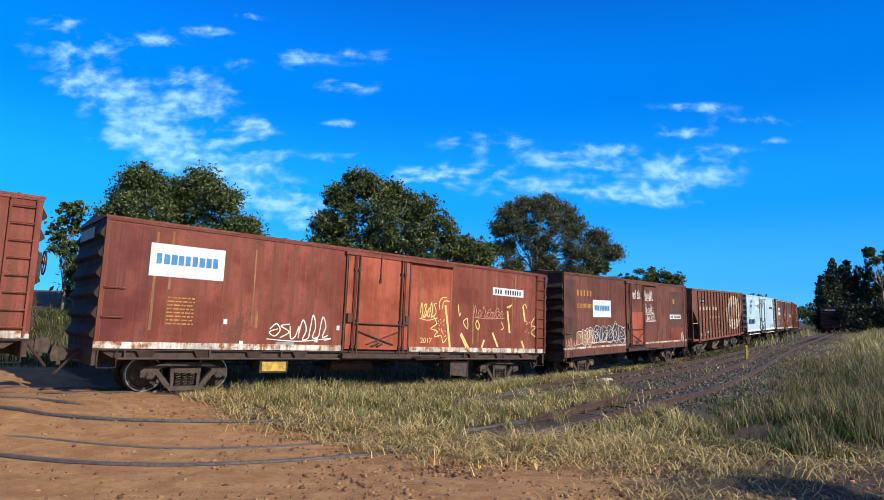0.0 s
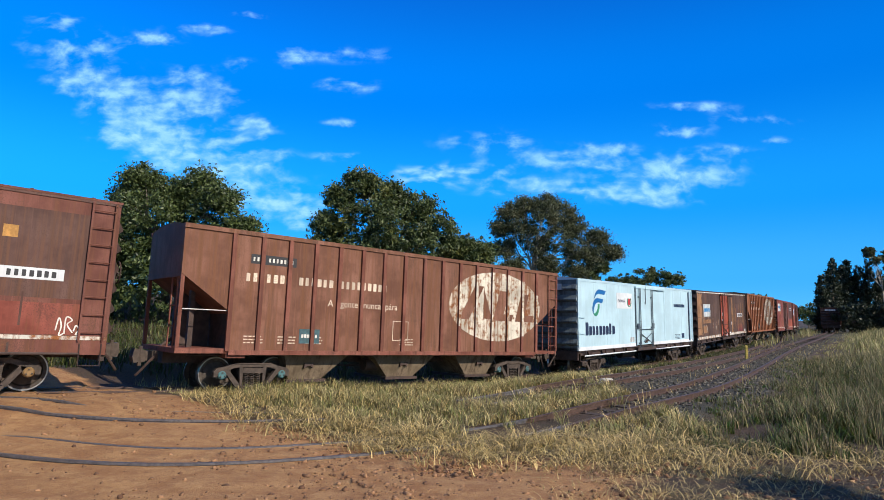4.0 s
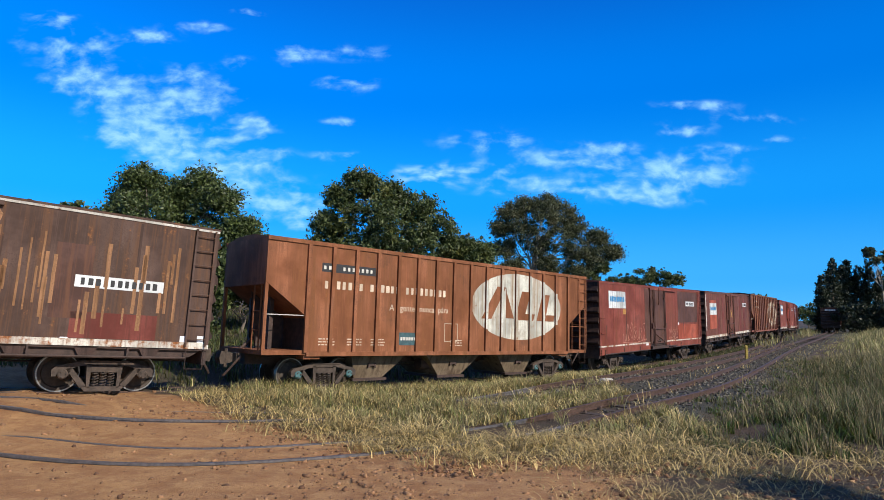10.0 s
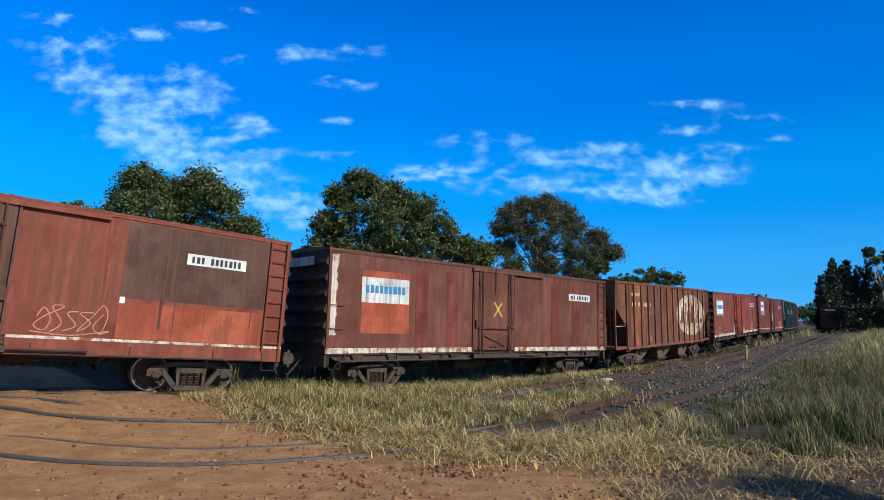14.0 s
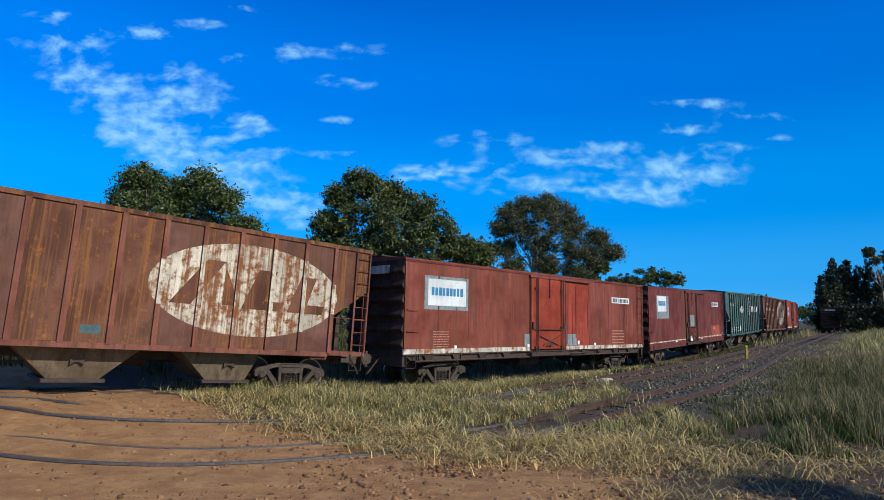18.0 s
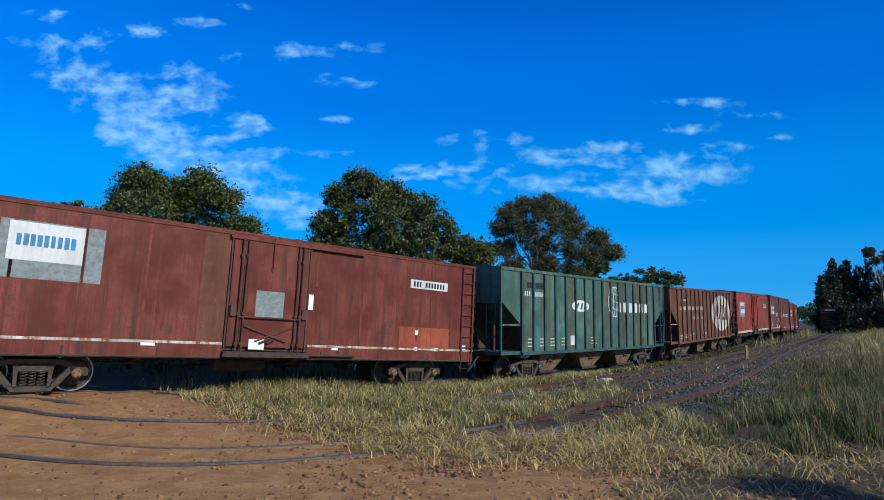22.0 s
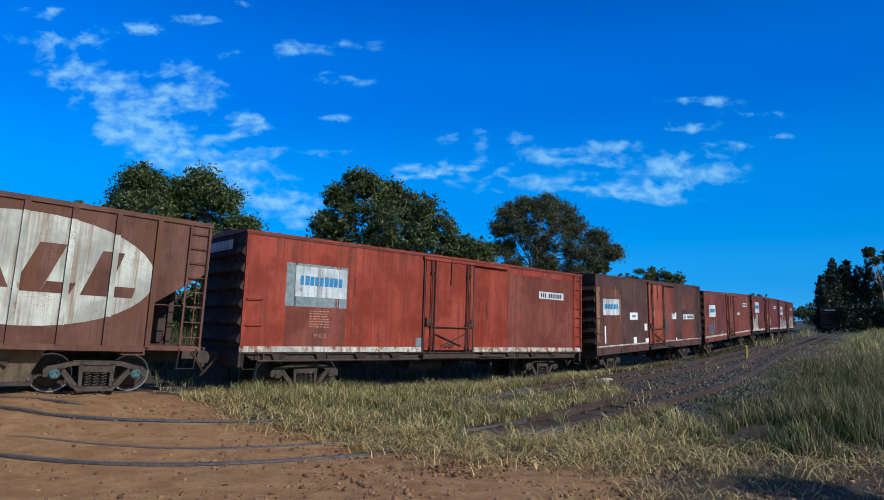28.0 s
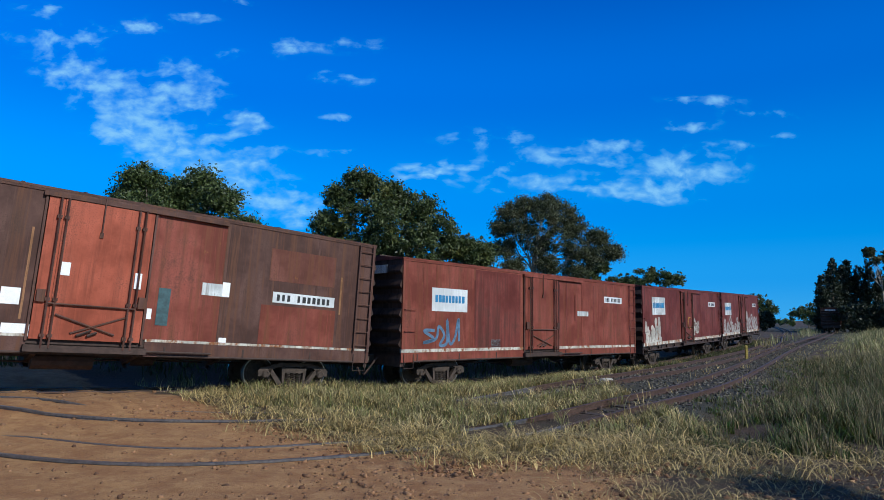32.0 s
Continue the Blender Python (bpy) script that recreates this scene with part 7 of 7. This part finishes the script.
def grow_bank(x, y):
    """Low beside the rails and the trodden edge, tall farther up the bank."""
    s = side_of(near_line, x, y)
    return (0.30 + 0.70 * smooth01((s - 1.3) / 3.4)) * (0.50 + 0.50 * smooth01((y - dirt_edge(x) - 0.2) / 1.4)) * (0.55 + 0.45 * smooth01((x - 3.5) / 3.0))


def keep_track(x, y):
    t = np.abs(side_of(train_line, x, y))
    return ((t > 0.58) & (t < 1.3) | (t < 0.42)) * (y > dirt_edge(x) + 0.2) * np.where(t < 0.42, 0.25, 1.0)


def keep_strip(x, y):
    t, m = side_of(train_line, x, y), side_of(middle_line, x, y)
    return ((t > 0.6) & (m < -1.1)).astype(float)


def keep_litter(x, y):
    e = dirt_edge(x)
    return ((y > e - 1.6) & (y < e + 1.2) & (x > -6)).astype(float) * smooth01((y - e + 1.6) / 1.6) * (0.35 + 0.65 * smooth01((x + 3.0) / 2.5)) * (1 - 0.75 * smooth01((x - 3.2) / 1.6))


def grow_meadow(x, y):
    return 0.26 + 0.74 * smooth01((y - dirt_edge(x)) / 3.0)


def keep_foot(x, y):
    e = dirt_edge(x)
    return ((y > 5.7) & (y < e + 0.3) & (x > 0.2)).astype(float) * smooth01((x - 0.6) / 2.5) * 0.8 * (1 - 0.6 * smooth01((x - 3.5) / 1.5))


G_MIX = grass_material("dry_and_green_grass", (0.74, 0.62, 0.30), (0.24, 0.27, 0.075), 0.86)
G_STRAW = grass_material("dry_straw", (0.86, 0.66, 0.29), (0.46, 0.37, 0.14), 1.12)
G_BANK = grass_material("dry_bank_grass", (0.42, 0.34, 0.17), (0.17, 0.15, 0.05), 1.05)
G_TUFT = grass_material("fresh_grass_tufts", (0.19, 0.19, 0.050), (0.075, 0.150, 0.020), 0.58)
G_GREEN = grass_material("green_grass", (0.24, 0.22, 0.070), (0.062, 0.100, 0.020), 0.72)
sow("meadow_straw", "dry straw among the grass between the tracks", 21000, (-8, 9), (8.8, 27.7), keep_meadow, (0.12, 0.44), 0.0080, 1.1, G_STRAW, 17, 10, 0.07, grow_meadow)
sow("ballast_weeds", "thin dry weeds growing through the ballast", 3500, (3, 30), (12.6, 58.0), lambda x, y: ballast_and_shade_at(x, y) * 0.5, (0.10, 0.40), 0.007, 0.6, G_STRAW, 15, 5, 0.07)
sow("meadow_grass", "dry and green grass between the tracks", 40000, (-8, 9), (8.8, 27.7), keep_meadow, (0.14, 0.46), 0.0095, 0.80, G_MIX, 1, 13, 0.060, grow_meadow)
sow("track_grass", "green grass growing along the train's rails", 16000, (-9, 14), (12.6, 40.3), keep_track, (0.12, 0.34), 0.0075, 0.5, G_MIX, 2)
sow("strip_grass", "short green grass strip beside the train", 26000, (3, 34), (22.7, 70.6), keep_strip, (0.14, 0.36), 0.012, 0.5, G_GREEN, 3)
sow("bank_grass", "tall green and yellow grass on the bank beside the track", 36000, (2, 22), (8.3, 32.8), keep_bank, (0.22, 0.80), 0.0100, 0.70, G_GREEN, 4, 9, 0.11, grow_bank)
sow("bank_tufts", "broad green grass tufts on the bank", 22000, (2, 20), (9.5, 30.3), keep_bank, (0.25, 0.60), 0.012, 0.95, G_TUFT, 21, 14, 0.08, grow_bank)
sow("bank_straw", "tall dry grass on the bank", 26000, (1, 22), (8.3, 35.3), keep_bank, (0.40, 1.0), 0.0055, 0.32, G_BANK, 5, 6, 0.09, grow_bank)
sow("far_grass", "tall pale grass along the far track", 36000, (14, 80), (20.2, 116.0), lambda x, y: keep_bank(x, y) * (np.abs(x / y - 0.635) < 0.16), (0.5, 1.2), 0.020, 0.4, G_MIX, 6, 7, 0.3, lambda x, y: 0.15 + 0.85 * smooth01((side_of(near_line, x, y) - 1.6) / 4.0))
sow("far_verge", "dry grass between the far tracks", 12000, (24, 75), (42.9, 126.0), lambda x, y: ((side_of(train_line, x, y) > 2.0) & (side_of(near_line, x, y) < -1.8)).astype(float), (0.4, 1.1), 0.022, 0.4, G_MIX, 7, 7, 0.3)
sow("straw_litter", "flattened dry straw at the edge of the dirt", 20000, (-6, 7), (7.6, 15.8), keep_litter, (0.10, 0.32), 0.0080, 1.8, G_STRAW, 8, 10, 0.09)
sow("trodden_litter", "trodden dry grass on the dirt", 6500, (0.5, 9), (5.7, 10.1), keep_foot, (0.05, 0.16), 0.0042, 1.8, G_STRAW, 9, 6, 0.10)
sow("behind_grass", "rough grass behind the train", 34000, (-22, 10), (17.6, 42.9), lambda x, y: (side_of(train_line, x, y) < -1.5).astype(float), (0.25, 0.7), 0.016, 0.6, G_GREEN, 10, 8, 0.15)


# ============ stones ============
def stones(name, label, x, y, size, mat, seed, sink=0.3):
    rs = np.random.RandomState(seed)
    g = (1 + 5 ** 0.5) / 2
    ico = np.array([(-1, g, 0), (1, g, 0), (-1, -g, 0), (1, -g, 0), (0, -1, g), (0, 1, g), (0, -1, -g), (0, 1, -g), (g, 0, -1), (g, 0, 1), (-g, 0, -1), (-g, 0, 1)]) / 1.9
    tri = np.array([(0, 11, 5), (0, 5, 1), (0, 1, 7), (0, 7, 10), (0, 10, 11), (1, 5, 9), (5, 11, 4), (11, 10, 2), (10, 7, 6), (7, 1, 8), (3, 9, 4), (3, 4, 2), (3, 2, 6), (3, 6, 8), (3, 8, 9), (4, 9, 5), (2, 4, 11), (6, 2, 10), (8, 6, 7), (9, 8, 1)])
    n = len(x)
    sc = size[:, None] * rs.uniform(0.55, 1.2, (n, 3)) * np.array([1, 1, 0.7])
    pts = ico[None] * sc[:, None, :] * rs.uniform(0.55, 1.3, (n, 12, 1))
    a = rs.uniform(0, 6.283, n)
    ca, sa = np.cos(a)[:, None], np.sin(a)[:, None]
    px, py = pts[:, :, 0] * ca - pts[:, :, 1] * sa, pts[:, :, 0] * sa + pts[:, :, 1] * ca
    z = ground_z(x, y) + size * (0.5 - sink) * 0.7
    v = np.stack([px + x[:, None], py + y[:, None], pts[:, :, 2] + z[:, None]], 2).reshape(-1, 3)
    f = (tri[None] + np.arange(n)[:, None, None] * 12).reshape(-1, 3)
    ob = new(name, quads(name, v, f, mat))
    tagged(ob, label, "stones", kind="stuff")


def stone_material(name, lo, hi):
    m, n, l, b = nodes_of(name)
    rnd = n.new("ShaderNodeNewGeometry").outputs["Random Per Island"]
    co = n.new("ShaderNodeTexCoord").outputs["Object"]
    g = noise_node(n, l, co, 45.0, 4.0, 0.6)
    c1 = mix_node(n, l, rnd, lo, hi)
    c1 = mix_node(n, l, math_node(n, l, "MULTIPLY", step_node(n, l, g, 0.4, 0.7), 0.4), c1, tuple(c * 0.5 for c in lo))
    l.new(c1, b.inputs["Base Color"])
    b.inputs["Roughness"].default_value = 0.9
    bump_node(n, l, b, g, 0.4, 0.01)
    return m


M_STONE_RED = stone_material("red_brown_stones", (0.10, 0.046, 0.024), (0.37, 0.20, 0.10))
M_STONE_GREY = stone_material("dark_ballast_stones", (0.030, 0.028, 0.022), (0.19, 0.17, 0.135))


def scatter_stones():
    rs = np.random.RandomState(12)
    x, y = rs.uniform(-9, 8, 90000), rs.uniform(5.3, 15.1, 90000)
    heap = np.exp(-((x - 1.0) / 2.6) ** 2 - ((y - 9.1) / 1.13) ** 2) * (0.35 + 0.65 * (np.sin(x * 3.1 + 2 * np.sin(y * 2.3)) * np.sin(y * 3.7 + x) > -0.2))
    strip = np.exp(-((y - (11.85 - 0.44 * (x + 4))) / 0.9) ** 2) * (x > -6) * (x < 1)
    p = 0.035 + 0.9 * heap + 0.16 * strip + 0.45 * smooth01((8.4 - y) / 1.5) * smooth01((x + 4.5) / 4)
    k = (rs.uniform(0, 1, len(x)) < p) & (y < dirt_edge(x) + 0.3) & (near_line.near(x, y)[0] > 0.0)
    x, y = x[k], y[k]
    d = np.abs(near_line.near(x, y)[0] - 0.5)
    x, y = x[d > 0.09], y[d > 0.09]
    size = 0.008 + 0.046 * rs.uniform(0, 1, len(x)) ** 4.0
    stones("loose_stones", "loose red-brown stones strewn on the dirt crossing", x, y, size, M_STONE_RED, 13)
    x, y = rs.uniform(2.5, 42, 80000), rs.uniform(11, 70, 80000)
    near = np.exp(-(y - 12.6) / 20)
    k = rs.uniform(0, 1, len(x)) < ballast_and_shade_at(x, y) * np.clip(near + 0.12, 0, 1)
    x, y = x[k][:22000], y[k][:22000]
    size = 0.028 + 0.034 * rs.uniform(0, 1, len(x)) ** 2 + 0.0006 * y
    stones("ballast_stones", "dark crushed-stone ballast between the rails", x, y, size, M_STONE_GREY, 14, 0.2)


scatter_stones()


# ============ small things by the tracks ============
def marker_post():
    t = thing("marker_post", "short weathered yellow marker post in the ballast", "post")
    x, y = 15.75, 31.9
    t.location = (x, y, float(ground_z(x, y)[0]) - 0.05)
    m = Mesh().prism_x([(-0.06, 0), (0.06, 0), (0.055, 0.70), (0.0, 0.76), (-0.055, 0.70)], -0.055, 0.055)
    part("post", m, plain("weathered_yellow_paint", (0.32, 0.24, 0.05), 0.8, 0.0, 0.4, 14.0, 0.3), t)


marker_post()
slab = new("pale_stone", Mesh().prism([(-0.26, 0), (0.24, 0), (0.30, 0.05), (0.20, 0.09), (-0.22, 0.08)], -0.09, 0.09).data("pale_stone"))
slab.data.materials.append(plain("pale_concrete", (0.45, 0.42, 0.38), 0.9, 0.0, 0.3))
slab.matrix_basis = pose(5.35, 20.2, float(ground_z(5.35, 20.2)[0]), 0, 0, 40)
tagged(slab, "pale broken piece of concrete beside the rails", "stone")

# a wagon standing far off on the near track
boxcar("dark red-brown boxcar standing on the far part of the near track", 0.0, 13.8, BROWN_RED, BROWN_RED, number=False)
standing = WAGONS.pop()[0]
standing.name = "standing_boxcar"
del TURNING[-4:]
s_stand = float(np.interp(104.6, near_line.q[:, 1], near_line.s))
sx, sy = near_line.at(s_stand + 7.0)
hx, hy = near_line.way(s_stand + 7.0)
standing.matrix_basis = Matrix.Translation((sx, sy, z_ground(0, sx, sy) + DROP)) @ Matrix.Rotation(math.atan2(hy, hx), 4, "Z")


# ============ motion of the train ============
def run(t):
    """Metres run by the train up to t seconds; it slows down gently."""
    u = (t - 16.0) / 16.0
    return 7.08494 * (t - 16.0) - 4.6761 * u * u - 0.28392 * u ** 3


def wagon_pose(centre, B):
    (x0, y0), (x1, y1) = train_line.at(centre - B / 2), train_line.at(centre + B / 2)
    p, q = Vector((x0, y0, float(train_z(centre - B / 2)) + DROP)), Vector((x1, y1, float(train_z(centre + B / 2)) + DROP))
    ax = (q - p).normalized()
    ay = Vector((0, 0, 1)).cross(ax).normalized()
    m = Matrix((ax, ay, ax.cross(ay))).transposed().to_4x4()
    m.translation = (p + q) / 2
    return m, math.atan2(ax.y, ax.x)


def motions():
    times = [i * 0.5 for i in range(65)]
    for w, a, B, bogies in WAGONS:
        walk(w, [(t, wagon_pose(a - run(t), B)[0]) for t in times])
        for b, sgn in zip(bogies, (-1, 1)):
            rows = []
            for t in times:
                c = a - run(t)
                tx, ty = train_line.way(c + sgn * B / 2)
                turn = math.atan2(ty, tx) - wagon_pose(c, B)[1]
                rows.append((t, pose(sgn * B / 2, 0, WHEEL_R - DROP, 0, 0, math.degrees(turn))))
            walk(b, rows)
    walk(clouds, [(0.0, pose(1.3, 29, 600)), (16.0, pose(0, 0, 600)), (32.0, pose(-1.3, -29, 600))])
    for k, (wheel, w, dx) in enumerate(TURNING):
        walk(wheel, [(t, pose(dx, 0, 0, 0, -math.degrees(run(t) / WHEEL_R), 0)) for t in ROLL_TIMES])


ROLL_TIMES = [i / 15.0 for i in range(481)]
motions()
